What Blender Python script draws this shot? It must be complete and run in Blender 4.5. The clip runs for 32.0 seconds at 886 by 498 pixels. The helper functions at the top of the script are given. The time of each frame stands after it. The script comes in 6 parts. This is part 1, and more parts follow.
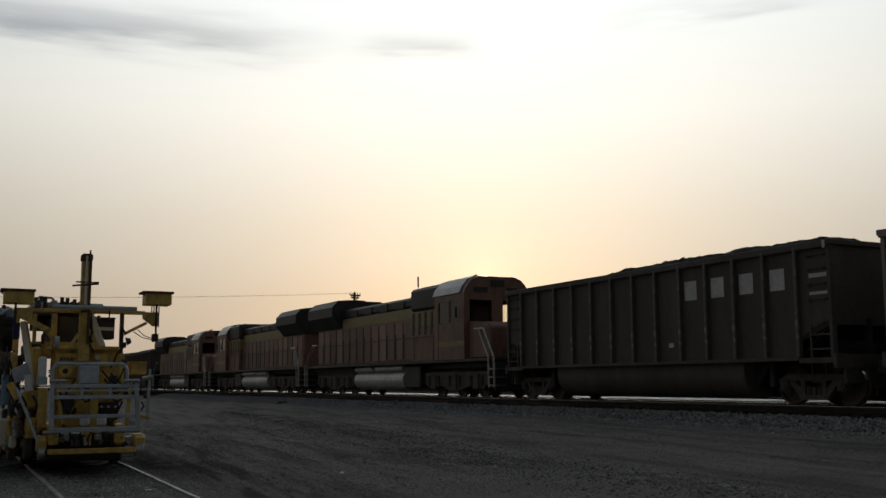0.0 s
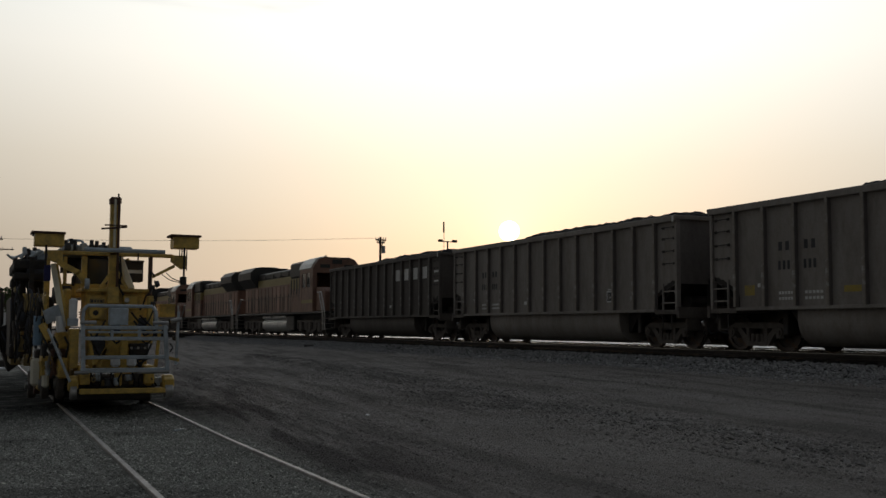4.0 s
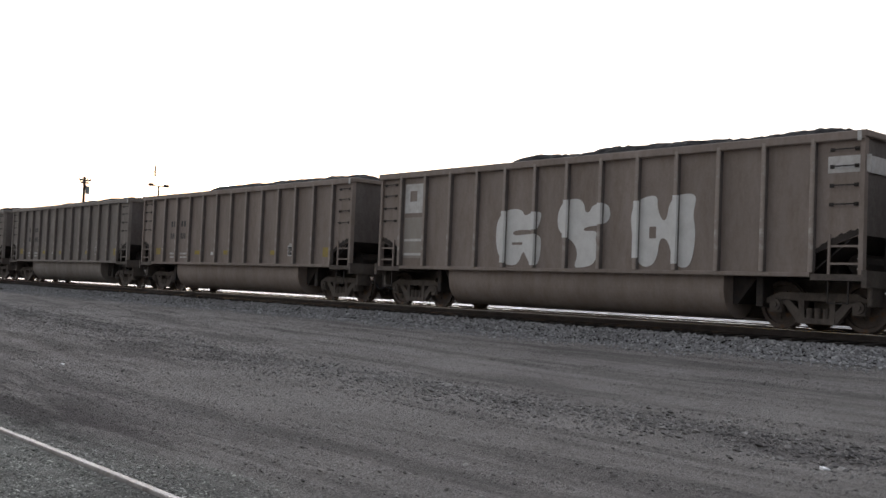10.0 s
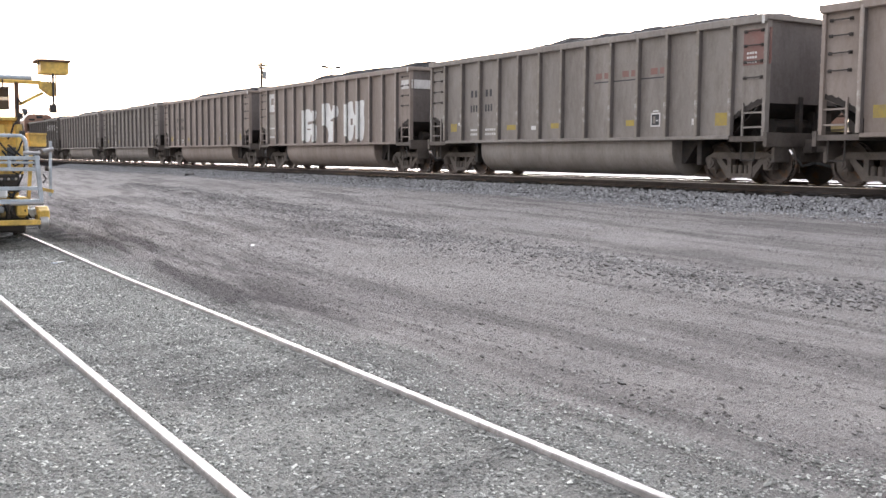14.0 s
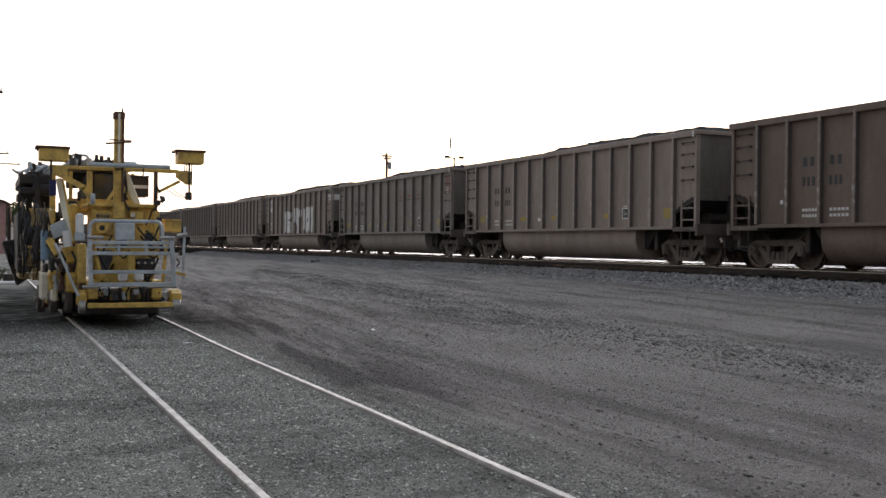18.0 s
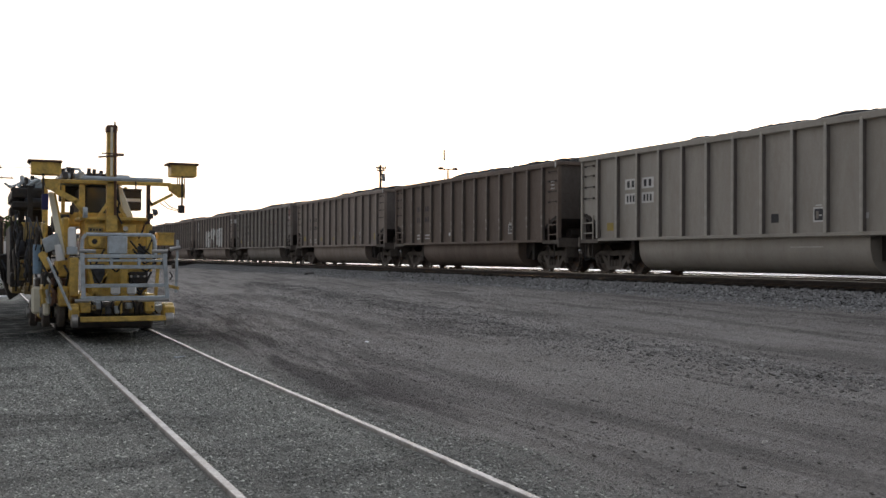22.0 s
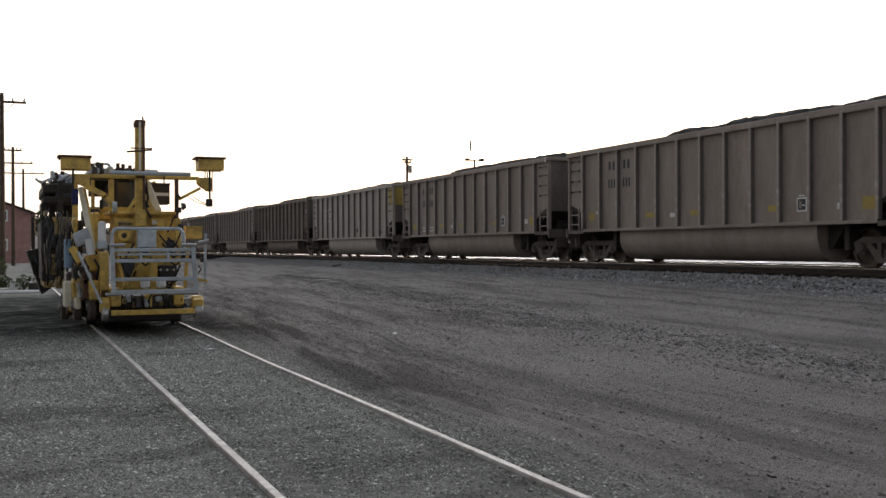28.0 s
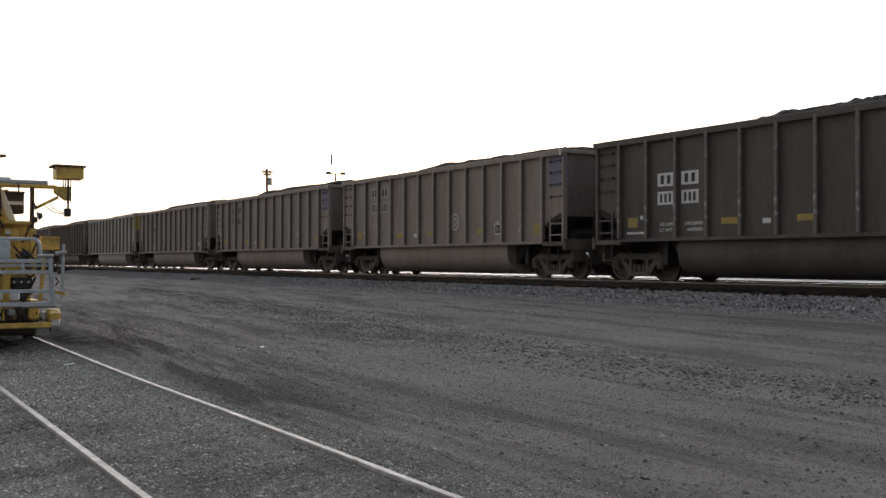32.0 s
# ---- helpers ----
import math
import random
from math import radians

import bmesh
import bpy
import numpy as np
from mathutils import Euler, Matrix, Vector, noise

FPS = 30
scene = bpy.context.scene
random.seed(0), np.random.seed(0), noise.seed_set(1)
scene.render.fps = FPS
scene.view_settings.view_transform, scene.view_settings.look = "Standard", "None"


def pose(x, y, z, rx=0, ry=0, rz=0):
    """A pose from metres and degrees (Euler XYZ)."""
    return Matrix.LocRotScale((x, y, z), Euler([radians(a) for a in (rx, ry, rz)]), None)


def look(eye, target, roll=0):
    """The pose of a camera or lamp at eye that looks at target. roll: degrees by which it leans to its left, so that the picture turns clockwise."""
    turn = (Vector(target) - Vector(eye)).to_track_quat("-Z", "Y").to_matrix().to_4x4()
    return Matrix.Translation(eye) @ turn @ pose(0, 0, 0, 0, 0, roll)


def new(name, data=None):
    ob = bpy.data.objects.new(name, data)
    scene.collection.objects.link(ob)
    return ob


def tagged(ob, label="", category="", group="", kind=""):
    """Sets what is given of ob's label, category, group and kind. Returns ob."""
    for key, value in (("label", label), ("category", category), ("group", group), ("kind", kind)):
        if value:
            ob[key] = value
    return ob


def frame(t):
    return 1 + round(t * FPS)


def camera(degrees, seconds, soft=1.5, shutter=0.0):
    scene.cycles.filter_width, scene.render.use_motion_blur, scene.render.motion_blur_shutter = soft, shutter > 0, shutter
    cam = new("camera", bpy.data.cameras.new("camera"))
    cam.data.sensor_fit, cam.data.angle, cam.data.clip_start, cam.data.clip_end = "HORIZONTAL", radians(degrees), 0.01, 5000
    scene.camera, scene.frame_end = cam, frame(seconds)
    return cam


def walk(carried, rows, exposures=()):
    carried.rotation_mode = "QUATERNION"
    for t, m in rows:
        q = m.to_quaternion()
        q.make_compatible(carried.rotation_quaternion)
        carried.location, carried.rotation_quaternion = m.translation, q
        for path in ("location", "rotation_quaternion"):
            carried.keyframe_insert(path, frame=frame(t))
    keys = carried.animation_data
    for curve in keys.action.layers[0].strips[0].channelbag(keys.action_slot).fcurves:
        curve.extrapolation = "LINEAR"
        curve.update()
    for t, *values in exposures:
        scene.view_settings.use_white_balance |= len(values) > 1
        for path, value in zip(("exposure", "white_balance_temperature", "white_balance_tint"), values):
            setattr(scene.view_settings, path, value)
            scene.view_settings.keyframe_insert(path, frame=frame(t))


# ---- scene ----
LENS = 48.0
PATH = [  # seconds, x, z, yaw, pitch, roll
    (0.0, 0.003, 1.420, -26.54, 7.71, 0.18),
    (0.5, 0.000, 1.420, -26.77, 7.18, -0.77),
    (1.0, -0.000, 1.421, -26.87, 7.72, -0.62),
    (1.5, -0.000, 1.420, -26.85, 7.54, -0.27),
    (2.0, -0.002, 1.420, -27.29, 7.07, -1.46),
    (3.0, 0.002, 1.420, -26.49, 6.12, -1.58),
    (4.0, 0.003, 1.420, -25.11, 4.56, -0.33),
    (4.5, -0.002, 1.419, -25.12, 2.70, -1.32),
    (6.5, -0.003, 1.420, -24.20, 1.23, -1.41),
    (7.0, 0.003, 1.420, -24.11, 1.02, -1.30),
    (8.0, -0.000, 1.419, -24.40, -0.63, -1.64),
    (8.5, 0.006, 1.421, -26.08, -1.58, -0.86),
    (9.0, 0.007, 1.420, -31.05, -0.24, -1.75),
    (9.5, 0.002, 1.421, -37.95, 1.79, -2.90),
    (10.0, -0.006, 1.419, -41.56, 2.25, -2.37),
    (10.5, -0.001, 1.420, -41.56, -1.25, -2.70),
    (11.0, -0.016, 1.419, -40.51, -4.94, -2.73),
    (11.5, -0.009, 1.419, -40.03, -6.69, -3.39),
    (12.0, 0.001, 1.420, -39.39, -9.52, -3.07),
    (12.5, -0.000, 1.420, -39.21, -9.55, -2.33),
    (13.0, 0.002, 1.421, -38.67, -8.85, -2.04),
    (13.5, -0.029, 1.458, -36.42, -6.68, -1.32),
    (14.0, -0.010, 1.465, -31.73, -5.29, -0.40),
    (14.5, -0.016, 1.452, -28.20, -3.70, -1.10),
    (15.0, 0.023, 1.444, -26.41, -2.40, -1.04),
    (15.5, 0.012, 1.424, -25.78, -1.25, -0.46),
    (17.5, 0.030, 1.431, -24.74, -0.27, -0.47),
    (18.0, 0.026, 1.419, -24.74, -0.25, -0.57),
    (18.5, 0.036, 1.422, -24.93, -0.09, -0.28),
    (19.0, 0.036, 1.431, -24.88, -0.24, -0.25),
    (19.5, 0.034, 1.421, -25.00, -0.06, -0.02),
    (20.0, 0.033, 1.420, -25.27, -0.07, -0.09),
    (20.5, 0.027, 1.420, -25.73, 0.19, -0.48),
    (21.0, 0.030, 1.420, -25.68, 0.04, -0.24),
    (21.5, 0.032, 1.426, -25.39, 0.13, -0.38),
    (22.0, 0.045, 1.423, -25.06, 0.41, -0.24),
    (22.5, 0.044, 1.413, -24.72, 0.53, -0.09),
    (23.0, 0.038, 1.419, -24.68, 0.49, -0.22),
    (23.5, 0.047, 1.422, -24.62, 0.38, -0.07),
    (24.0, 0.038, 1.410, -24.57, 0.35, 0.02),
    (24.5, 0.052, 1.414, -24.30, 0.23, 0.05),
    (25.0, 0.056, 1.415, -24.26, 0.24, -0.02),
    (25.5, 0.059, 1.418, -24.23, 0.08, 0.17),
    (27.5, 0.065, 1.415, -23.53, 0.35, 0.45),
    (28.0, 0.055, 1.420, -23.49, -0.09, 0.26),
    (28.5, 0.059, 1.413, -23.29, 0.07, 0.14),
    (29.0, 0.051, 1.410, -23.11, 0.12, 0.19),
    (29.5, 0.056, 1.423, -22.97, 0.03, -0.08),
    (30.0, 0.045, 1.404, -23.61, -0.01, 0.02),
    (30.5, 0.023, 1.425, -24.38, -0.24, 0.42),
    (31.0, -0.044, 1.428, -27.18, 0.32, -0.11),
    (31.5, -0.097, 1.424, -29.44, 0.51, -0.51),
    (32.0, -0.143, 1.405, -31.60, 0.71, -0.07),
]
# stops along the clip: dark at first, opened up for the ground, then settled
EXPO = [(0.0, -0.45, 6500, 10), (0.5, -0.52, 6500, 10), (1.0, -0.6, 6500, 10), (2.0, -0.62, 6500, 10), (3.0, -0.5, 6550, 10), (4.5, 0.0, 6600, 11), (6.5, 1.15, 6700, 14), (8.0, 1.15, 6700, 15),
        (8.5, 1.45, 6600, 15), (9.0, 1.85, 6550, 15), (9.5, 1.8, 6500, 15), (10.0, 1.65, 6500, 16), (11.0, 2.45, 6500, 16), (12.0, 3.05, 6500, 17), (13.0, 3.24, 6500, 17), (14.0, 3.15, 6550, 19),
        (15.0, 2.85, 6500, 19), (15.5, 2.5, 6500, 18), (17.5, 1.75, 6500, 16), (20.0, 1.65, 6500, 15), (25.0, 1.45, 6600, 15), (32.0, 1.45, 6600, 15)]

cam = camera(LENS, 32.0, soft=1.5)
walk(cam, [(t, pose(x, 0, z, 90 + pitch, roll, yaw)) for t, x, z, yaw, pitch, roll in PATH], EXPO)

# ---- light ----
SUN_AZ, SUN_EL = radians(28.9), radians(5.6)   # from the tracks' direction towards the train, above the horizon
sun_way = Vector((math.sin(SUN_AZ) * math.cos(SUN_EL), math.cos(SUN_AZ) * math.cos(SUN_EL), math.sin(SUN_EL)))

world = bpy.data.worlds.new("evening_sky")
scene.world = world
world.use_nodes = True


def build_sky():
    nt = world.node_tree
    nt.nodes.clear()
    N, Lk = nt.nodes.new, nt.links.new

    def mth(op, a, b=None, clamp=False):
        n = N("ShaderNodeMath")
        n.operation, n.use_clamp = op, clamp
        for i, v in enumerate((a, b)):
            if v is None:
                continue
            if isinstance(v, (int, float)):
                n.inputs[i].default_value = v
            else:
                Lk(v, n.inputs[i])
        return n.outputs[0]

    def mixc(f, a, b, mode="MIX"):
        n = N("ShaderNodeMix")
        n.data_type, n.blend_type = "RGBA", mode
        for i, v in ((0, f), (6, a), (7, b)):
            if isinstance(v, (int, float)):
                n.inputs[i].default_value = v
            elif isinstance(v, tuple):
                n.inputs[i].default_value = (*v, 1)
            else:
                Lk(v, n.inputs[i])
        return n.outputs[2]

    out, bg = N("ShaderNodeOutputWorld"), N("ShaderNodeBackground")
    sky = N("ShaderNodeTexSky")
    sky.sky_type, sky.sun_disc = "NISHITA", False
    sky.sun_elevation, sky.sun_rotation = SUN_EL, SUN_AZ
    sky.air_density, sky.dust_density, sky.altitude = 1.0, 3.0, 0
    co = N("ShaderNodeTexCoord").outputs["Generated"]
    sep = N("ShaderNodeSeparateXYZ")
    Lk(co, sep.inputs[0])
    up = mth("MAXIMUM", sep.outputs[2], 0.0)
    dot = N("ShaderNodeVectorMath")
    dot.operation = "DOT_PRODUCT"
    Lk(co, dot.inputs[0])
    dot.inputs[1].default_value = sun_way
    cosang = mth("MINIMUM", dot.outputs["Value"], 0.999999)
    ang = mth("ARCCOSINE", cosang)   # radians from the sun
    # high haze: cream over the sun, pinkish low down, dim far round from the sun
    ramp = N("ShaderNodeValToRGB")
    els = ramp.color_ramp.elements
    els[0].position, els[0].color = 0.0, (0.58, 0.51, 0.44, 1)
    els[1].position, els[1].color = 1.0, (0.55, 0.62, 0.70, 1)
    for p, c in ((0.08, (0.66, 0.59, 0.49)), (0.16, (0.90, 0.84, 0.72)), (0.26, (1.25, 1.23, 1.13)), (0.36, (1.36, 1.43, 1.40)), (0.5, (1.02, 1.09, 1.14))):
        e = els.new(p)
        e.color = (*c, 1)
    Lk(up, ramp.inputs[0])
    fall = mth("POWER", 2.718, mth("MULTIPLY", mth("POWER", mth("DIVIDE", ang, 0.85), 2.0), -1.0))
    fall = mth("ADD", mth("MULTIPLY", fall, 1.12), 0.12)
    haze = mixc(1.0, ramp.outputs[0], fall, "MULTIPLY")
    # flat streaks of grey cloud at one height, broken up along their length
    mp = N("ShaderNodeMapping")
    mp.inputs["Scale"].default_value = (3.0, 3.0, 26.0)
    mp.inputs["Location"].default_value = (0.7, 0.2, 0.35)
    Lk(co, mp.inputs[0])
    nz = N("ShaderNodeTexNoise")
    nz.inputs["Scale"].default_value, nz.inputs["Detail"].default_value = 3.0, 6
    Lk(mp.outputs[0], nz.inputs[0])
    wisp = mth("SUBTRACT", nz.outputs[0], 0.5)

    def streak(height, thick, x_mid, x_half, weight):
        off = mth("SUBTRACT", mth("ADD", up, mth("MULTIPLY", wisp, thick * 2.2)), height)
        band = mth("POWER", 2.718, mth("MULTIPLY", mth("POWER", mth("ABSOLUTE", mth("DIVIDE", off, thick)), 2.0), -1.0))
        span = mth("POWER", 2.718, mth("MULTIPLY", mth("POWER", mth("ABSOLUTE", mth("DIVIDE", mth("SUBTRACT", sep.outputs[0], x_mid), x_half)), 4.0), -1.0))
        return mth("MULTIPLY", mth("MULTIPLY", band, span), mth("ADD", weight, wisp), True)

    cloud = mth("ADD", streak(0.330, 0.017, 0.05, 0.24, 0.7), mth("ADD", streak(0.330, 0.011, 0.40, 0.05, 0.3), streak(0.350, 0.012, 0.63, 0.07, 0.15)), True)
    haze = mixc(cloud, haze, (0.53, 0.57, 0.62))
    # the sun's aureole and the small disc itself
    glow = mth("MULTIPLY", mth("POWER", 2.718, mth("MULTIPLY", ang, -38.0)), 0.5)
    disc = N("ShaderNodeMapRange")
    disc.inputs[1].default_value, disc.inputs[2].default_value, disc.inputs[3].default_value, disc.inputs[4].default_value = 0.0065, 0.0105, 30.0, 0.0
    Lk(ang, disc.inputs[0])
    glare = mixc(1.0, (1.0, 0.72, 0.38), glow, "MULTIPLY")
    dcol = mixc(1.0, (1.0, 0.86, 0.62), disc.outputs[0], "MULTIPLY")
    air = mixc(1.0, sky.outputs[0], (0.012, 0.012, 0.014), "MULTIPLY")
    tot = mixc(1.0, haze, air, "ADD")
    tot = mixc(1.0, tot, glare, "ADD")
    tot = mixc(1.0, tot, dcol, "ADD")
    Lk(tot, bg.inputs[0])
    bg.inputs[1].default_value = 0.86
    Lk(bg.outputs[0], out.inputs[0])


build_sky()
lamp = bpy.data.lights.new("sun", "SUN")
lamp.energy, lamp.angle, lamp.color = 0.6, radians(1.2), (1.0, 0.62, 0.34)
sun = new("sun", lamp)
sun.matrix_world = look(sun_way * 200, (0, 0, 0))


# ---- materials ----
def mat(name, color, rough=0.7, metal=0.0, var=0.25, scale=6.0, bump=0.0, bscale=40.0, second=None, dirt=None, dirt_amt=0.5, spec=0.5, per_object=0.0, streak=False):
    """A surface of one paint or stuff: uneven tone at two scales, an optional second tone in patches, dirt and fine relief."""
    m = bpy.data.materials.new(name)
    m.use_nodes = True
    nt = m.node_tree
    N, Lk = nt.nodes.new, nt.links.new
    b = nt.nodes["Principled BSDF"]
    co = N("ShaderNodeTexCoord").outputs["Object"]

    def noise_tex(s, det=6, rgh=0.6, src=co):
        n = N("ShaderNodeTexNoise")
        n.inputs["Scale"].default_value, n.inputs["Detail"].default_value, n.inputs["Roughness"].default_value = s, det, rgh
        Lk(src, n.inputs[0])
        return n.outputs[0]

    def mixc(f, a, c):
        n = N("ShaderNodeMix")
        n.data_type = "RGBA"
        for i, v in ((0, f), (6, a), (7, c)):
            if isinstance(v, (int, float)):
                n.inputs[i].default_value = v
            elif isinstance(v, tuple):
                n.inputs[i].default_value = (*v, 1)
            else:
                Lk(v, n.inputs[i])
        return n.outputs[2]

    def ramp(src, lo, hi):
        n = N("ShaderNodeMapRange")
        n.inputs[1].default_value, n.inputs[2].default_value = lo, hi
        Lk(src, n.inputs[0])
        return n.outputs[0]

    src = co
    if streak:
        mp = N("ShaderNodeMapping")
        mp.inputs["Scale"].default_value = (1.1, 1.1, 0.35)
        Lk(co, mp.inputs[0])
        src = mp.outputs[0]
    dark = tuple(c * (1 - var) for c in color)
    lite = tuple(min(1, c * (1 + var)) for c in color)
    big = ramp(noise_tex(scale * 0.25, 4, 0.6, src), 0.3, 0.7)
    fine = ramp(noise_tex(scale * 5, 5, 0.7), 0.3, 0.7)
    col = mixc(big, dark, lite)
    n = N("ShaderNodeMath")
    n.operation, n.inputs[1].default_value = "MULTIPLY", 0.45
    Lk(fine, n.inputs[0])
    col = mixc(n.outputs[0], col, tuple(c * (1 - var * 1.3) for c in color))
    if second:
        col = mixc(ramp(noise_tex(scale * 0.6, 6, 0.7), 0.52, 0.66), col, second)
    if dirt:
        n2 = N("ShaderNodeMath")
        n2.operation, n2.inputs[1].default_value = "MULTIPLY", dirt_amt
        Lk(ramp(noise_tex(scale * 0.9, 8, 0.75, src), 0.42, 0.72), n2.inputs[0])
        col = mixc(n2.outputs[0], col, dirt)
    if per_object:
        info = N("ShaderNodeObjectInfo")
        hsv = N("ShaderNodeHueSaturation")
        mr = N("ShaderNodeMapRange")
        mr.inputs[3].default_value, mr.inputs[4].default_value = 1 - per_object, 1 + per_object
        Lk(info.outputs["Random"], mr.inputs[0])
        Lk(mr.outputs[0], hsv.inputs["Value"])
        Lk(col, hsv.inputs["Color"])
        col = hsv.outputs[0]
    Lk(col, b.inputs["Base Color"])
    b.inputs["Metallic"].default_value = metal
    b.inputs["Specular IOR Level"].default_value = spec
    rr = N("ShaderNodeMapRange")
    rr.inputs[3].default_value, rr.inputs[4].default_value = max(0.02, rough - 0.12), min(1, rough + 0.12)
    Lk(fine, rr.inputs[0])
    Lk(rr.outputs[0], b.inputs["Roughness"])
    if bump:
        bp = N("ShaderNodeBump")
        bp.inputs["Strength"].default_value, bp.inputs["Distance"].default_value = bump, 0.02
        Lk(noise_tex(bscale, 6, 0.7), bp.inputs["Height"])
        Lk(bp.outputs[0], b.inputs["Normal"])
    return m


def yard_stain(nt, co):
    """How far the ground is soaked or sooty at each spot: ruts that drift from the rails, wet bands across the track, oil beside the parked machine."""
    N, Lk = nt.nodes.new, nt.links.new

    def mth(op, a, c):
        n = N("ShaderNodeMath")
        n.operation = op
        for i, v in enumerate((a, c)):
            if isinstance(v, (int, float)):
                n.inputs[i].default_value = v
            else:
                Lk(v, n.inputs[i])
        return n.outputs[0]

    def rng(src, lo, hi):
        n = N("ShaderNodeMapRange")
        n.inputs[1].default_value, n.inputs[2].default_value = lo, hi
        Lk(src, n.inputs[0])
        return n.outputs[0]

    sep = N("ShaderNodeSeparateXYZ")
    Lk(co, sep.inputs[0])
    x, y = sep.outputs[0], sep.outputs[1]
    across = mth("SUBTRACT", x, mth("MULTIPLY", mth("MAXIMUM", mth("SUBTRACT", y, 9.0), 0.0), 0.09))

    def tex(u, v, s, det):
        c = N("ShaderNodeCombineXYZ")
        Lk(u, c.inputs[0])
        Lk(v, c.inputs[1])
        n = N("ShaderNodeTexNoise")
        n.inputs["Scale"].default_value, n.inputs["Detail"].default_value, n.inputs["Roughness"].default_value = s, det, 0.65
        Lk(c.outputs[0], n.inputs[0])
        return n.outputs[0]

    slow = mth("MULTIPLY", y, 0.09)
    wide = rng(tex(across, slow, 1.5, 8), 0.52, 0.40)
    belt = mth("MULTIPLY", rng(across, 2.9, 3.15), rng(across, 4.9, 3.8))
    belt = mth("MULTIPLY", belt, rng(tex(across, slow, 2.8, 7), 0.58, 0.44))
    belt = mth("MULTIPLY", belt, mth("ADD", mth("MULTIPLY", rng(y, 4.5, 9.0), 0.6), 0.4))
    yard = mth("MULTIPLY", mth("MAXIMUM", mth("MULTIPLY", wide, 0.6), belt), rng(x, 2.8, 3.4))
    wet = mth("MULTIPLY", rng(tex(mth("MULTIPLY", x, 0.35), y, 0.62, 5), 0.50, 0.38), rng(x, 3.6, 2.9))
    blot = tex(x, y, 0.5, 5)
    return mth("MAXIMUM", yard, mth("MULTIPLY", wet, 0.75))


def oil_and_shade(nt, co):
    """Old oil and grease over the ground beside the parked machine, in blots, and its shadow underneath painted into
    the colour.
    """
    N, Lk = nt.nodes.new, nt.links.new

    def mth(op, a, c):
        n = N("ShaderNodeMath")
        n.operation, n.use_clamp = op, op == "MULTIPLY"
        for i, v in enumerate((a, c)):
            if isinstance(v, (int, float)):
                n.inputs[i].default_value = v
            else:
                Lk(v, n.inputs[i])
        return n.outputs[0]

    def rng(src, lo, hi):
        n = N("ShaderNodeMapRange")
        n.inputs[1].default_value, n.inputs[2].default_value = lo, hi
        Lk(src, n.inputs[0])
        return n.outputs[0]

    def blots(s, det):
        n = N("ShaderNodeTexNoise")
        n.inputs["Scale"].default_value, n.inputs["Detail"].default_value, n.inputs["Roughness"].default_value = s, det, 0.7
        Lk(co, n.inputs[0])
        return n.outputs[0]

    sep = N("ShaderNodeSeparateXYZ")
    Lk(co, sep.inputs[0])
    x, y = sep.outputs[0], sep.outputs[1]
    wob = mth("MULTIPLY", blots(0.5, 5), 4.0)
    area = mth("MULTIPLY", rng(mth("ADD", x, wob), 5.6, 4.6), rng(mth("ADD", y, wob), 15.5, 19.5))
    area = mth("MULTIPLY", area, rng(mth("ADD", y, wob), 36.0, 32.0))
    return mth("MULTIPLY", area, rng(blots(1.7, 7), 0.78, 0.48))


def stone_mat(name, tones, rough=0.85, stained=False):
    """Loose stones, each with a tone of its own."""
    m = bpy.data.materials.new(name)
    m.use_nodes = True
    nt = m.node_tree
    N, Lk = nt.nodes.new, nt.links.new
    b = nt.nodes["Principled BSDF"]
    geo = N("ShaderNodeNewGeometry")
    cr = N("ShaderNodeValToRGB")
    els = cr.color_ramp.elements
    els[0].color, els[1].color = (*tones[0], 1), (*tones[-1], 1)
    for i, c in enumerate(tones[1:-1]):
        els.new((i + 1) / (len(tones) - 1)).color = (*c, 1)
    Lk(geo.outputs["Random Per Island"], cr.inputs[0])
    n = N("ShaderNodeTexNoise")
    n.inputs["Scale"].default_value, n.inputs["Detail"].default_value = 60, 5
    co = N("ShaderNodeTexCoord")
    Lk(co.outputs["Object"], n.inputs[0])
    mx = N("ShaderNodeMix")
    mx.data_type, mx.blend_type = "RGBA", "MULTIPLY"
    mx.inputs[0].default_value = 0.25
    Lk(cr.outputs[0], mx.inputs[6])
    Lk(n.outputs[0], mx.inputs[7])
    col = mx.outputs[2]
    if stained:
        soak = N("ShaderNodeMix")
        soak.data_type, soak.blend_type = "RGBA", "MULTIPLY"
        Lk(yard_stain(nt, co.outputs["Object"]), soak.inputs[0])
        Lk(col, soak.inputs[6])
        soak.inputs[7].default_value = (0.47, 0.46, 0.47, 1)
        # stones take the oil blots and the machine's painted shadow too
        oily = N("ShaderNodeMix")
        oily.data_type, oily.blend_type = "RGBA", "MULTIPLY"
        Lk(oil_and_shade(nt, co.outputs["Object"]), oily.inputs[0])
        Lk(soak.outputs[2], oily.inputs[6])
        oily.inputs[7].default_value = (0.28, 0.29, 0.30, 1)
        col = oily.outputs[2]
    Lk(col, b.inputs["Base Color"])
    b.inputs["Roughness"].default_value = rough
    b.inputs["Specular IOR Level"].default_value = 0.2
    return m


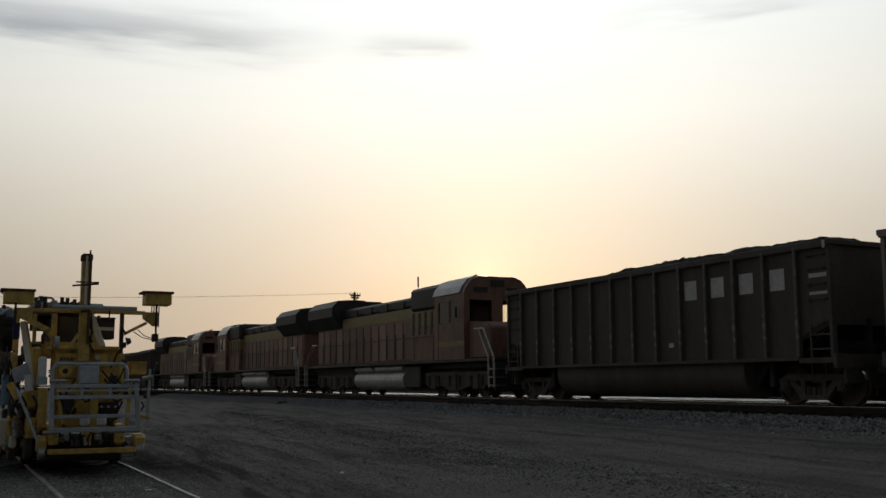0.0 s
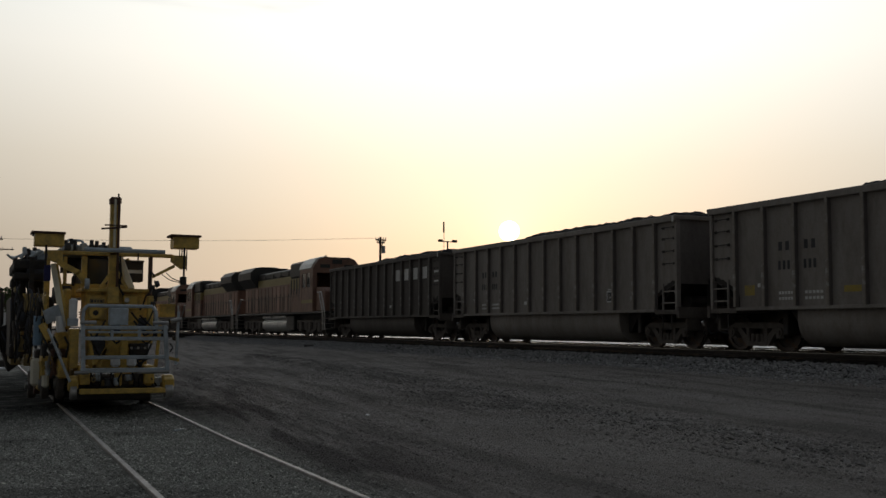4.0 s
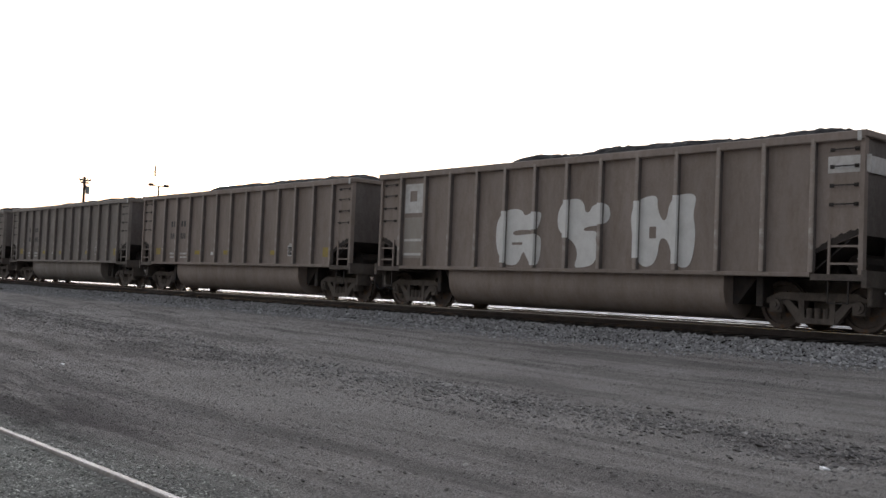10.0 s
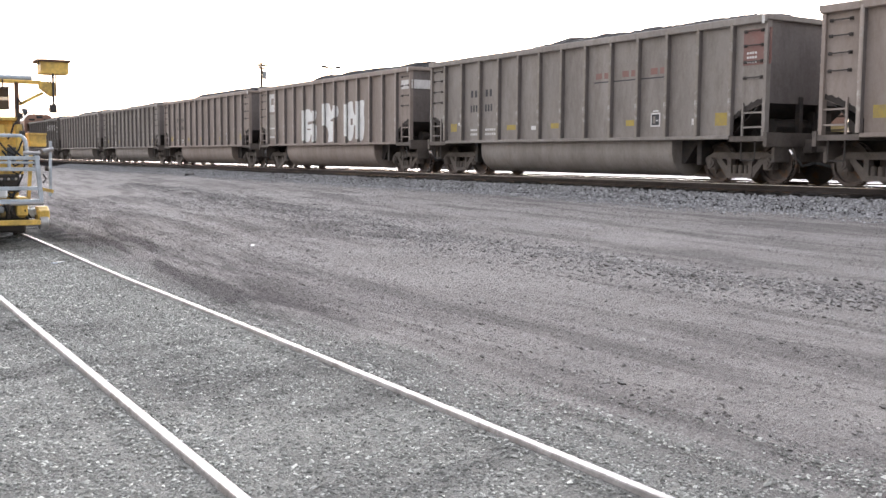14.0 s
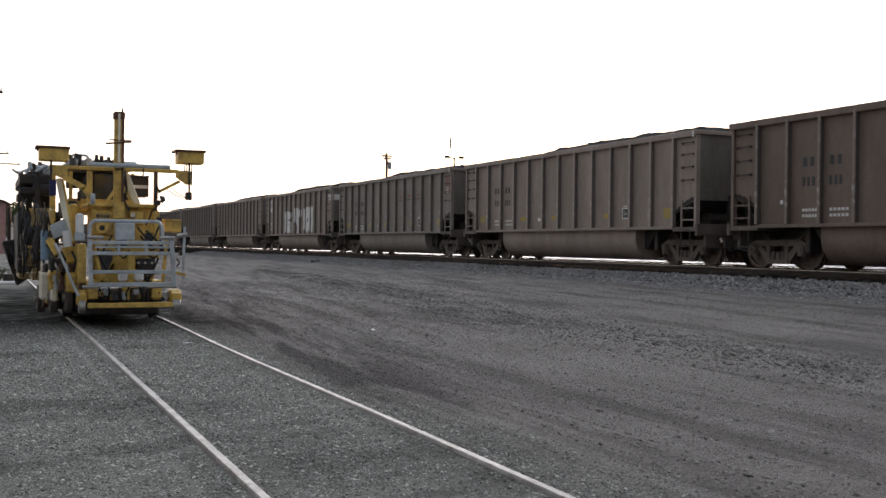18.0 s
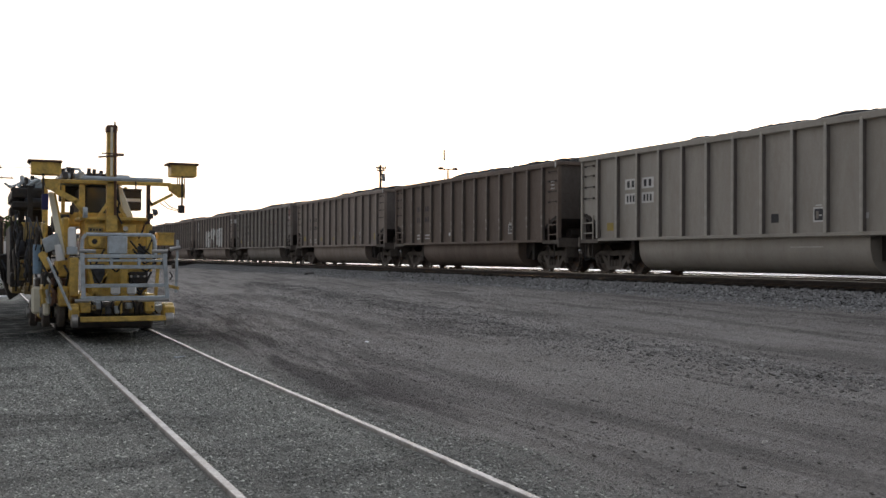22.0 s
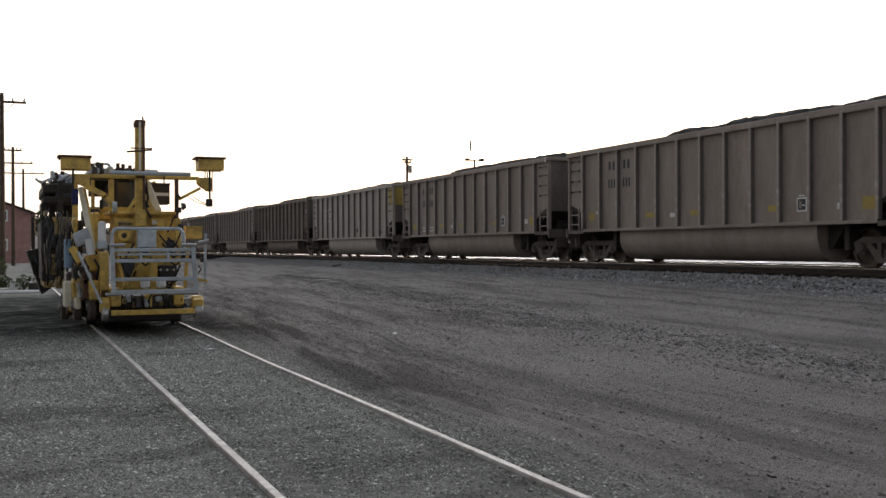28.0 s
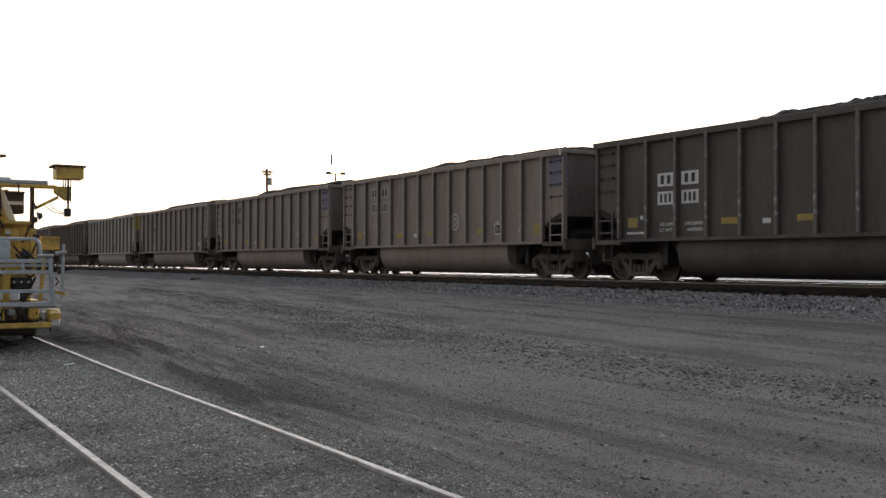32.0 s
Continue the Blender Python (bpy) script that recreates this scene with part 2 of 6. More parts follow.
def ground_mat():
    """Packed grey grit and dust, darker where oil and coal lie, with wheel ruts along the tracks and fine stones."""
    m = bpy.data.materials.new("packed_grit")
    m.use_nodes = True
    nt = m.node_tree
    N, Lk = nt.nodes.new, nt.links.new
    b = nt.nodes["Principled BSDF"]
    co = N("ShaderNodeTexCoord").outputs["Object"]

    def tex(s, det, sx=1.0, sy=1.0, rgh=0.65):
        mp = N("ShaderNodeMapping")
        mp.inputs["Scale"].default_value = (sx, sy, 1)
        Lk(co, mp.inputs[0])
        n = N("ShaderNodeTexNoise")
        n.inputs["Scale"].default_value, n.inputs["Detail"].default_value, n.inputs["Roughness"].default_value = s, det, rgh
        Lk(mp.outputs[0], n.inputs[0])
        return n.outputs[0]

    def rng(src, lo, hi):
        n = N("ShaderNodeMapRange")
        n.inputs[1].default_value, n.inputs[2].default_value = lo, hi
        Lk(src, n.inputs[0])
        return n.outputs[0]

    def mixc(f, a, c, mode="MIX"):
        n = N("ShaderNodeMix")
        n.data_type, n.blend_type = "RGBA", mode
        for i, v in ((0, f), (6, a), (7, c)):
            if isinstance(v, (int, float)):
                n.inputs[i].default_value = v
            elif isinstance(v, tuple):
                n.inputs[i].default_value = (*v, 1)
            else:
                Lk(v, n.inputs[i])
        return n.outputs[2]

    sep = N("ShaderNodeSeparateXYZ")
    Lk(co, sep.inputs[0])
    patches = rng(tex(0.45, 5), 0.38, 0.64)
    speck = tex(60, 4, 1, 1, 0.85)
    clod = tex(22, 5, 1, 1, 0.75)
    grain = tex(150, 2)
    # brown-grey dirt of the yard
    col = mixc(patches, (0.24, 0.218, 0.205), (0.36, 0.33, 0.312))
    # greenish grey gravel round the sunken rails, with dark wet patches
    edge = N("ShaderNodeMath")
    edge.operation = "MULTIPLY_ADD"
    edge.inputs[1].default_value = 1.6
    Lk(tex(0.9, 4), edge.inputs[0])
    Lk(sep.outputs[0], edge.inputs[2])
    grav = mixc(rng(tex(0.7, 5, 0.6, 1.6), 0.36, 0.60), (0.19, 0.192, 0.172), (0.40, 0.402, 0.365))
    col = mixc(rng(edge.outputs[0], 4.7, 3.9), col, grav)
    col = mixc(rng(clod, 0.54, 0.70), col, (0.46, 0.44, 0.415))
    col = mixc(rng(clod, 0.46, 0.32), col, (0.11, 0.10, 0.095))
    col = mixc(rng(speck, 0.54, 0.64), col, (0.55, 0.53, 0.50))
    col = mixc(rng(speck, 0.46, 0.35), col, (0.075, 0.069, 0.065))
    col = mixc(0.35, col, mixc(rng(grain, 0.3, 0.7), (0.11, 0.106, 0.10), (0.46, 0.445, 0.425)))
    col = mixc(yard_stain(nt, co), col, mixc(1.0, col, (0.47, 0.46, 0.47), "MULTIPLY"))
    # oil beside the machine, plus its shadow painted on the ground beneath
    col = mixc(oil_and_shade(nt, co), col, mixc(1.0, col, (0.24, 0.25, 0.26), "MULTIPLY"))
    Lk(col, b.inputs["Base Color"])
    b.inputs["Roughness"].default_value = 1.0
    b.inputs["Specular IOR Level"].default_value = 0.0
    add = N("ShaderNodeMath")
    add.operation = "ADD"
    Lk(speck, add.inputs[0])
    Lk(clod, add.inputs[1])
    bp = N("ShaderNodeBump")
    bp.inputs["Strength"].default_value, bp.inputs["Distance"].default_value = 1.0, 0.024
    Lk(add.outputs[0], bp.inputs["Height"])
    Lk(bp.outputs[0], b.inputs["Normal"])
    return m


GROUND = ground_mat()
BALLAST = stone_mat("ballast_stone", ((0.18, 0.178, 0.18), (0.37, 0.368, 0.37), (0.26, 0.258, 0.26), (0.58, 0.58, 0.58)))
GRAVEL = stone_mat("gravel_stone", ((0.13, 0.121, 0.114), (0.38, 0.355, 0.337), (0.23, 0.214, 0.203), (0.56, 0.535, 0.505)), 0.85, True)
TRACK_GRAVEL = stone_mat("track_gravel_stone", ((0.085, 0.086, 0.076), (0.47, 0.472, 0.43), (0.18, 0.182, 0.165), (0.33, 0.333, 0.30), (0.85, 0.85, 0.78)), 0.85, True)
RAIL_TOP = mat("worn_rail_steel", (0.80, 0.78, 0.75), 0.14, 1.0, 0.15, 8, 0.05, 60)
RAIL_OLD = mat("dulled_rail_steel", (0.40, 0.385, 0.38), 0.55, 0.35, 0.3, 9, 0.2, 50, second=(0.25, 0.23, 0.22), dirt=(0.13, 0.11, 0.10), dirt_amt=0.7)
RAIL_SIDE = mat("rusty_rail_steel", (0.045, 0.036, 0.032), 0.9, 0.0, 0.4, 14, 0.3, 60)
TIE = mat("creosoted_wood", (0.034, 0.030, 0.027), 0.9, 0, 0.4, 8, 0.4, 30)
YELLOW = mat("yellow_machine_paint", (0.82, 0.55, 0.13), 0.45, 0, 0.2, 5, 0.06, 30, second=(0.58, 0.37, 0.09), dirt=(0.10, 0.075, 0.05), dirt_amt=0.8)
OLD_YELLOW = mat("grimy_old_yellow_paint", (0.42, 0.31, 0.12), 0.55, 0, 0.3, 7, 0.1, 30, second=(0.20, 0.14, 0.07), dirt=(0.05, 0.045, 0.04), dirt_amt=0.9)
GREASE = mat("greasy_blue_grey_steel", (0.075, 0.085, 0.105), 0.5, 0.2, 0.4, 9, 0.2, 40, dirt=(0.03, 0.028, 0.026), dirt_amt=0.8)
CREAM = mat("faded_pale_yellow_paint", (0.93, 0.89, 0.74), 0.45, 0, 0.1, 5, 0.05, 30, dirt=(0.4, 0.33, 0.22), dirt_amt=0.35)
GREYP = mat("grey_machine_paint", (0.52, 0.59, 0.65), 0.45, 0.1, 0.2, 6, 0.06, 30, dirt=(0.12, 0.10, 0.08), dirt_amt=0.55)
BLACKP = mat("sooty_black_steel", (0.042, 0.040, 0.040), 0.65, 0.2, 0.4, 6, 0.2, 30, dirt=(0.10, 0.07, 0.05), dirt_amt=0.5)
RUST = mat("rusty_brown_steel", (0.15, 0.085, 0.06), 0.8, 0.2, 0.4, 8, 0.3, 40)
STEEL = mat("bare_scuffed_steel", (0.45, 0.44, 0.43), 0.4, 0.9, 0.25, 8, 0.1, 40)
RUBBER = mat("black_hose_rubber", (0.02, 0.02, 0.02), 0.8, 0, 0.3, 10)
WHITEP = mat("grubby_white_plastic", (0.82, 0.84, 0.86), 0.45, 0, 0.06, 6, dirt=(0.5, 0.47, 0.42), dirt_amt=0.35)
BLUEP = mat("faded_blue_drum_plastic", (0.22, 0.36, 0.52), 0.5, 0, 0.2, 6, dirt=(0.15, 0.15, 0.15), dirt_amt=0.4)
CLOTH = mat("dark_blue_canvas", (0.03, 0.03, 0.11), 0.9, 0, 0.3, 10)
GLASS = mat("dark_cab_glass", (0.03, 0.035, 0.04), 0.08, 0, 0.1, 2)
COAL = mat("heaped_coal", (0.018, 0.016, 0.016), 0.9, 0, 0.5, 14, 1.0, 25, spec=0.15)
POLE = mat("weathered_pole_wood", (0.10, 0.07, 0.05), 0.9, 0, 0.35, 5, 0.4, 30)
BRICK = mat("dull_red_brick", (0.44, 0.26, 0.24), 0.9, 0, 0.25, 6, 0.3, 40)
WHEEL = mat("wheel_steel", (0.12, 0.10, 0.09), 0.6, 0.6, 0.4, 8, 0.2, 30, second=(0.16, 0.09, 0.05))
TREAD = mat("polished_wheel_tread", (0.75, 0.73, 0.70), 0.22, 1.0, 0.1, 8)
TRUCKM = mat("grimy_cast_steel", (0.125, 0.110, 0.100), 0.8, 0.2, 0.4, 8, 0.3, 30, dirt=(0.20, 0.165, 0.135), dirt_amt=0.6)
SOOT = mat("black_soot_dirt", (0.04, 0.033, 0.03), 0.9, 0, 0.3, 6)
MARK_W = mat("worn_white_marking", (0.70, 0.70, 0.69), 0.7, 0, 0.12, 6, dirt=(0.3, 0.27, 0.24), dirt_amt=0.5)
MARK_Y = mat("worn_yellow_marking", (0.42, 0.31, 0.055), 0.6, 0, 0.15, 6, dirt=(0.2, 0.16, 0.11), dirt_amt=0.75)
MARK_D = mat("dark_marking_paint", (0.05, 0.05, 0.055), 0.7, 0, 0.2, 6)
PURPLE = mat("dusty_violet_paint", (0.19, 0.178, 0.27), 0.7, 0, 0.2, 5, dirt=(0.18, 0.16, 0.15), dirt_amt=0.5)
CARS = {
    "grey": mat("dusty_grey_car_paint", (0.28, 0.256, 0.236), 0.75, 0.0, 0.18, 3.0, 0.1, 20, dirt=(0.12, 0.095, 0.08), dirt_amt=0.6, streak=True),
    "tan": mat("dusty_tan_car_paint", (0.31, 0.262, 0.235), 0.75, 0.0, 0.16, 3.0, 0.1, 20, dirt=(0.16, 0.12, 0.09), dirt_amt=0.6, streak=True),
    "dark": mat("dark_grimy_car_paint", (0.115, 0.102, 0.092), 0.75, 0.0, 0.25, 3.0, 0.1, 20, dirt=(0.06, 0.05, 0.045), dirt_amt=0.6, streak=True),
    "light": mat("pale_silver_grey_car_paint", (0.39, 0.365, 0.33), 0.7, 0.0, 0.12, 3.0, 0.08, 20, dirt=(0.25, 0.21, 0.17), dirt_amt=0.5, streak=True),
    "brown": mat("brown_grey_car_paint", (0.185, 0.145, 0.122), 0.75, 0.0, 0.2, 3.0, 0.1, 20, dirt=(0.10, 0.07, 0.055), dirt_amt=0.6, streak=True),
}
# Car paint with the shade of end walls and rib flanks put into it.
SHADED_PAINT = mat("sooty_end_wall_paint", (0.165, 0.148, 0.14), 0.8, 0.0, 0.25, 3.0, 0.1, 20, dirt=(0.07, 0.058, 0.052), dirt_amt=0.6, streak=True)
# Rib faces paler than the sheets: worn paint, with edge highlights in the colour.
RIBS = {k: mat("worn_highlit_ribs_" + k, c, 0.7, 0, 0.12, 3.0, 0.08, 20, second=(0.55, 0.54, 0.52), dirt=tuple(v * 0.6 for v in c), dirt_amt=0.4)
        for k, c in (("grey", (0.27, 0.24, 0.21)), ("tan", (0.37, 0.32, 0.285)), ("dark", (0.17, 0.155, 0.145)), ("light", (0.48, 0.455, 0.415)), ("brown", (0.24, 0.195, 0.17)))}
ORANGE = mat("dull_orange_engine_paint", (0.27, 0.150, 0.108), 0.5, 0, 0.18, 3, 0.05, 20, dirt=(0.09, 0.055, 0.042), dirt_amt=0.75, streak=True)
ORANGE_DOOR = mat("scuffed_orange_door_paint", (0.34, 0.20, 0.150), 0.55, 0, 0.2, 3, 0.05, 20, dirt=(0.12, 0.075, 0.06), dirt_amt=0.7, per_object=0.35, streak=True)
ENG_BLACK = mat("black_engine_paint", (0.025, 0.027, 0.027), 0.55, 0, 0.3, 3, 0.05, 20, dirt=(0.07, 0.06, 0.05), dirt_amt=0.5)
ENG_YELLOW = mat("yellow_engine_stripe", (0.33, 0.26, 0.10), 0.5, 0, 0.15, 3, dirt=(0.2, 0.14, 0.06), dirt_amt=0.5)
TANK = mat("silver_tank_paint", (0.66, 0.65, 0.63), 0.45, 0.2, 0.15, 4, dirt=(0.2, 0.18, 0.16), dirt_amt=0.5)
ROOF_W = mat("pale_roof_paint", (0.62, 0.63, 0.64), 0.4, 0, 0.12, 4, dirt=(0.3, 0.28, 0.25), dirt_amt=0.4)


# ---- mesh helpers ----
def box(bm, x0, x1, y0, y1, z0, z1):
    v = [bm.verts.new((x, y, z)) for x in (x0, x1) for y in (y0, y1) for z in (z0, z1)]
    for f in ((0, 1, 3, 2), (4, 6, 7, 5), (0, 4, 5, 1), (2, 3, 7, 6), (0, 2, 6, 4), (1, 5, 7, 3)):
        bm.faces.new([v[i] for i in f])
    return bm


def tube(bm, p0, p1, r0, r1=None, seg=8, caps=True):
    r1 = r0 if r1 is None else r1
    p0, p1 = Vector(p0), Vector(p1)
    q = (p1 - p0).to_track_quat("Z", "Y")
    rings = []
    for p, r in ((p0, r0), (p1, r1)):
        rings.append([bm.verts.new(p + q @ Vector((r * math.cos(a * math.tau / seg), r * math.sin(a * math.tau / seg), 0))) for a in range(seg)])
    for i in range(seg):
        j = (i + 1) % seg
        bm.faces.new((rings[0][i], rings[0][j], rings[1][j], rings[1][i]))
    if caps:
        bm.faces.new(rings[0][::-1])
        bm.faces.new(rings[1])
    return bm


def bar(bm, p0, p1, w, h):
    """A square bar between two points; w across, h upwards."""
    p0, p1 = Vector(p0), Vector(p1)
    d = (p1 - p0).normalized()
    side = d.cross(Vector((0, 0, 1)))
    side = side.normalized() if side.length > 1e-3 else Vector((1, 0, 0))
    top = side.cross(d).normalized()
    v = [bm.verts.new(p + side * sx * w / 2 + top * sz * h / 2) for p in (p0, p1) for sx, sz in ((-1, -1), (1, -1), (1, 1), (-1, 1))]
    for f in ((0, 3, 2, 1), (4, 5, 6, 7), (0, 1, 5, 4), (1, 2, 6, 5), (2, 3, 7, 6), (3, 0, 4, 7)):
        bm.faces.new([v[i] for i in f])
    return bm


def pipe(bm, pts, r, seg=6):
    for a, b in zip(pts, pts[1:]):
        tube(bm, a, b, r, seg=seg)
    return bm


def prism(bm, pts, axis, a, b):
    """A polygon given in the two other axes, drawn out along axis from a to b."""
    def place(p, k):
        return {"x": (k, p[0], p[1]), "y": (p[0], k, p[1]), "z": (p[0], p[1], k)}[axis]
    lo = [bm.verts.new(place(p, a)) for p in pts]
    hi = [bm.verts.new(place(p, b)) for p in pts]
    bm.faces.new(lo)
    bm.faces.new(hi[::-1])
    n = len(pts)
    for i in range(n):
        j = (i + 1) % n
        bm.faces.new((lo[i], hi[i], hi[j], lo[j]))
    return bm


def bevelled(bm, w=0.01, seg=1):
    bmesh.ops.recalc_face_normals(bm, faces=bm.faces)
    bmesh.ops.bevel(bm, geom=bm.edges[:], offset=w, segments=seg, affect="EDGES", clamp_overlap=True)
    return bm


def mesh_from(name, bm, material, smooth=False):
    bmesh.ops.recalc_face_normals(bm, faces=bm.faces)
    me = bpy.data.meshes.new(name)
    bm.to_mesh(me)
    bm.free()
    me.materials.append(material)
    if smooth:
        me.polygons.foreach_set("use_smooth", [True] * len(me.polygons))
    return me


def part(name, bm, material, parent, label="", at=None, smooth=False):
    """Links a bmesh (or a mesh made before) as one mesh object under a thing or a part."""
    me = bm if isinstance(bm, bpy.types.Mesh) else mesh_from(name, bm, material, smooth)
    ob = new(name, me)
    ob.parent = parent
    if at is not None:
        ob.matrix_basis = at
    return tagged(ob, label)


def thing(name, label, category, group="", at=None, kind=""):
    ob = new(name)
    ob.empty_display_size = 0.2
    if at is not None:
        ob.matrix_basis = at
    return tagged(ob, label, category, group, kind)


SHELF = {}


def kept(key, build, material, smooth=False):
    """One mesh for all alike parts of one colour."""
    k = (key, material.name)
    if k not in SHELF:
        SHELF[k] = mesh_from(key, build(), material, smooth)
    return SHELF[k]


def B():
    return bmesh.new()


# ---- ground and tracks ----
RAIL_L, RAIL_R, RAIL_Z = 1.395, 2.905, 0.065     # the near track's rails
TRAIN_X, TRAIN_Z = 19.5, 0.885                  # centre and rail height of the train's track


def rail_dip(x, y):
    """The near track's far rail sags where the ground is soft; the other lies level."""
    d = 0.022 * math.exp(-((y - 12.4) / 3.2) ** 2)
    return d * math.exp(-((x - RAIL_R) / 0.75) ** 2)


def rut_shift(y):
    """The ruts and scraped ridges drift away from the rails."""
    return 0.09 * min(max(y - 9.0, 0.0), 30.0)


def ground_z(x, y):
    """Flat by the near track, a low ridge of scraped grit, then a slow rise to the raised tracks."""
    z = 0.0
    if x > 9.0:
        z = 0.43 * min(1.0, (x - 9.0) / 7.2) ** 1.15
    if x > 17.0:
        z = 0.43 + 0.1 * min(1, (x - 17.0) / 3)
    if x < -4:
        z += 0.05 * min(1, (-4 - x) / 4)
    near = max(0.0, 1 - max(0, math.hypot(x, y) - 40) / 40)
    if near > 0:
        p = Vector((x, y * 0.35, 0))
        z += near * (0.018 * noise.noise(p * 1.6) + 0.045 * noise.noise(Vector((x * 0.5, y * 0.1, 3))))
        for cx, w, h in ((3.45, 0.10, 0.045), (3.85, 0.09, 0.05), (4.2, 0.09, 0.055), (4.45, 0.08, 0.045), (4.75, 0.13, 0.055), (5.3, 0.16, 0.04), (6.3, 0.25, 0.045), (8.6, 0.5, 0.085), (7.3, 0.2, 0.04)):
            k = (x - cx - rut_shift(y) - 0.25 * noise.noise(Vector((cx, y * 0.12, 9)))) / w
            z += near * h * math.exp(-k * k) * (0.6 + noise.noise(Vector((x * 1.5, y * 0.9, cx))))
        u = x - rut_shift(y)
        z += near * min(1.0, max(0.0, (x - 3.1) / 0.5)) * (0.022 * noise.noise(Vector((u * 2.6, y * 0.16, 5))) + 0.012 * noise.noise(Vector((u * 5.5, y * 0.5, 8))))
        for rx in (RAIL_L, RAIL_R):
            k = abs(x - rx)
            if k < 0.3:
                z = z * k / 0.3
            z += 0.036 * math.exp(-(k / 0.2) ** 4)
    return z - rail_dip(x, y)


def build_ground():
    def steps(marks):
        out = [marks[0][0]]
        for (a, _), (b, st) in zip(marks, marks[1:]):
            n = max(1, round((b - a) / st))
            out += [a + (b - a) * (i + 1) / n for i in range(n)]
        return out

    xs = steps([(-2500, 0), (-300, 550), (-60, 60), (-14, 6), (-3, 0.6), (11, 0.11), (17.2, 0.35), (30, 1.2), (80, 10), (400, 80), (2600, 550)])
    ys = steps([(-2500, 0), (-300, 550), (-40, 65), (0, 4), (2.5, 0.3), (14, 0.11), (34, 0.4), (80, 2), (400, 30), (4200, 500)])
    verts = [(x, y, ground_z(x, y)) for y in ys for x in xs]
    n = len(xs)
    faces = [(j * n + i, j * n + i + 1, (j + 1) * n + i + 1, (j + 1) * n + i) for j in range(len(ys) - 1) for i in range(n - 1)]
    me = bpy.data.meshes.new("ground")
    me.from_pydata(verts, [], faces)
    me.polygons.foreach_set("use_smooth", [True] * len(me.polygons))
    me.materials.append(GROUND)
    tagged(new("ground", me), "packed grey grit and gravel with wheel ruts", "ground", kind="structure")


def build_track(name, cx, z, y0, y1, label, w=0.033, old=False):
    tr = thing(name, label, "railway track", kind="structure")
    marks = [y0] + [6.0 + 1.5 * k for k in range(11)] + [y1] if old else [y0, y1]
    for s in (-1, 1):
        x = cx + s * (0.755 if old else 0.7525)

        def drawn(bm, prof):
            rows = [[bm.verts.new((px, y, pz - (rail_dip(x, y) if old else 0))) for px, pz in prof] for y in marks]
            n = len(prof)
            for p, q in zip(rows, rows[1:]):
                for i in range(n):
                    bm.faces.new((p[i], p[(i + 1) % n], q[(i + 1) % n], q[i]))
            bm.faces.new(rows[0])
            bm.faces.new(rows[-1][::-1])
            return bm

        crown = [(-1.0, -0.03), (-1.0, -0.018), (-0.7, -0.0085), (-0.35, -0.0025), (0.0, 0.0), (0.35, -0.0025), (0.7, -0.0085), (1.0, -0.018), (1.0, -0.03)]
        if old:
            crown = [(-1.0, -0.03), (-0.95, -0.008), (-0.84, 0.0), (0.84, 0.0), (0.95, -0.008), (1.0, -0.03)]
        bm = drawn(B(), [(x + w * u, z + dz) for u, dz in crown])
        r = part("rail", bm, RAIL_OLD if old else (RAIL_TOP if cx < 25 else RAIL_SIDE), tr, "worn rail head" if old else "worn bright rail head")
        bm = drawn(B(), [(x - 0.012, z - 0.034), (x + 0.012, z - 0.034), (x + 0.012, z - 0.13), (x + 0.07, z - 0.15), (x + 0.07, z - 0.165), (x - 0.07, z - 0.165), (x - 0.07, z - 0.15), (x - 0.012, z - 0.13)])
        part("rail_web", bm, RAIL_SIDE, r, "rusty rail web and foot")
    return tr


build_ground()
near_track = build_track("near_track", (RAIL_L + RAIL_R) / 2, RAIL_Z, -8, 75, "old rails sunk in grey gravel, heads worn dull bright", 0.029, True)
train_track = build_track("train_track", TRAIN_X, TRAIN_Z, -60, 420, "main track on raised stone ballast under the train")
middle_track = build_track("yard_track", 23.2, TRAIN_Z, -60, 420, "bright polished rails of a further track beyond the train", 0.023)
yard_track = build_track("yard_track", 28.4, TRAIN_Z, -60, 420, "rusty rails of the furthest yard track")


def ballast_bed():
    bm = B()
    prof = [(16.3, 0.36), (16.9, 0.50), (17.5, 0.61), (18.0, 0.645), (20.9, 0.66), (21.3, 0.60), (21.8, 0.66), (24.6, 0.66), (25.6, 0.60), (27.0, 0.66), (29.9, 0.66), (31.0, 0.60), (120.0, 0.56), (124.0, 0.3), (124.0, 0.1), (16.3, 0.1)]
    prism(bm, prof, "y", -60, 420)
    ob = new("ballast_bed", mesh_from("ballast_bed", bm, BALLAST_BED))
    tagged(ob, "long bank of grey crushed stone ballast", "ballast", kind="structure")


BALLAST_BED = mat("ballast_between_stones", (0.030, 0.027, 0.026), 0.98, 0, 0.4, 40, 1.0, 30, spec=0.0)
ballast_bed()


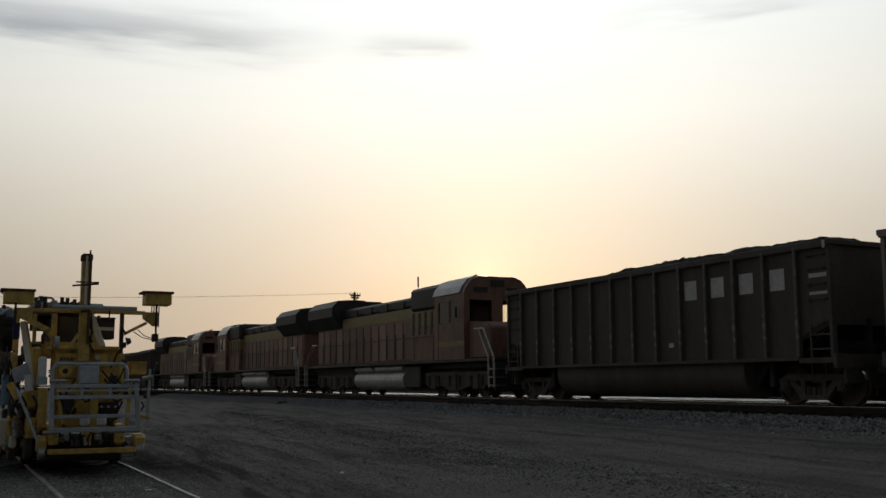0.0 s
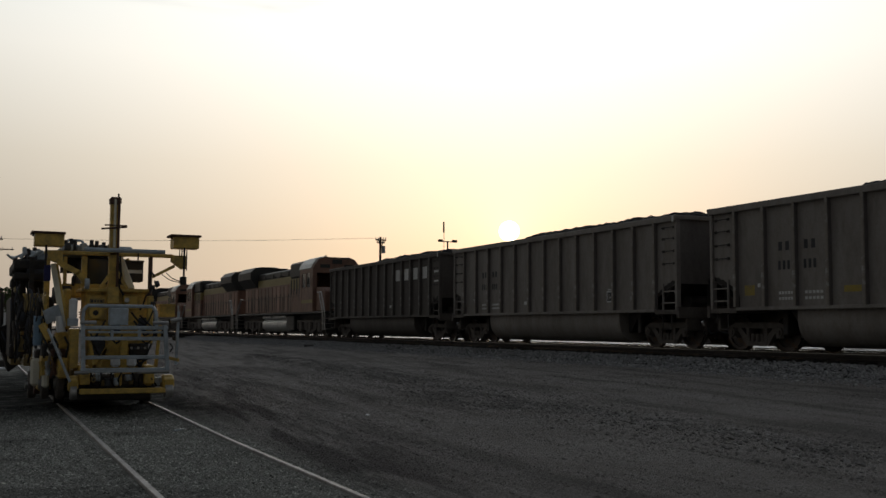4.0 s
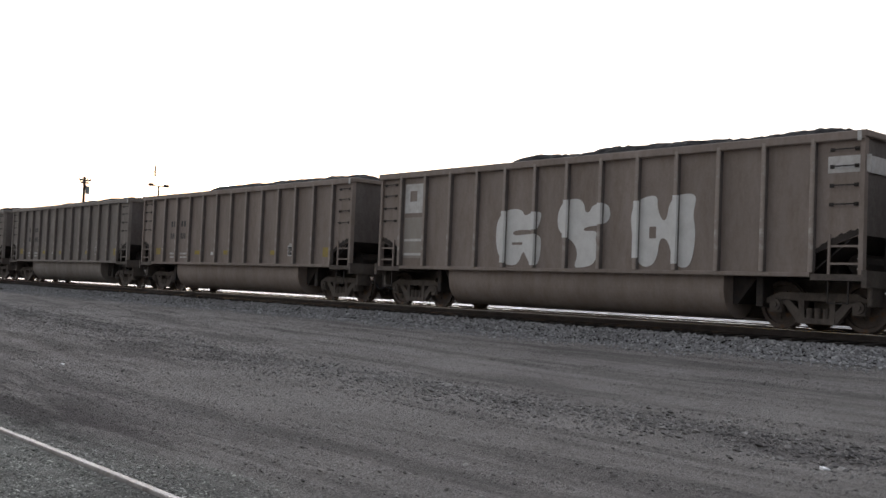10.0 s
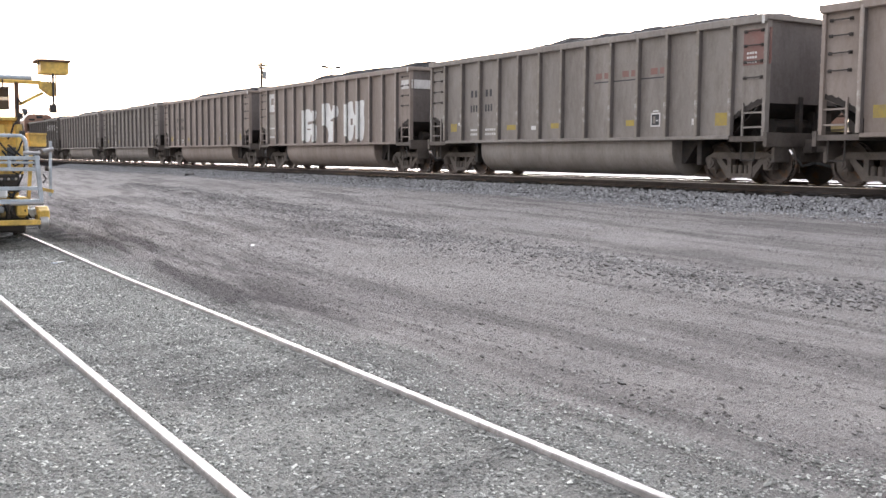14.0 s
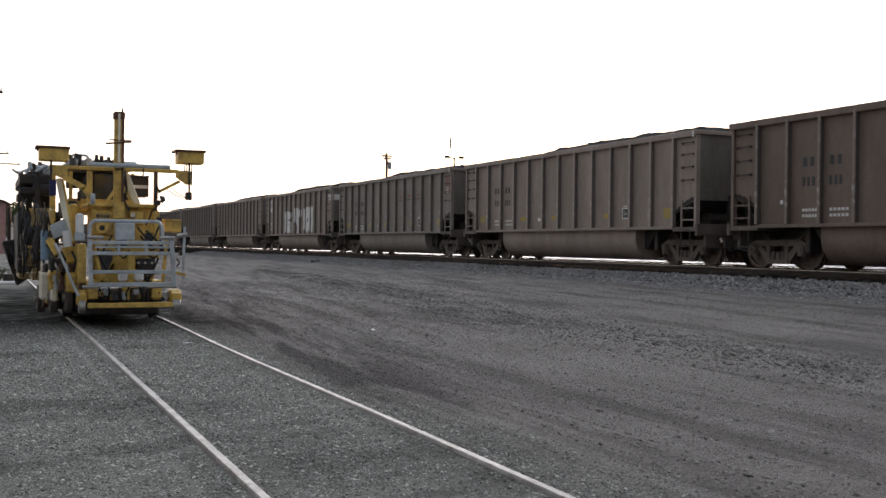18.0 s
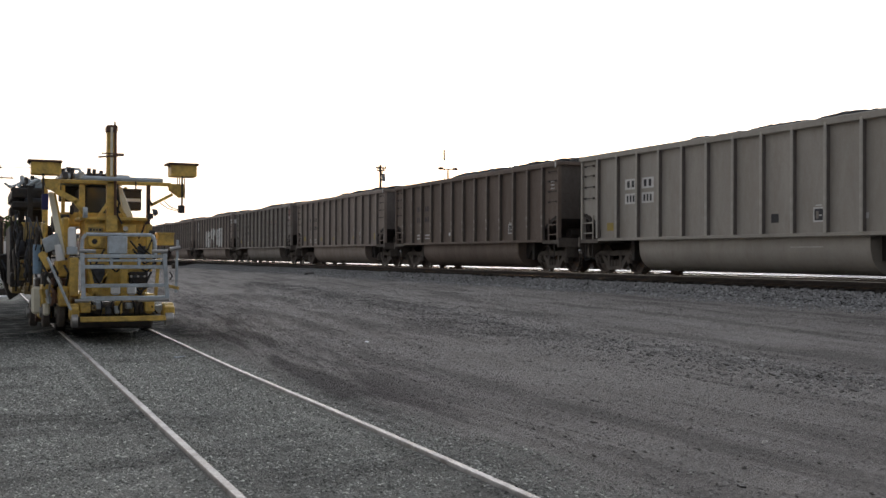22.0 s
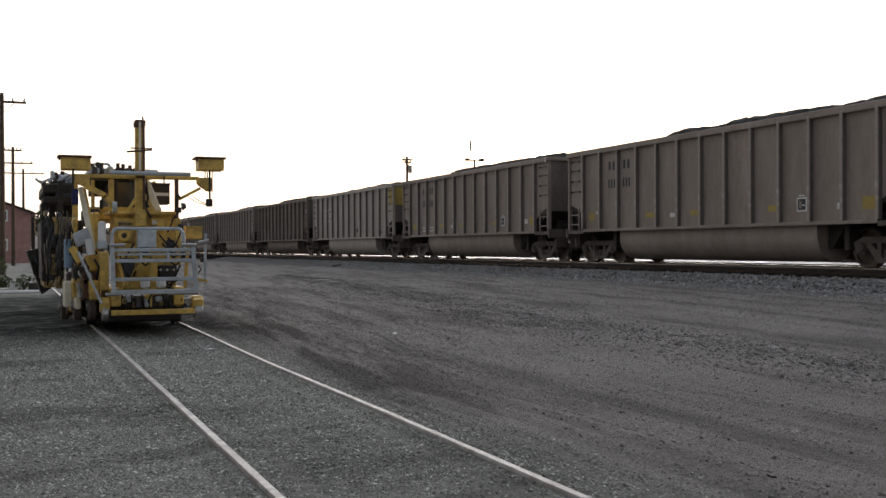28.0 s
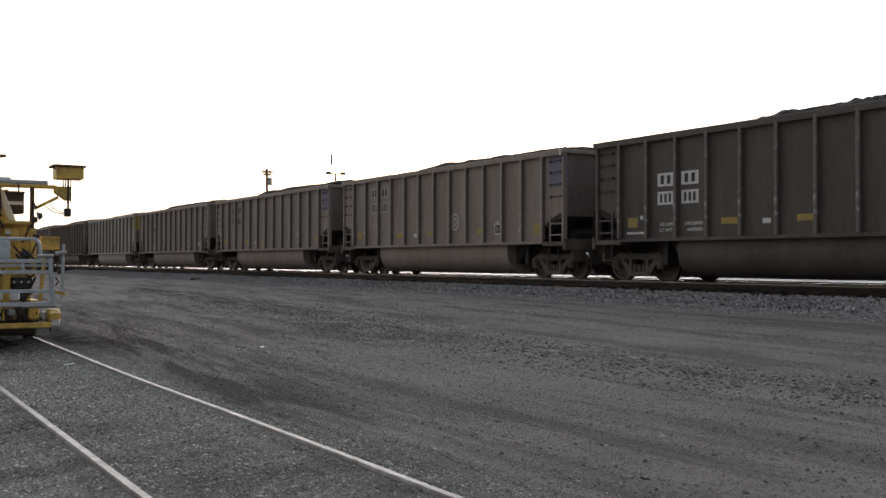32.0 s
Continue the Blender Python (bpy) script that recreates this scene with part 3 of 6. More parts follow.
def stones(name, label, spots, sizes, material, flat=0.65, category="gravel", seed=5):
    """Loose stones of eight faces or so, joined: squashed, turned octahedra."""
    rng = np.random.default_rng(seed)
    n = len(spots)
    base = np.array([(1, 0, 0), (-0.9, 0.2, 0), (0.1, 1, 0), (0, -0.9, 0.1), (0.1, 0, 1), (0, 0.1, -0.8)])
    tri = np.array([(0, 2, 4), (2, 1, 4), (1, 3, 4), (3, 0, 4), (2, 0, 5), (1, 2, 5), (3, 1, 5), (0, 3, 5)])
    v = np.repeat(base[None], n, 0) * (1 + 0.35 * (rng.random((n, 6, 3)) - 0.5))
    v[:, :, 2] *= flat
    v[:, :, 0] *= rng.uniform(0.8, 1.5, (n, 1))
    a = rng.uniform(0, math.tau, n)
    ca, sa = np.cos(a)[:, None], np.sin(a)[:, None]
    x, y = v[:, :, 0] * ca - v[:, :, 1] * sa, v[:, :, 0] * sa + v[:, :, 1] * ca
    tilt = rng.uniform(-0.5, 0.5, n)[:, None]
    v = np.stack([x, y, v[:, :, 2] + tilt * x], -1) * sizes[:, None, None] + spots[:, None, :]
    f = (tri[None] + 6 * np.arange(n)[:, None, None]).reshape(-1, 3)
    me = bpy.data.meshes.new(name)
    me.from_pydata(v.reshape(-1, 3).tolist(), [], f.tolist())
    me.materials.append(material)
    return tagged(new(name, me), label, category, kind="stuff")


COARSE = stone_mat("coarse_yard_stone", ((0.11, 0.104, 0.10), (0.33, 0.314, 0.30), (0.20, 0.19, 0.182), (0.52, 0.50, 0.475)), 0.85, True)


def scatter_gravel():
    rng = np.random.default_rng(11)
    # denser close to where one stands, and in the streaks between the wheel ruts
    n = 270000
    y = 1.0 + 18.2 * rng.random(n) ** 1.7
    y += rng.normal(0, 0.35, n) * (y < 2.2)
    x = -1.2 - 0.09 * y + (4.6 + 0.09 * y + 0.13 * np.clip(9 - y, 0, 6) + 2.2 * np.clip(3.0 - y, 0, 1.5)) * rng.random(n)
    clump = np.array([noise.noise(Vector((a * 0.9, b * 0.5, 1.5))) + 0.6 * noise.noise(Vector((a * 2.2, b * 1.5, 7.5))) for a, b in zip(x, y)])
    edge = np.interp(x - 1.4 * np.clip(3.2 - y, 0, 1.5) - 0.13 * np.clip(9 - y, 0, 6), [2.75, 3.5], [0.62, -0.5])
    keep = (0.4 * clump + edge > rng.uniform(-0.45, 0.6, n)) & (np.abs(x - RAIL_L) > 0.05) & (np.abs(x - RAIL_R) > 0.05)
    x, y = x[keep], y[keep]
    size = rng.lognormal(-5.0, 0.38, len(x)).clip(0.0035, 0.019) * np.interp(y, [1.5, 4, 12], [0.85, 1.0, 1.25])
    z = np.array([ground_z(a, b) for a, b in zip(x, y)]) + size * 0.25
    # thinner scatter behind and beside the spot where one stands
    m = 26000
    px, py = rng.uniform(-7.0, 9.0, m), rng.uniform(-7.0, 9.0, m)
    far = (py < 1.6) | (px < -1.0 - 0.09 * py)
    far &= rng.random(m) < np.exp(-(np.hypot(px - 1.5, py - 1.0) / 5.5) ** 2)
    far &= (np.abs(px - RAIL_L) > 0.05) & (np.abs(px - RAIL_R) > 0.05)
    px, py = px[far], py[far]
    ps = rng.lognormal(-5.0, 0.4, len(px)).clip(0.004, 0.02)
    pz = np.array([ground_z(a, b) for a, b in zip(px, py)]) + ps * 0.25
    x, y, z, size = np.concatenate([x, px]), np.concatenate([y, py]), np.concatenate([z, pz]), np.concatenate([size, ps])
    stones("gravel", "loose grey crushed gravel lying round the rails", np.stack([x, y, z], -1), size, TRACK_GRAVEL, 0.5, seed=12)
    # finer scatter over the wide dirt yard, thinning out with distance
    n = 210000
    y = 0.8 + 35 * rng.random(n) ** 1.7
    x = rng.uniform(2.95, 16.4, n)
    clump = np.array([noise.noise(Vector(((a - rut_shift(b)) * 1.1, b * 0.1, 4.5))) + 0.5 * noise.noise(Vector((a * 2.6, b * 0.7, 2.5))) for a, b in zip(x, y)])
    u = x - 0.09 * np.clip(y - 9, 0, 30)
    thin = np.where((u > 3.0) & (u < 4.6), 0.1, 0.0)
    keep = 0.55 * clump - thin > rng.uniform(-0.6, 0.5, n)
    x, y = x[keep], y[keep]
    size = rng.lognormal(-5.0, 0.42, len(x)).clip(0.004, 0.024) * np.interp(y, [2, 8, 30], [0.7, 1.0, 1.6])
    z = np.array([ground_z(a, b) for a, b in zip(x, y)]) + size * 0.2
    stones("yard_gravel", "grey grit and small stones strewn over the yard", np.stack([x, y, z], -1), size, GRAVEL, seed=15)
    # the broad band of coarse dark stones scraped up along the yard
    n = 17000
    y = 2 + 44 * rng.random(n) ** 1.3
    x = 8.7 + np.array([rut_shift(b) for b in y]) + rng.normal(0, 0.55, n) + np.array([0.6 * noise.noise(Vector((1.5, b * 0.1, 2))) for b in y])
    size = rng.lognormal(-4.1, 0.42, n).clip(0.01, 0.05)
    z = np.array([ground_z(a, b) for a, b in zip(x, y)]) + size * 0.2
    stones("coarse_stones", "broad band of coarse dark stones along the yard", np.stack([x, y, z], -1), size, COARSE, seed=16)
    # rows of coarser stones thrown up beside the ruts
    n = 9000
    rows = rng.choice([3.85, 4.2, 4.45, 4.75, 5.3, 6.3, 7.3], n)
    y = rng.uniform(3, 34, n)
    x = rows + np.array([rut_shift(b) for b in y]) + rng.normal(0, 0.2, n) + np.array([0.25 * noise.noise(Vector((c, b * 0.12, 9))) for c, b in zip(rows, y)])
    keep = x > 3.1
    x, y = x[keep], y[keep]
    n = len(x)
    size = rng.lognormal(-4.7, 0.42, n).clip(0.006, 0.03)
    z = np.array([ground_z(a, b) for a, b in zip(x, y)]) + size * 0.2
    stones("thrown_stones", "rows of coarser grey stones beside the wheel ruts", np.stack([x, y, z], -1), size, GRAVEL, seed=13)
    # the ballast's open shoulder
    n = 52000
    y = 5 + 85 * rng.random(n) ** 1.6
    x = rng.triangular(15.2, 17.0, 18.3, n) + np.array([0.35 * noise.noise(Vector((2.5, b * 0.35, 6))) for b in y])
    x = x.clip(14.8, 18.4)
    prof = np.array([max(ground_z(a, b), np.interp(a, [16.3, 16.9, 17.5, 18.0, 18.6], [0.36, 0.50, 0.61, 0.645, 0.65]) if a > 16.3 else 0.0) for a, b in zip(x, y)])
    size = rng.lognormal(-3.75, 0.38, n).clip(0.012, 0.06) * np.interp(x, [14.8, 16.3], [0.6, 1.0])
    stones("ballast_stones", "coarse grey crushed ballast stones on the bank", np.stack([x, y, prof + size * 0.2], -1), size, BALLAST, 0.8, "ballast", seed=14)


scatter_gravel()


# ---- the train ----
CAR_L = 15.95
BAY = 1.045
END_Y, CUT_Y = 7.25, 6.20          # half length of the body; where the low end openings begin
SILL, TOP = 1.08, 3.79
HALF = 1.53


def car_side(bm, s):
    """One side sheet, full height between the end bays; over the end openings only its upper part, with a curved lower edge."""
    pts = [(-CUT_Y, SILL), (CUT_Y, SILL)]
    for k in range(7):
        a = k / 6 * math.pi / 2
        pts.append((CUT_Y + (END_Y - CUT_Y) * math.sin(a), 1.42 + 0.44 * math.sin(a) ** 0.8))
    pts += [(END_Y, TOP - 0.1), (-END_Y, TOP - 0.1)]
    for k in range(6, -1, -1):
        a = k / 6 * math.pi / 2
        pts.append((-CUT_Y - (END_Y - CUT_Y) * math.sin(a), 1.42 + 0.44 * math.sin(a) ** 0.8))
    prism(bm, pts, "x", s * HALF, s * (HALF - 0.03))


def bm_side(s):
    bm = B()
    car_side(bm, s)
    return bm


def bm_end(s):
    bm = B()
    box(bm, -HALF + 0.03, HALF - 0.03, s * (END_Y - 0.05) - 0.02, s * (END_Y - 0.05) + 0.02, 1.84, TOP - 0.1)
    return bm


def bm_slope(s):
    bm = B()
    prism(bm, [(s * END_Y - s * 0.05, 1.92), (s * CUT_Y, SILL), (s * (CUT_Y - 0.04), SILL), (s * (END_Y - 0.09), 1.92)], "x", -HALF + 0.03, HALF - 0.03)
    return bm


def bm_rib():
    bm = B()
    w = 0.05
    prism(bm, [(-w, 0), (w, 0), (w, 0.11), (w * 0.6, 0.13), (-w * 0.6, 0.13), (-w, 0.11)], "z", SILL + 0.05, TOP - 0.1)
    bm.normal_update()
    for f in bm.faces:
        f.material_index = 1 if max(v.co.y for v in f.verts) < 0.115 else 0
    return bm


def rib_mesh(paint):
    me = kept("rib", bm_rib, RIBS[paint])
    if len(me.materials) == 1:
        # rib flanks get a darker paint that stands for the shade on them
        me.materials.append(CARS["dark"] if paint in ("dark", "brown") else SHADED_PAINT)
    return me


def bm_chord(s):
    bm = box(B(), s * (HALF - 0.05) if s > 0 else -HALF - 0.12, HALF + 0.12 if s > 0 else -(HALF - 0.05), -END_Y - 0.03, END_Y + 0.03, TOP - 0.17, TOP)
    return bevelled(bm, 0.015)


def bm_end_chord(s):
    return bevelled(box(B(), -HALF - 0.115, HALF + 0.115, s * END_Y - 0.07, s * END_Y + 0.07, TOP - 0.12, TOP + 0.004), 0.015)


def bm_sill(s):
    bm = box(B(), min(s * 1.4, s * 1.62), max(s * 1.4, s * 1.62), -CUT_Y - 0.05, CUT_Y + 0.05, SILL - 0.045, SILL + 0.045)
    return bevelled(bm, 0.012)


def bm_tub():
    """The two round bellies that hang between the trucks."""
    bm = B()
    for s in (-1, 1):
        pts = [(s * 0.22, SILL)]
        for k in range(29):
            a = math.pi * k / 28
            pts.append((s * (0.83 - 0.62 * math.cos(a)), 0.80 - 0.655 * math.sin(a)))
        pts.append((s * 1.45, SILL))
        prism(bm, pts, "y", -4.27, 4.27)
    return bm


def bm_tub_end(s):
    bm = B()
    prism(bm, [(s * 4.28, SILL - 0.05), (s * 4.85, SILL - 0.05), (s * 4.4, 0.46), (s * 4.28, 0.46)], "x", -1.1, 1.1)
    return bm


def bm_centre_sill():
    bm = box(B(), -0.32, 0.32, -7.55, 7.55, 0.72, 1.04)
    for s in (-1, 1):
        box(bm, -0.14, 0.14, s * 7.76 - 0.22, s * 7.76 + 0.22, 0.74, 0.98)
        box(bm, -0.2, 0.2, s * 7.92 - 0.06, s * 7.92 + 0.06, 0.70, 1.02)
    return bevelled(bm, 0.02)


def bm_end_sill(s):
    bm = box(B(), -1.6, 1.6, min(s * 6.25, s * 7.32), max(s * 6.25, s * 7.32), SILL - 0.1, SILL + 0.02)
    box(bm, -1.62, 1.62, s * 7.32 - 0.05, s * 7.32 + 0.05, SILL - 0.22, SILL + 0.1)
    return bm


def bm_post():
    bm = B()
    prism(bm, [(-0.07, -0.06), (0.07, -0.06), (0.07, 0.03), (-0.07, 0.03)], "z", SILL, TOP - 0.1)
    return bm


def bm_rivets():
    bm = B()
    for k in range(13):
        z = 1.2 + k * 0.195
        for y in (-0.036, 0.036):
            tube(bm, (0.028, y, z), (0.06, y, z), 0.028, 0.016, 6)
    return bm


def bm_grab():
    bm = pipe(B(), [(0, -0.22, 0), (0.08, -0.22, 0), (0.08, 0.26, 0), (0, 0.26, 0)], 0.014, 5)
    for y in (-0.22, 0.26):
        box(bm, -0.01, 0.03, y - 0.04, y + 0.04, -0.035, 0.035)
    return bm


def bm_railing():
    """The two-bar guard across the low end opening."""
    bm = B()
    for z in (1.30, 1.63):
        bar(bm, (0.02, -0.12, z), (0.02, 0.5, z), 0.03, 0.04)
    bar(bm, (0.02, -0.12, SILL), (0.02, -0.12, 1.86), 0.045, 0.045)
    return bm


def mirrored(bm, k):
    if k < 0:
        bmesh.ops.scale(bm, vec=(1, -1, 1), verts=bm.verts)
    return bm


def bm_stirrup():
    return pipe(B(), [(0.04, -0.2, SILL - 0.1), (0.04, -0.2, 0.55), (0.04, 0.2, 0.55), (0.04, 0.2, SILL - 0.1)], 0.016, 5)


def bm_brake_gear(s):
    """Dark brake rigging and reservoir under the sloping end."""
    bm = box(B(), -0.95, 0.95, min(s * 6.35, s * 6.5), max(s * 6.35, s * 6.5), SILL, 1.75)
    tube(bm, (-0.9, s * 6.85, 1.32), (0.3, s * 6.85, 1.32), 0.2, seg=12)
    box(bm, 0.35, 1.0, s * 6.85 - 0.2, s * 6.85 + 0.2, SILL, 1.7)
    for x in (-0.35, 0.35):
        box(bm, x - 0.06, x + 0.06, s * 7.2 - 0.06, s * 7.2 + 0.06, SILL, 2.0)
    return bm


def bm_air_hose(s, x):
    return pipe(B(), [(x, s * 7.3, 0.75), (x + 0.05, s * 7.6, 0.42), (x, s * 7.95, 0.5)], 0.035, 6)


def bm_soot(s, e):
    """Black dirt in an arch over the low end opening."""
    bm = B()
    n = 22
    rough = random.Random(7)
    pts, low = [], []
    for k in range(n + 1):
        a = k / n
        y = CUT_Y + 0.05 + (END_Y - CUT_Y - 0.08) * a
        edge = 1.425 + 0.44 * math.sin(math.asin(a)) ** 0.8
        pts.append((y, edge + 0.03 + 0.07 * math.sin(a * math.pi) + rough.uniform(0, 0.05)))
        low.append((y, edge))
    low.reverse()
    pts = [(p[0], max(p[1] + 0.03, q[1] + 0.05)) for p, q in zip(pts, low[::-1])]
    prism(bm, [(e * p, q) for p, q in pts + low], "x", s * (HALF + 0.0015), s * (HALF + 0.004))
    return bm


def bm_coal(seed):
    bm = B()
    nx, ny = 14, 150
    start = (3.0, 3.3, 2.9, 3.6, 3.4, 2.4)[seed % 6]    # metres from the front end to where the heap begins
    height = (0.41, 0.40, 0.37, 0.38, 0.38, 0.32)[seed % 6]
    grid = []
    for j in range(ny + 1):
        y = -7.12 + 14.24 * j / ny
        row = []
        for i in range(nx + 1):
            x = -1.45 + 2.9 * i / nx
            side = 1 - abs(x / 1.45) ** 2.2
            d = 7.12 - y
            hump = min(1.0, max(0.0, d - start) / 1.7) ** 0.8 * (1.0 - 0.012 * max(0.0, d - start)) * min(1.0, max(0.0, 14.2 - d) / 0.9)
            low = 0.10 if d < start else 0.16
            z = TOP - 0.20 + side * (low + height * hump) + 0.06 * noise.noise(Vector((x * 1.7, y * 1.3, seed))) + 0.05 * noise.noise(Vector((x * 4.5, y * 4.1, seed + 9)))
            z += 0.05 * noise.noise(Vector((x * 11, y * 11, seed + 2))) * side + 0.10 * noise.noise(Vector((x * 0.4, y * 0.6, seed + 5))) * hump
            row.append(bm.verts.new((x, y, z)))
        grid.append(row)
    for j in range(ny):
        for i in range(nx):
            bm.faces.new((grid[j][i], grid[j][i + 1], grid[j + 1][i + 1], grid[j + 1][i]))
    return bm


def bm_frame_side():
    """A cast truck side frame: arched top, slanting lower arms, axle boxes and the spring nest."""
    bm = B()
    x0, x1 = -0.07, 0.07
    prism(bm, [(-1.12, 0.60), (-0.80, 0.74), (0.80, 0.74), (1.12, 0.60), (1.12, 0.50), (0.66, 0.58), (-0.66, 0.58), (-1.12, 0.50)], "x", x0, x1)
    for s in (-1, 1):
        prism(bm, [(s * 0.78, 0.60), (s * 0.60, 0.60), (s * 0.24, 0.26), (s * 0.24, 0.12), (s * 0.40, 0.14)], "x", x0, x1)
        prism(bm, [(s * 0.38, 0.60), (s * 0.26, 0.60), (s * 0.26, 0.20), (s * 0.38, 0.20)], "x", x0 - 0.01, x1 + 0.01)
        prism(bm, [(s * 0.98, 0.34), (s * 0.74, 0.34), (s * 0.70, 0.60), (s * 1.04, 0.60)], "x", x0 + 0.01, x1 - 0.01)
        box(bm, -0.09, 0.11, s * 0.865 - 0.13, s * 0.865 + 0.13, 0.33, 0.58)
        tube(bm, (0.1, s * 0.865, 0.483), (0.15, s * 0.865, 0.483), 0.13, 0.12, 12)
        tube(bm, (0.15, s * 0.865, 0.483), (0.18, s * 0.865, 0.483), 0.06, seg=8)
    box(bm, -0.1, 0.1, -0.38, 0.38, 0.13, 0.24)
    for y in (-0.17, 0, 0.17):
        tube(bm, (0.02, y, 0.24), (0.02, y, 0.44), 0.065, seg=8)
    return bm


def bm_wheelset():
    bm = B()
    tube(bm, (-0.95, 0, 0), (0.95, 0, 0), 0.07, seg=8)
    for s in (-1, 1):
        a, b = s * 0.70, s * 0.83
        seg = 24
        prof = [(a, 0.515), (a + s * 0.03, 0.512), (a + s * 0.04, 0.483), (b, 0.476), (b, 0.405), (b - s * 0.05, 0.39), (b - s * 0.03, 0.13), (b + s * 0.02, 0.11), (b + s * 0.02, 0.0)]
        rings = []
        for x, r in prof:
            if r == 0:
                rings.append([bm.verts.new((x, 0, 0))])
            else:
                rings.append([bm.verts.new((x, r * math.cos(k * math.tau / seg), r * math.sin(k * math.tau / seg))) for k in range(seg)])
        for p, q in zip(rings, rings[1:]):
            for k in range(seg):
                j = (k + 1) % seg
                f = bm.faces.new((p[k], p[j], q[j], q[k]) if len(q) > 1 else (p[k], p[j], q[0]))
                f.material_index = 1 if p is rings[2] else 0
        bm.faces.new(rings[0])
        for k in range(4):
            an = k * math.tau / 4 + 0.4
            tube(bm, (b - s * 0.045, 0.25 * math.cos(an), 0.25 * math.sin(an)), (b - s * 0.02, 0.25 * math.cos(an), 0.25 * math.sin(an)), 0.05, seg=6)
    return bm


WHEELS = []   # every wheelset, for the rolling


def wheel_mesh():
    me = kept("wheelset", bm_wheelset, WHEEL)
    if len(me.materials) == 1:
        me.materials.append(TREAD)
    return me


def truck(car, y, axles=(-0.865, 0.865)):
    t = part("truck", kept("truck", lambda: bevelled(box(B(), -0.75, 0.75, -0.24, 0.24, 0.36, 0.62), 0.03), TRUCKM), TRUCKM, car, "grimy cast steel truck", pose(0, y, 0))
    for s in (-1, 1):
        part("side_frame", kept("side_frame", bm_frame_side, TRUCKM), TRUCKM, t, at=pose(s * 0.98, 0, 0, 0, 0, 0 if s > 0 else 180))
    for a in axles:
        w = part("wheelset", wheel_mesh(), WHEEL, t, "steel wheels with a polished tread", pose(0, a, 0.483))
        WHEELS.append((w, a, 0.483, 0.483))
    return t


def gondola(paint, order, y, seed):
    """An open-topped coal car with ribbed sides, round bellies and heaped coal."""
    words = {"grey": "dusty grey", "tan": "dusty tan", "dark": "dark grimy", "light": "pale silver-grey", "brown": "dull brown"}[paint]
    m = CARS[paint]
    car = thing("coal_gondola", words + " steel coal gondola with ribbed sides, heaped with coal", "freight car", "cars of the coal train", pose(TRAIN_X, y, TRAIN_Z))
    for s in (-1, 1):
        part("side_sheet", kept("side_sheet%d" % s, lambda: bm_side(s), m), m, car)
        part("top_chord", kept("top_chord%d" % s, lambda: bm_chord(s), m), m, car)
        part("side_sill", kept("side_sill%d" % s, lambda: bm_sill(s), m), m, car)
        # end walls are painted darker to stand for the shade between cars
        part("end_wall", kept("end_wall%d" % s, lambda: bm_end(s), CARS["dark"] if paint in ("dark", "brown") else SHADED_PAINT), m, car, "sooty end wall")
        part("end_chord", kept("end_chord%d" % s, lambda: bm_end_chord(s), m), m, car)
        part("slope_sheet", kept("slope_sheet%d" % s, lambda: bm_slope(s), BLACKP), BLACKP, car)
        part("end_platform", kept("end_platform%d" % s, lambda: bm_end_sill(s), TRUCKM), TRUCKM, car)
        for e in (-1, 1):
            part("corner_post", kept("corner_post", bm_post, m), m, car, at=pose(s * 1.53, e * 7.22, 0))
            flip = 0 if s > 0 else 180
            tagged(part("rivet_strip", kept("rivet_strip", bm_rivets, RIBS[paint]), m, car, at=pose(s * 1.53, e * 7.22, 0, 0, 0, flip)), kind="stuff")
            for z in (2.42, 2.78, 3.14, 3.46):
                part("grab_iron", kept("grab_iron", bm_grab, BLACKP), m, car, at=pose(s * 1.53, e * 6.84, z, 0, 0, flip))
            part("end_railing", kept("end_railing%d" % (s * e), lambda: mirrored(bm_railing(), s * e), m), m, car, at=pose(s * 1.53, e * 6.72, 0, 0, 0, flip))
            part("stirrup", kept("stirrup", bm_stirrup, BLACKP), m, car, at=pose(s * 1.53, e * 6.8, 0, 0, 0, flip))
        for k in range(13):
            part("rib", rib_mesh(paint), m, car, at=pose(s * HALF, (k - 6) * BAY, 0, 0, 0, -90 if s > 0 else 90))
    for e in (-1, 1):
        part("soot", kept("soot%d" % e, lambda: bm_soot(-1, e), SOOT), SOOT, car, "black dirt over the end opening")
    part("belly", kept("belly", bm_tub, m), m, car, "round belly tubs under the floor")
    for s in (-1, 1):
        part("brake_gear", kept("brake_gear%d" % s, lambda: bm_brake_gear(s), BLACKP), BLACKP, car, "dark brake rigging under the end")
        part("brake_beam", kept("brake_beam_a%d" % s, lambda: bevelled(box(B(), -1.3, 1.3, s * 7.28 - 0.05, s * 7.28 + 0.05, 0.5, SILL), 0.02), TRUCKM), TRUCKM, car)
        part("brake_beam", kept("brake_beam_b%d" % s, lambda: bevelled(box(B(), -1.2, 1.2, s * 4.95 - 0.08, s * 4.95 + 0.08, 0.42, SILL), 0.02), BLACKP), BLACKP, car)
        for x in (-0.7, 0.55):
            part("air_hose", kept("air_hose%d%d" % (s, x > 0), lambda: bm_air_hose(s, x), RUBBER), RUBBER, car)
        # added wedge, black to stand for the shadow under the sill
        part("belly_end", kept("belly_end%d" % s, lambda: bm_tub_end(s), BLACKP), BLACKP, car, "black wedge in place of the shade behind the belly")
    part("corner_tag", kept("corner_tag", lambda: box(B(), -HALF - 0.13, -HALF - 0.122, -END_Y + 0.02, -END_Y + 0.10, TOP - 0.2, TOP - 0.02), MARK_W), MARK_W, car, "small white corner tag")
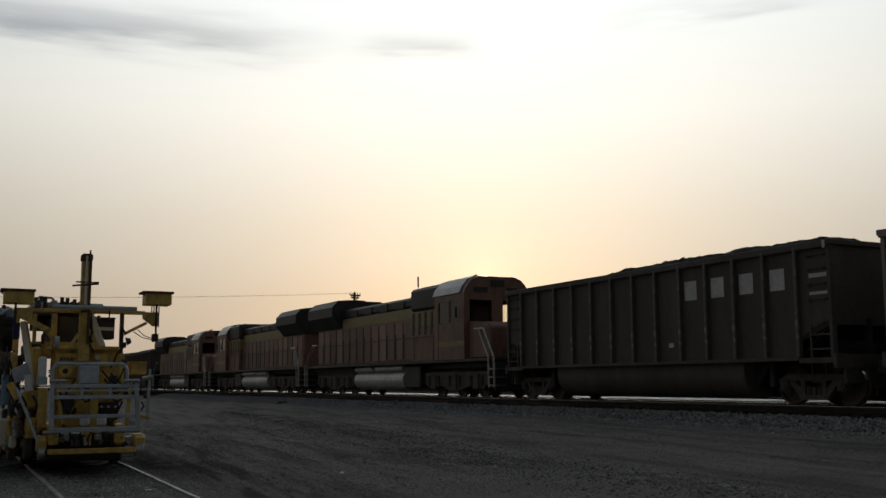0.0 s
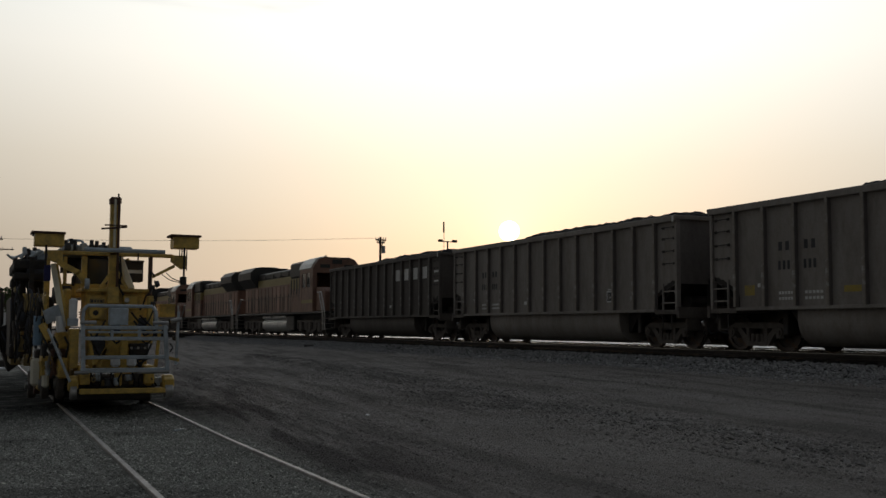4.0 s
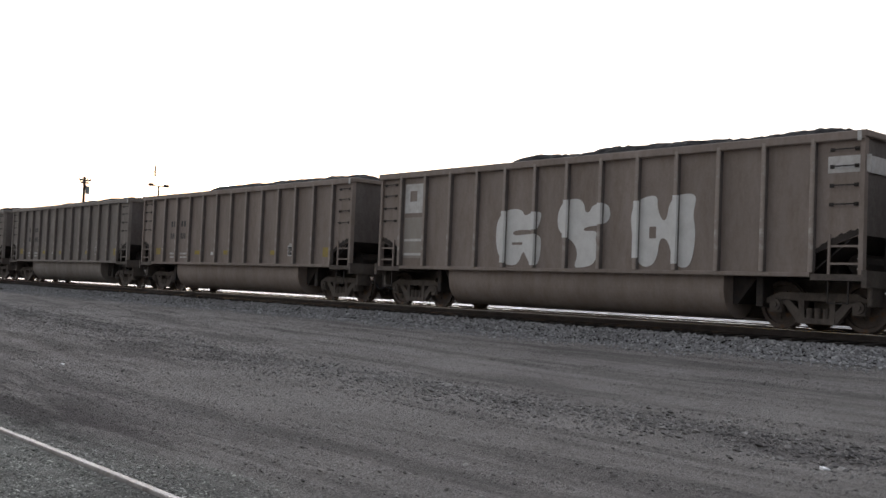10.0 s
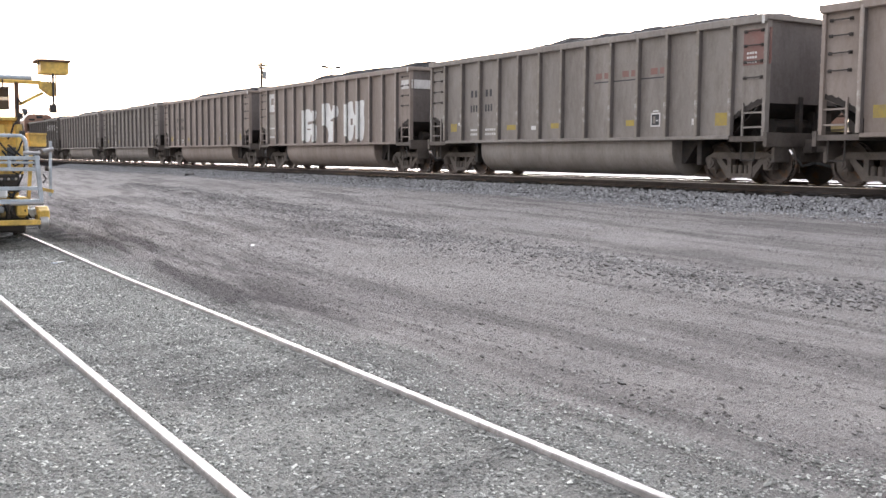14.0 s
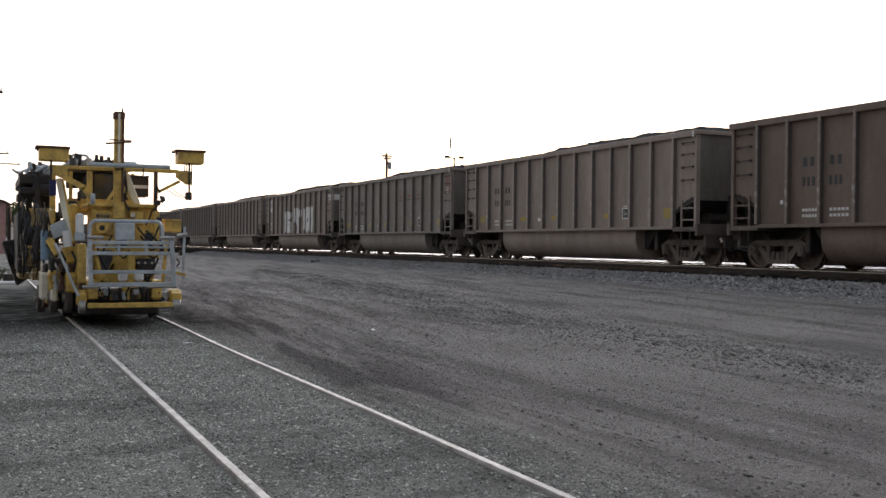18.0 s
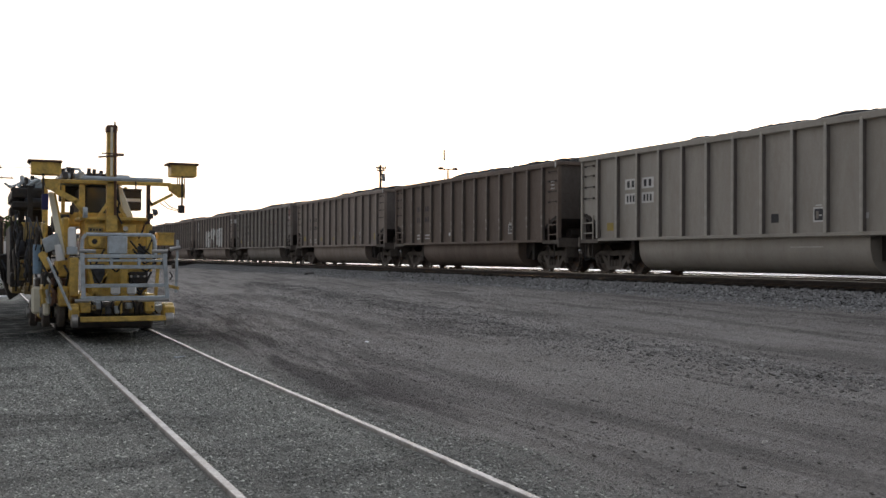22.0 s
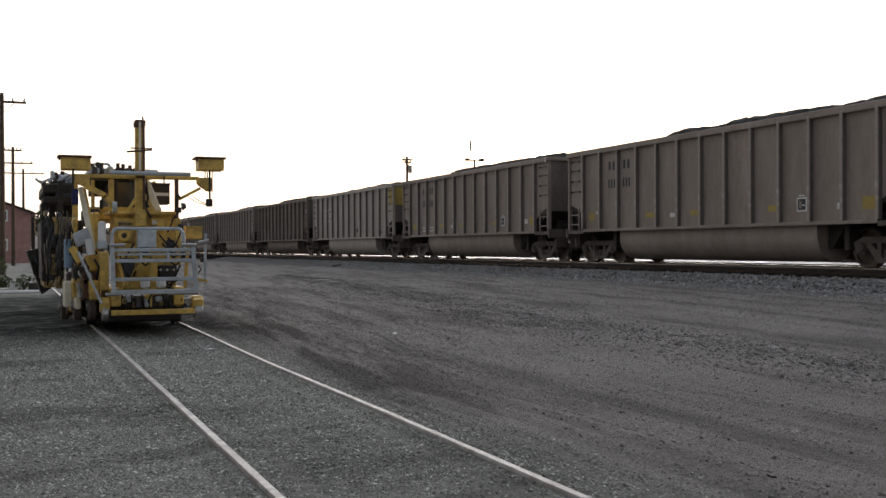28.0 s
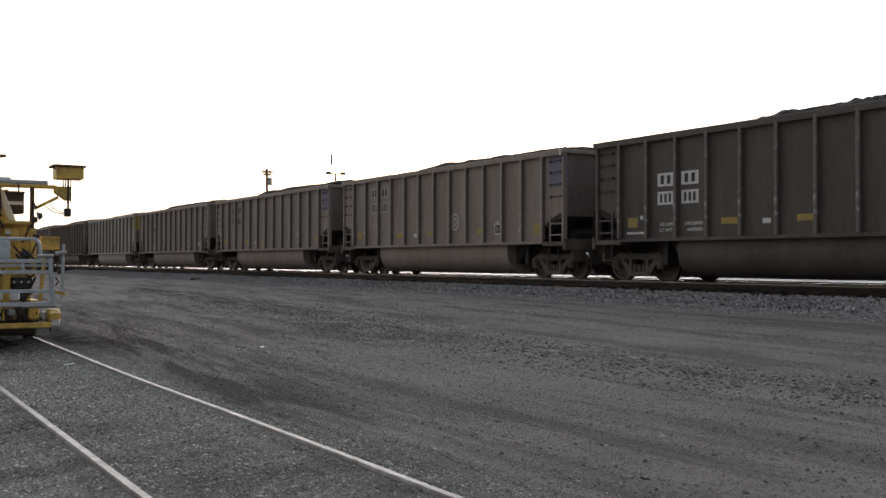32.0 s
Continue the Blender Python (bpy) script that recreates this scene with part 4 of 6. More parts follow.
    part("centre_sill", kept("centre_sill", bm_centre_sill, TRUCKM), TRUCKM, car, "centre sill with couplers")
    part("coal_load", kept("coal%d" % (seed % 6), lambda: bm_coal(seed % 6), COAL), COAL, car, "heap of black coal")
    for s in (-1, 1):
        truck(car, s * 6.12)
    car["order"] = order
    return car


def plate(car, name, y0, y1, z0, z1, material, label=""):
    """A flat painted mark on the side that faces the yard, a hair proud of the sheet."""
    return part(name, box(B(), -HALF - 0.006, -HALF - 0.002, y0, y1, z0, z1), material, car, label)


# first car coupled to the engines is 0; front end at FRONT, moving away along +y
FRONT = 30.7
paints = ["dark", "grey", "grey", "tan", "tan", "grey", "tan", "brown", "light", "tan", "tan", "tan", "dark"]
TRAIN = []
for k, p in enumerate(paints):
    y = FRONT - CAR_L * k - END_Y
    TRAIN.append((gondola(p, k, y, k + 3), y))
for k in range(5):
    y = FRONT + 0.6 + 3 * 22.4 + CAR_L * k + CAR_L / 2
    TRAIN.append((gondola(["dark", "brown", "grey", "dark", "grey"][k], -1 - k, y, k), y))
CAR = [c for c, _ in TRAIN]


# ---- paint marks on the cars; d is metres back from the front end, on the yard side ----
def mark(car, d0, d1, z0, z1, material, name="marking", label="", proud=0.0):
    x = -HALF - 0.002 - proud
    return part(name, box(B(), x - 0.004, x, END_Y - d1, END_Y - d0, z0, z1), material, car, label)


def bars(car, d0, d1, z0, z1, material, n, proud=0.004, gap=0.14):
    """A line of writing that cannot be told: short plain bars."""
    w = (d1 - d0) / n
    for k in range(n):
        mark(car, d0 + k * w + w * gap, d0 + (k + 1) * w - w * gap, z0, z1, material, "lettering", "", proud)


def sign_box(car, d, z):
    mark(car, d + 0.03, d + 0.37, z, z + 0.35, MARK_W, "data_panel", "white-framed data panel")
    mark(car, d + 0.07, d + 0.33, z + 0.04, z + 0.31, MARK_D, "panel_field", "", 0.004)
    mark(car, d + 0.12, d + 0.20, z + 0.08, z + 0.26, CARS["grey"], "panel_line", "", 0.008)
    mark(car, d + 0.22, d + 0.30, z + 0.14, z + 0.17, MARK_W, "panel_line", "", 0.008)
    mark(car, d + 0.1, d + 0.30, z + 0.38, z + 0.41, MARK_W, "panel_line")


def usual_marks(car, yellow=True, box_d=11.0):
    if yellow:
        for d in (1.25, 4.5, 6.7, 9.9):
            mark(car, d, d + (0.36 if d < 2 else 0.5), 1.42, 1.42 + (0.26 if d < 2 else 0.15), MARK_Y, "reflector", "worn yellow reflector strip")
        mark(car, 13.0, 13.5, 1.36, 1.66, MARK_Y, "yellow_patch", "worn yellow patch")
    sign_box(car, box_d, 1.38)
    mark(car, 5.75, 5.98, 1.40, 1.52, MARK_W, "small_label")
    mark(car, 12.25, 12.45, 1.40, 1.55, MARK_W, "small_label")
    mark(car, 1.72, 1.82, 1.62, 1.72, MARK_W, "small_label")


def number_plates(car, field, ink, rows=(2.44, 1.97), height=0.34, words=True):
    """Two rows of figures on either side of a rib, as plain bars, with or without a pale field."""
    for d0, d1 in ((2.36, 2.94), (3.20, 3.78)):
        for z0 in rows:
            if field:
                mark(car, d0, d1, z0, z0 + height, field, "number_field", "pale field behind the car's number")
            bars(car, d0 + 0.06, d1 - 0.06, z0 + 0.06, z0 + height - 0.06, ink, 2 if z0 > rows[1] else 3, 0.004, 0.24)
    for k in range(2 if words else 0):
        bars(car, 2.45, 2.95, 1.42 - k * 0.14, 1.49 - k * 0.14, MARK_W, 5)
        bars(car, 3.3, 3.9, 1.42 - k * 0.14, 1.49 - k * 0.14, MARK_W, 5)


def end_patch(car, material, z0, z1, side=True):
    if side:
        mark(car, 13.78, 14.62, z0, z1, material, "end_patch", "painted patch on the end bay")
    part("end_patch", box(B(), -1.42, 1.42, -END_Y - 0.012, -END_Y - 0.006 + 0.02, z0, z1), material, car, "painted patch on the end wall")


def tube_patch(d0, d1):
    """A patch that follows the belly's round side."""
    bm = B()
    pts = []
    for k in range(5):
        a = math.pi * (0.97 - 0.07 * k)
        pts.append((-(0.83 - 0.626 * math.cos(a)), 0.86 - 0.606 * math.sin(a)))
    low = [(x + 0.004, z) for x, z in pts[::-1]]
    prism(bm, pts + low, "y", END_Y - d1, END_Y - d0)
    return bm


for k in range(4):   # four big pale emblem shapes on the first car
    d = 9.22 + 1.045 * k
    mark(CAR[0], d + 0.26, d + 0.74, 2.74, 3.26, MARK_W, "emblem", "plain pale emblem shape")
mark(CAR[0], 8.75, 8.95, 1.5, 1.62, MARK_W, "small_label")
mark(CAR[0], 13.85, 14.5, 2.95, 3.05, MARK_W, "small_label")
mark(CAR[0], 13.85, 14.4, 2.55, 2.62, MARK_W, "small_label")
for c in (1, 2, 3):
    usual_marks(CAR[c], c != 1, 10.95)
    number_plates(CAR[c], None, MARK_D)
# the car with the big white painted letters
e = CAR[4]
mark(e, 1.08, 1.98, 2.62, 3.45, MARK_W, "white_panel", "worn white panel")
mark(e, 1.30, 1.60, 2.95, 3.25, CARS["tan"], "panel_gap", "", 0.004)
mark(e, 1.08, 1.98, 1.35, 2.5, CARS["light"], "pale_panel", "pale grey panel")
for z in (1.42, 1.82):
    mark(e, 1.1, 1.96, z, z + 0.07, MARK_W, "white_bar", "", 0.004)
end_patch(e, MARK_W, 3.02, 3.34)


def spray_letter(car, outline, d0, d1, z0, z1):
    """A fat sprayed letter from its outline in the unit square, rounded by cutting its corners twice."""
    for _ in range(2):
        cut = []
        for (ax, az), (bx, bz) in zip(outline, outline[1:] + outline[:1]):
            cut += [(ax * 0.75 + bx * 0.25, az * 0.75 + bz * 0.25), (ax * 0.25 + bx * 0.75, az * 0.25 + bz * 0.75)]
        outline = cut
    bm = prism(B(), [(END_Y - (d0 + (d1 - d0) * u), z0 + (z1 - z0) * w) for u, w in outline], "x", -HALF - 0.003, -HALF - 0.008)
    bmesh.ops.recalc_face_normals(bm, faces=bm.faces[:])
    bm.normal_update()
    bmesh.ops.triangulate(bm, faces=bm.faces[:], ngon_method="EAR_CLIP")
    part("sprayed_letter", bm, SPRAY, car, "big white sprayed letter")
    for k in range(13):      # the paint runs over the ribs too
        u = (END_Y - (k - 6) * BAY - d0) / (d1 - d0)
        if 0.03 < u < 0.97:
            cuts = sorted(az + (bz - az) * (u - ax) / (bx - ax) for (ax, az), (bx, bz) in zip(outline, outline[1:] + outline[:1]) if (ax - u) * (bx - u) < 0)
            for lo, hi in zip(cuts[::2], cuts[1::2]):
                y = (k - 6) * BAY
                part("sprayed_rib", box(B(), -HALF - 0.134, -HALF - 0.06, y - 0.053, y + 0.053, z0 + (z1 - z0) * lo, z0 + (z1 - z0) * hi), SPRAY, car, "white spray paint over a rib")


LETTER_G = [(0, 0.55), (0.03, 0.82), (0.2, 0.97), (0.42, 1.0), (0.58, 0.96), (0.62, 0.86), (0.78, 0.92), (1.0, 0.93), (0.95, 0.72), (0.88, 0.6), (0.6, 0.63), (0.38, 0.6), (0.4, 0.52), (0.7, 0.55),
            (0.98, 0.54), (1.0, 0.3), (0.95, 0.03), (0.8, 0.0), (0.7, 0.14), (0.62, 0.28), (0.52, 0.02), (0.3, 0.0), (0.13, 0.1), (0.03, 0.3)]
LETTER_F = [(0, 0.6), (0.02, 0.85), (0.15, 0.98), (0.4, 1.0), (0.5, 0.92), (0.52, 0.8), (0.6, 0.78), (0.66, 0.9), (0.92, 0.92), (1.0, 0.74), (0.9, 0.61), (0.52, 0.58), (0.5, 0.52), (0.76, 0.53),
            (0.72, 0.4), (0.8, 0.22), (0.7, 0.04), (0.5, 0.0), (0.34, 0.0), (0.42, 0.2), (0.32, 0.38), (0.12, 0.46)]
LETTER_N = [(0, 0.65), (0.04, 0.86), (0.2, 0.98), (0.42, 1.0), (0.42, 0.82), (0.5, 0.64), (0.57, 0.66), (0.6, 0.88), (0.72, 0.99), (0.95, 1.0), (1.0, 0.92), (0.95, 0.72), (1.0, 0.5), (0.98, 0.2),
            (0.92, 0.02), (0.78, 0.0), (0.67, 0.12), (0.6, 0.38), (0.47, 0.42), (0.44, 0.12), (0.32, 0.0), (0.15, 0.04), (0.08, 0.3)]
SPRAY = mat("white_spray_paint", (0.80, 0.81, 0.80), 0.7, 0, 0.06, 3, dirt=(0.55, 0.55, 0.53), dirt_amt=0.5)
for ch, d0, d1, z0, z1 in ((LETTER_G, 4.82, 6.42, 1.17, 2.62), (LETTER_F, 6.92, 8.58, 1.15, 2.80), (LETTER_N, 9.12, 10.86, 1.17, 2.78)):
    spray_letter(e, ch, d0, d1, z0, z1)
for d0, d1, z0, z1 in ((5.42, 5.78, 1.70, 1.76), (9.66, 9.84, 1.82, 2.08)):
    mark(e, d0, d1, z0, z1, CARS["tan"], "letter_gap", "", 0.007)
# grey car with faint red rectangles
RED = mat("faded_red_paint", (0.25, 0.13, 0.115), 0.7, 0, 0.15, 4, dirt=(0.2, 0.17, 0.15), dirt_amt=0.5)
c = CAR[5]
usual_marks(c, True, 10.8)
number_plates(c, None, MARK_D)
for k in range(3):
    bars(c, 8.62 + 1.06 * k, 9.3 + 1.06 * k, 2.7, 2.86, RED, 2)
mark(c, 8.6, 11.4, 2.6, 2.63, MARK_D, "seam")
mark(c, 13.8, 14.6, 2.7, 3.5, RED, "red_patch", "faded red patch")
for k in range(3):
    bars(c, 13.9, 14.2, 2.95 - k * 0.1, 3.0 - k * 0.1, MARK_W, 4, 0.006)
for i in (6, 7):
    usual_marks(CAR[i], i == 6, 10.9)
    number_plates(CAR[i], None, MARK_D)
for k in range(3):
    bars(CAR[7], 13.95, 14.2, 3.1 - k * 0.12, 3.15 - k * 0.12, MARK_W, 3)
c = CAR[8]
number_plates(c, MARK_W, MARK_D, (2.58, 2.14), 0.32, False)
sign_box(c, 9.9, 1.38)
mark(c, 11.3, 11.55, 1.42, 1.55, MARK_W, "small_label")
mark(c, 1.4, 1.75, 1.35, 1.6, MARK_Y, "reflector", "worn yellow reflector")
mark(c, 8.55, 8.8, 1.4, 1.62, MARK_D, "dark_patch")
mark(c, 12.4, 12.75, 1.32, 1.4, MARK_D, "dark_patch")
end_patch(c, MARK_Y, 2.72, 3.62)
for d0, d1 in ((9.1, 9.55), (9.6, 10.15)):
    part("belly_patch", tube_patch(d0, d1), MARK_W, c, "worn white patch on the belly")
for i in (9, 10, 11):
    usual_marks(CAR[i], True, (10.6, 10.9, 10.9)[i - 9])
    number_plates(CAR[i], CARS["light"] if i == 11 else None, MARK_D, (2.96, 2.38), 0.40, i == 9)
for i in (10, 11):
    mark(CAR[i], 13.78, 14.62, 2.72, 3.6, PURPLE, "end_patch", "dusty violet patch on the end bay")
mark(CAR[9], 12.6, 12.85, 1.42, 1.6, MARK_W, "small_label")
bm = B()
for r, n in ((0.27, 28), (0.12, 18)):
    for k in range(n):
        a, b = k * math.tau / n, (k + 1) * math.tau / n
        bar(bm, (-HALF - 0.006, END_Y - 8.55 + r * 0.8 * math.cos(a), 1.86 + r * math.sin(a)), (-HALF - 0.006, END_Y - 8.55 + r * 0.8 * math.cos(b), 1.86 + r * math.sin(b)), 0.004, 0.04)
part("chalk_ring", bm, MARK_W, CAR[11], "two white chalked rings")
c = CAR[12]
usual_marks(c, True, 11.0)
number_plates(c, MARK_W, MARK_D, words=False)
mark(c, 1.2, 1.85, 1.24, 1.30, MARK_W, "white_bar")


def stencil(car, words, d0, d1, z0, z1):
    """A short line of stencilled words, lying on the side sheet."""
    cu = bpy.data.curves.new("stencil", "FONT")
    cu.body, cu.size, cu.offset, cu.extrude = words, 1.0, 0.015, 0.002
    tmp = bpy.data.objects.new("stencil", cu)
    scene.collection.objects.link(tmp)
    bpy.context.view_layer.update()
    me = bpy.data.meshes.new_from_object(tmp.evaluated_get(bpy.context.evaluated_depsgraph_get()))
    bpy.data.objects.remove(tmp)
    v = np.array([q.co[:] for q in me.vertices])
    lo, hi = v.min(0), v.max(0)
    for q in me.vertices:
        u, w = (q.co.x - lo[0]) / (hi[0] - lo[0]), (q.co.y - lo[1]) / (hi[1] - lo[1])
        q.co = (-HALF - 0.004 - 0.003 * (q.co.z > 0), END_Y - (d0 + (d1 - d0) * u), z0 + (z1 - z0) * w)
    me.materials.clear()
    me.materials.append(MARK_W)
    part("stencilled_words", me, MARK_W, car, "small white stencilled words")


for words, d0, d1, z0 in (("LD LMT", 2.45, 2.95, 1.43), ("242000", 3.3, 3.92, 1.43), ("LT WT", 2.45, 2.88, 1.28), ("44000", 3.38, 3.92, 1.28)):
    stencil(c, words, d0, d1, z0, z0 + 0.085)


# ---- engines ----
ENG_L = 22.4


def bm_eng_truck():
    """A six-wheel truck: long cast side frames, axle boxes, springs and brake gear."""
    bm = B()
    for s in (-1, 1):
        x = s * 1.05
        prism(bm, [(-2.75, 1.0), (2.75, 1.0), (2.75, 0.55), (2.3, 0.34), (1.2, 0.44), (0.4, 0.26), (-0.4, 0.26), (-1.2, 0.44), (-2.3, 0.34), (-2.75, 0.55)], "x", x - 0.08, x + 0.08)
        for a in (-1.85, 0, 1.85):
            box(bm, x - 0.16, x + 0.16, a - 0.2, a + 0.2, 0.33, 0.9)
            for o in (-0.42, 0.42):
                tube(bm, (x + s * 0.12, a + o, 0.45), (x + s * 0.12, a + o, 0.85), 0.08, seg=8)
    box(bm, -0.9, 0.9, -2.6, 2.6, 0.62, 1.15)
    return bm


def pane_mat():
    m = bpy.data.materials.new("clear_window_glass")
    m.use_nodes = True
    b = m.node_tree.nodes["Principled BSDF"]
    b.inputs["Base Color"].default_value = (0.8, 0.82, 0.8, 1)
    b.inputs["Roughness"].default_value, b.inputs["IOR"].default_value, b.inputs["Transmission Weight"].default_value = 0.03, 1.02, 1.0
    return m


PANE = pane_mat()


def engine(y, facing, x=TRAIN_X):
    """A six-axle hood diesel: cab at one end, long hood, flared radiators at the other. facing +1: cab towards +y."""
    e = thing("diesel_locomotive", "dull orange and black diesel locomotive, grimy, coupled in the train", "locomotive", "engines of the coal train",
              pose(x, y, TRAIN_Z, 0, 0, 0 if facing > 0 else 180))
    bm = box(B(), -1.5, 1.5, -10.6, 10.6, 1.36, 1.48)
    box(bm, -0.9, 0.9, -10.5, 10.5, 1.0, 1.355)
    part("frame", bevelled(bm, 0.02), ENG_BLACK, e, "black walkway frame")
    part("hood", bevelled(box(B(), -0.98, 0.98, -10.0, 5.6, 1.48, 3.75), 0.06), ORANGE, e, "orange engine hood")
    part("hood_stripe", bevelled(box(B(), -0.995, 0.995, -6.2, 5.6, 3.36, 3.86), 0.02), ENG_YELLOW, e, "yellow stripe along the hood")
    part("hood_top", bevelled(box(B(), -0.97, 0.97, -6.4, 3.0, 3.864, 4.36), 0.12), ENG_BLACK, e, "black upper hood")
    for k in range(15):
        yy = -9.4 + k * 0.95
        for s in (-1, 1):
            part("hood_door", kept("hood_door", lambda: bevelled(box(B(), -0.025, 0.025, -0.37, 0.37, 1.6, 3.28), 0.01), ORANGE_DOOR), ORANGE_DOOR, e, at=pose(s * 0.99, yy, 0))
            part("door_louvre", kept("door_louvre", lambda: box(B(), -0.012, 0.012, -0.05, 0.05, 1.66, 2.75), ENG_BLACK), ENG_BLACK, e, "dark gap between the doors", pose(s * 1.012, yy + 0.475, 0))
    for k in range(4):
        for s in (-1, 1):
            part("air_grille", kept("air_grille", lambda: box(B(), -0.02, 0.02, -0.42, 0.42, 0, 0.34), ENG_BLACK), ENG_BLACK, e, "dark air grille", pose(s * 0.985, -4.6 + k * 1.9, 3.9))
    bm = B()
    prism(bm, [(-1.05, 3.4), (1.05, 3.4), (1.55, 4.0), (1.55, 4.5), (1.2, 4.85), (-1.2, 4.85), (-1.55, 4.5), (-1.55, 4.0)], "y", -10.1, -6.3)
    part("radiator", bm, ENG_BLACK, e, "black flared radiator section")
    for k in range(2):
        part("radiator_fan", tube(B(), (0, -9.2 + 1.8 * k, 4.85), (0, -9.2 + 1.8 * k, 4.94), 0.75, seg=16), ENG_BLACK, e)
    part("exhaust_stack", bevelled(box(B(), -0.25, 0.25, 0.6, 1.5, 4.34, 4.56), 0.03), ENG_BLACK, e)
    part("dynamic_brake", bevelled(box(B(), -0.95, 0.95, 3.2, 5.4, 4.6, 4.70), 0.04), ENG_BLACK, e, "raised brake housing")
    bm = B()
    for y0, y1 in ((5.7, 6.1), (6.85, 7.05), (7.8, 8.3)):      # side posts between the open windows
        for s in (-1, 1):
            prism(bm, [(s * 1.5, 2.95), (s * 1.42, 2.95), (s * 1.42, 3.8), (s * 1.5, 3.8)], "y", y0, y1)
    prism(bm, [(-1.5, 1.48), (1.5, 1.48), (1.5, 2.95), (-1.5, 2.95)], "y", 5.7, 8.3)
    prism(bm, [(-1.5, 3.8), (1.5, 3.8), (1.5, 4.05), (1.38, 4.32), (1.12, 4.62), (0.8, 4.74), (-0.8, 4.74), (-1.12, 4.62), (-1.38, 4.32), (-1.5, 4.05)], "y", 5.7, 8.3)
    for x0, x1 in ((-1.42, -1.25), (-0.25, 0.25), (1.25, 1.42)):
        box(bm, x0, x1, 8.2, 8.3, 2.95, 3.8)
    box(bm, -1.42, 1.42, 5.7, 5.8, 2.95, 3.8)
    cab = part("cab", bm, ORANGE, e, "orange driver's cab")
    bm = B()
    for s in (-1, 1):
        prism(bm, [(s * 1.13, 4.63), (s * 1.39, 4.33), (s * 1.52, 4.06), (s * 1.55, 4.08), (s * 1.43, 4.36), (s * 1.16, 4.67)], "y", 5.6, 8.0)
        prism(bm, [(s * 0.80, 4.75), (s * 1.125, 4.63), (s * 1.14, 4.66), (s * 0.81, 4.79)], "y", 5.6, 8.0)
    part("roof", bm, ROOF_W, cab, "pale cab roof")
    part("horn", tube(B(), (0.3, 6.4, 4.84), (0.3, 7.1, 4.84), 0.05, 0.10, 8), STEEL, e, "roof horn")
    part("antenna_box", bevelled(box(B(), -0.5, 0.1, 6.2, 7.0, 4.74, 4.84), 0.03), ENG_BLACK, e)
    for s in (-1, 1):
        part("number_board", box(B(), s * 0.75 - 0.3, s * 0.75 + 0.3, 8.3, 8.34, 4.1, 4.3), GLASS, e, "dark number board")
        part("cab_stripe", box(B(), s * 1.5 - 0.006, s * 1.5 + 0.006, 5.72, 8.28, 2.0, 2.2), ENG_YELLOW, cab, "dull yellow cab stripe")
        part("cab_door", bevelled(box(B(), s * 1.5 - 0.02, s * 1.5 + 0.02, 5.75, 6.05, 1.5, 3.7), 0.008), ORANGE_DOOR, cab)
        part("mirror", box(B(), s * 1.62 - 0.04, s * 1.62 + 0.04, 7.82, 7.88, 3.1, 3.5), ENG_BLACK, cab)
    part("cab_housing", bevelled(box(B(), -1.32, 1.32, 2.9, 5.69, 3.62, 4.62), 0.12), ENG_BLACK, e, "dark electrical housing behind the cab")
    part("side_cabinet", bevelled(box(B(), -1.3, 1.3, 2.9, 5.69, 1.48, 2.95), 0.03), ORANGE, e, "orange cabinet behind the cab")
    part("cabinet_band", bevelled(box(B(), -1.29, 1.29, 2.92, 5.69, 2.955, 3.615), 0.02), ENG_YELLOW, e, "yellow band under the housing")
    for s in (-1, 1):
        for yy in (6.1, 7.05):
            part("window", box(B(), s * 1.46 - 0.01, s * 1.46 + 0.01, yy, yy + 0.75, 2.95, 3.8), GLASS if s * facing < 0 else PANE, cab, "cab side window")
        part("windscreen", box(B(), s * 0.75 - 0.5, s * 0.75 + 0.5, 8.24, 8.26, 2.95, 3.8), PANE, cab, "clear windscreen")
    bm = B()
    prism(bm, [(8.3, 1.48), (10.0, 1.48), (10.05, 2.65), (9.8, 2.85), (8.3, 2.95)], "x", -1.3, 1.3)
    part("nose", bevelled(bm, 0.06), ORANGE, e, "orange short nose")
    part("headlight", box(B(), -0.3, 0.3, 8.3, 8.36, 4.35, 4.6), GLASS, e)
    bm = B()
    for s in (-1, 1):
        tube(bm, (s * 0.85, -3.7, 0.70), (s * 0.85, 2.1, 0.70), 0.45, seg=20)
    box(bm, -0.85, 0.85, -3.7, 2.1, 0.26, 1.0)
    part("fuel_tank", bm, TANK, e, "silver fuel tank")
    part("under_gear", bevelled(box(B(), -1.3, 1.3, 2.3, 3.9, 0.35, 1.3), 0.05), ENG_BLACK, e, "dark gear under the frame")
    for s in (-1, 1):
        for y0, y1 in ((-3.6, -1.5), (-1.1, 2.0)):
            part("air_tank", bevelled(tube(B(), (s * 1.2, y0, 1.22), (s * 1.2, y1, 1.22), 0.13, seg=12), 0.02), TANK, e, "silver air reservoir")
        for k in range(4):
            part("hood_bar", kept("hood_bar", lambda: box(B(), -0.02, 0.02, -0.09, 0.09, 2.6, 3.55), ENG_BLACK), ENG_BLACK, e, "dark upright slot", pose(s * 1.3, 3.2 + k * 0.6, 0))
    for yy in (-6.8, 6.8):
        t = part("truck", kept("eng_truck", bm_eng_truck, TRUCKM), TRUCKM, e, "six-wheel engine truck", pose(0, yy, 0))
        for a in (-1.85, 0, 1.85):
            w = part("wheelset", wheel_mesh(), WHEEL, t, "steel wheels", pose(0, a, 0.483))
            if x == TRAIN_X:
                WHEELS.append((w, a, 0.483, 0.483 * facing))
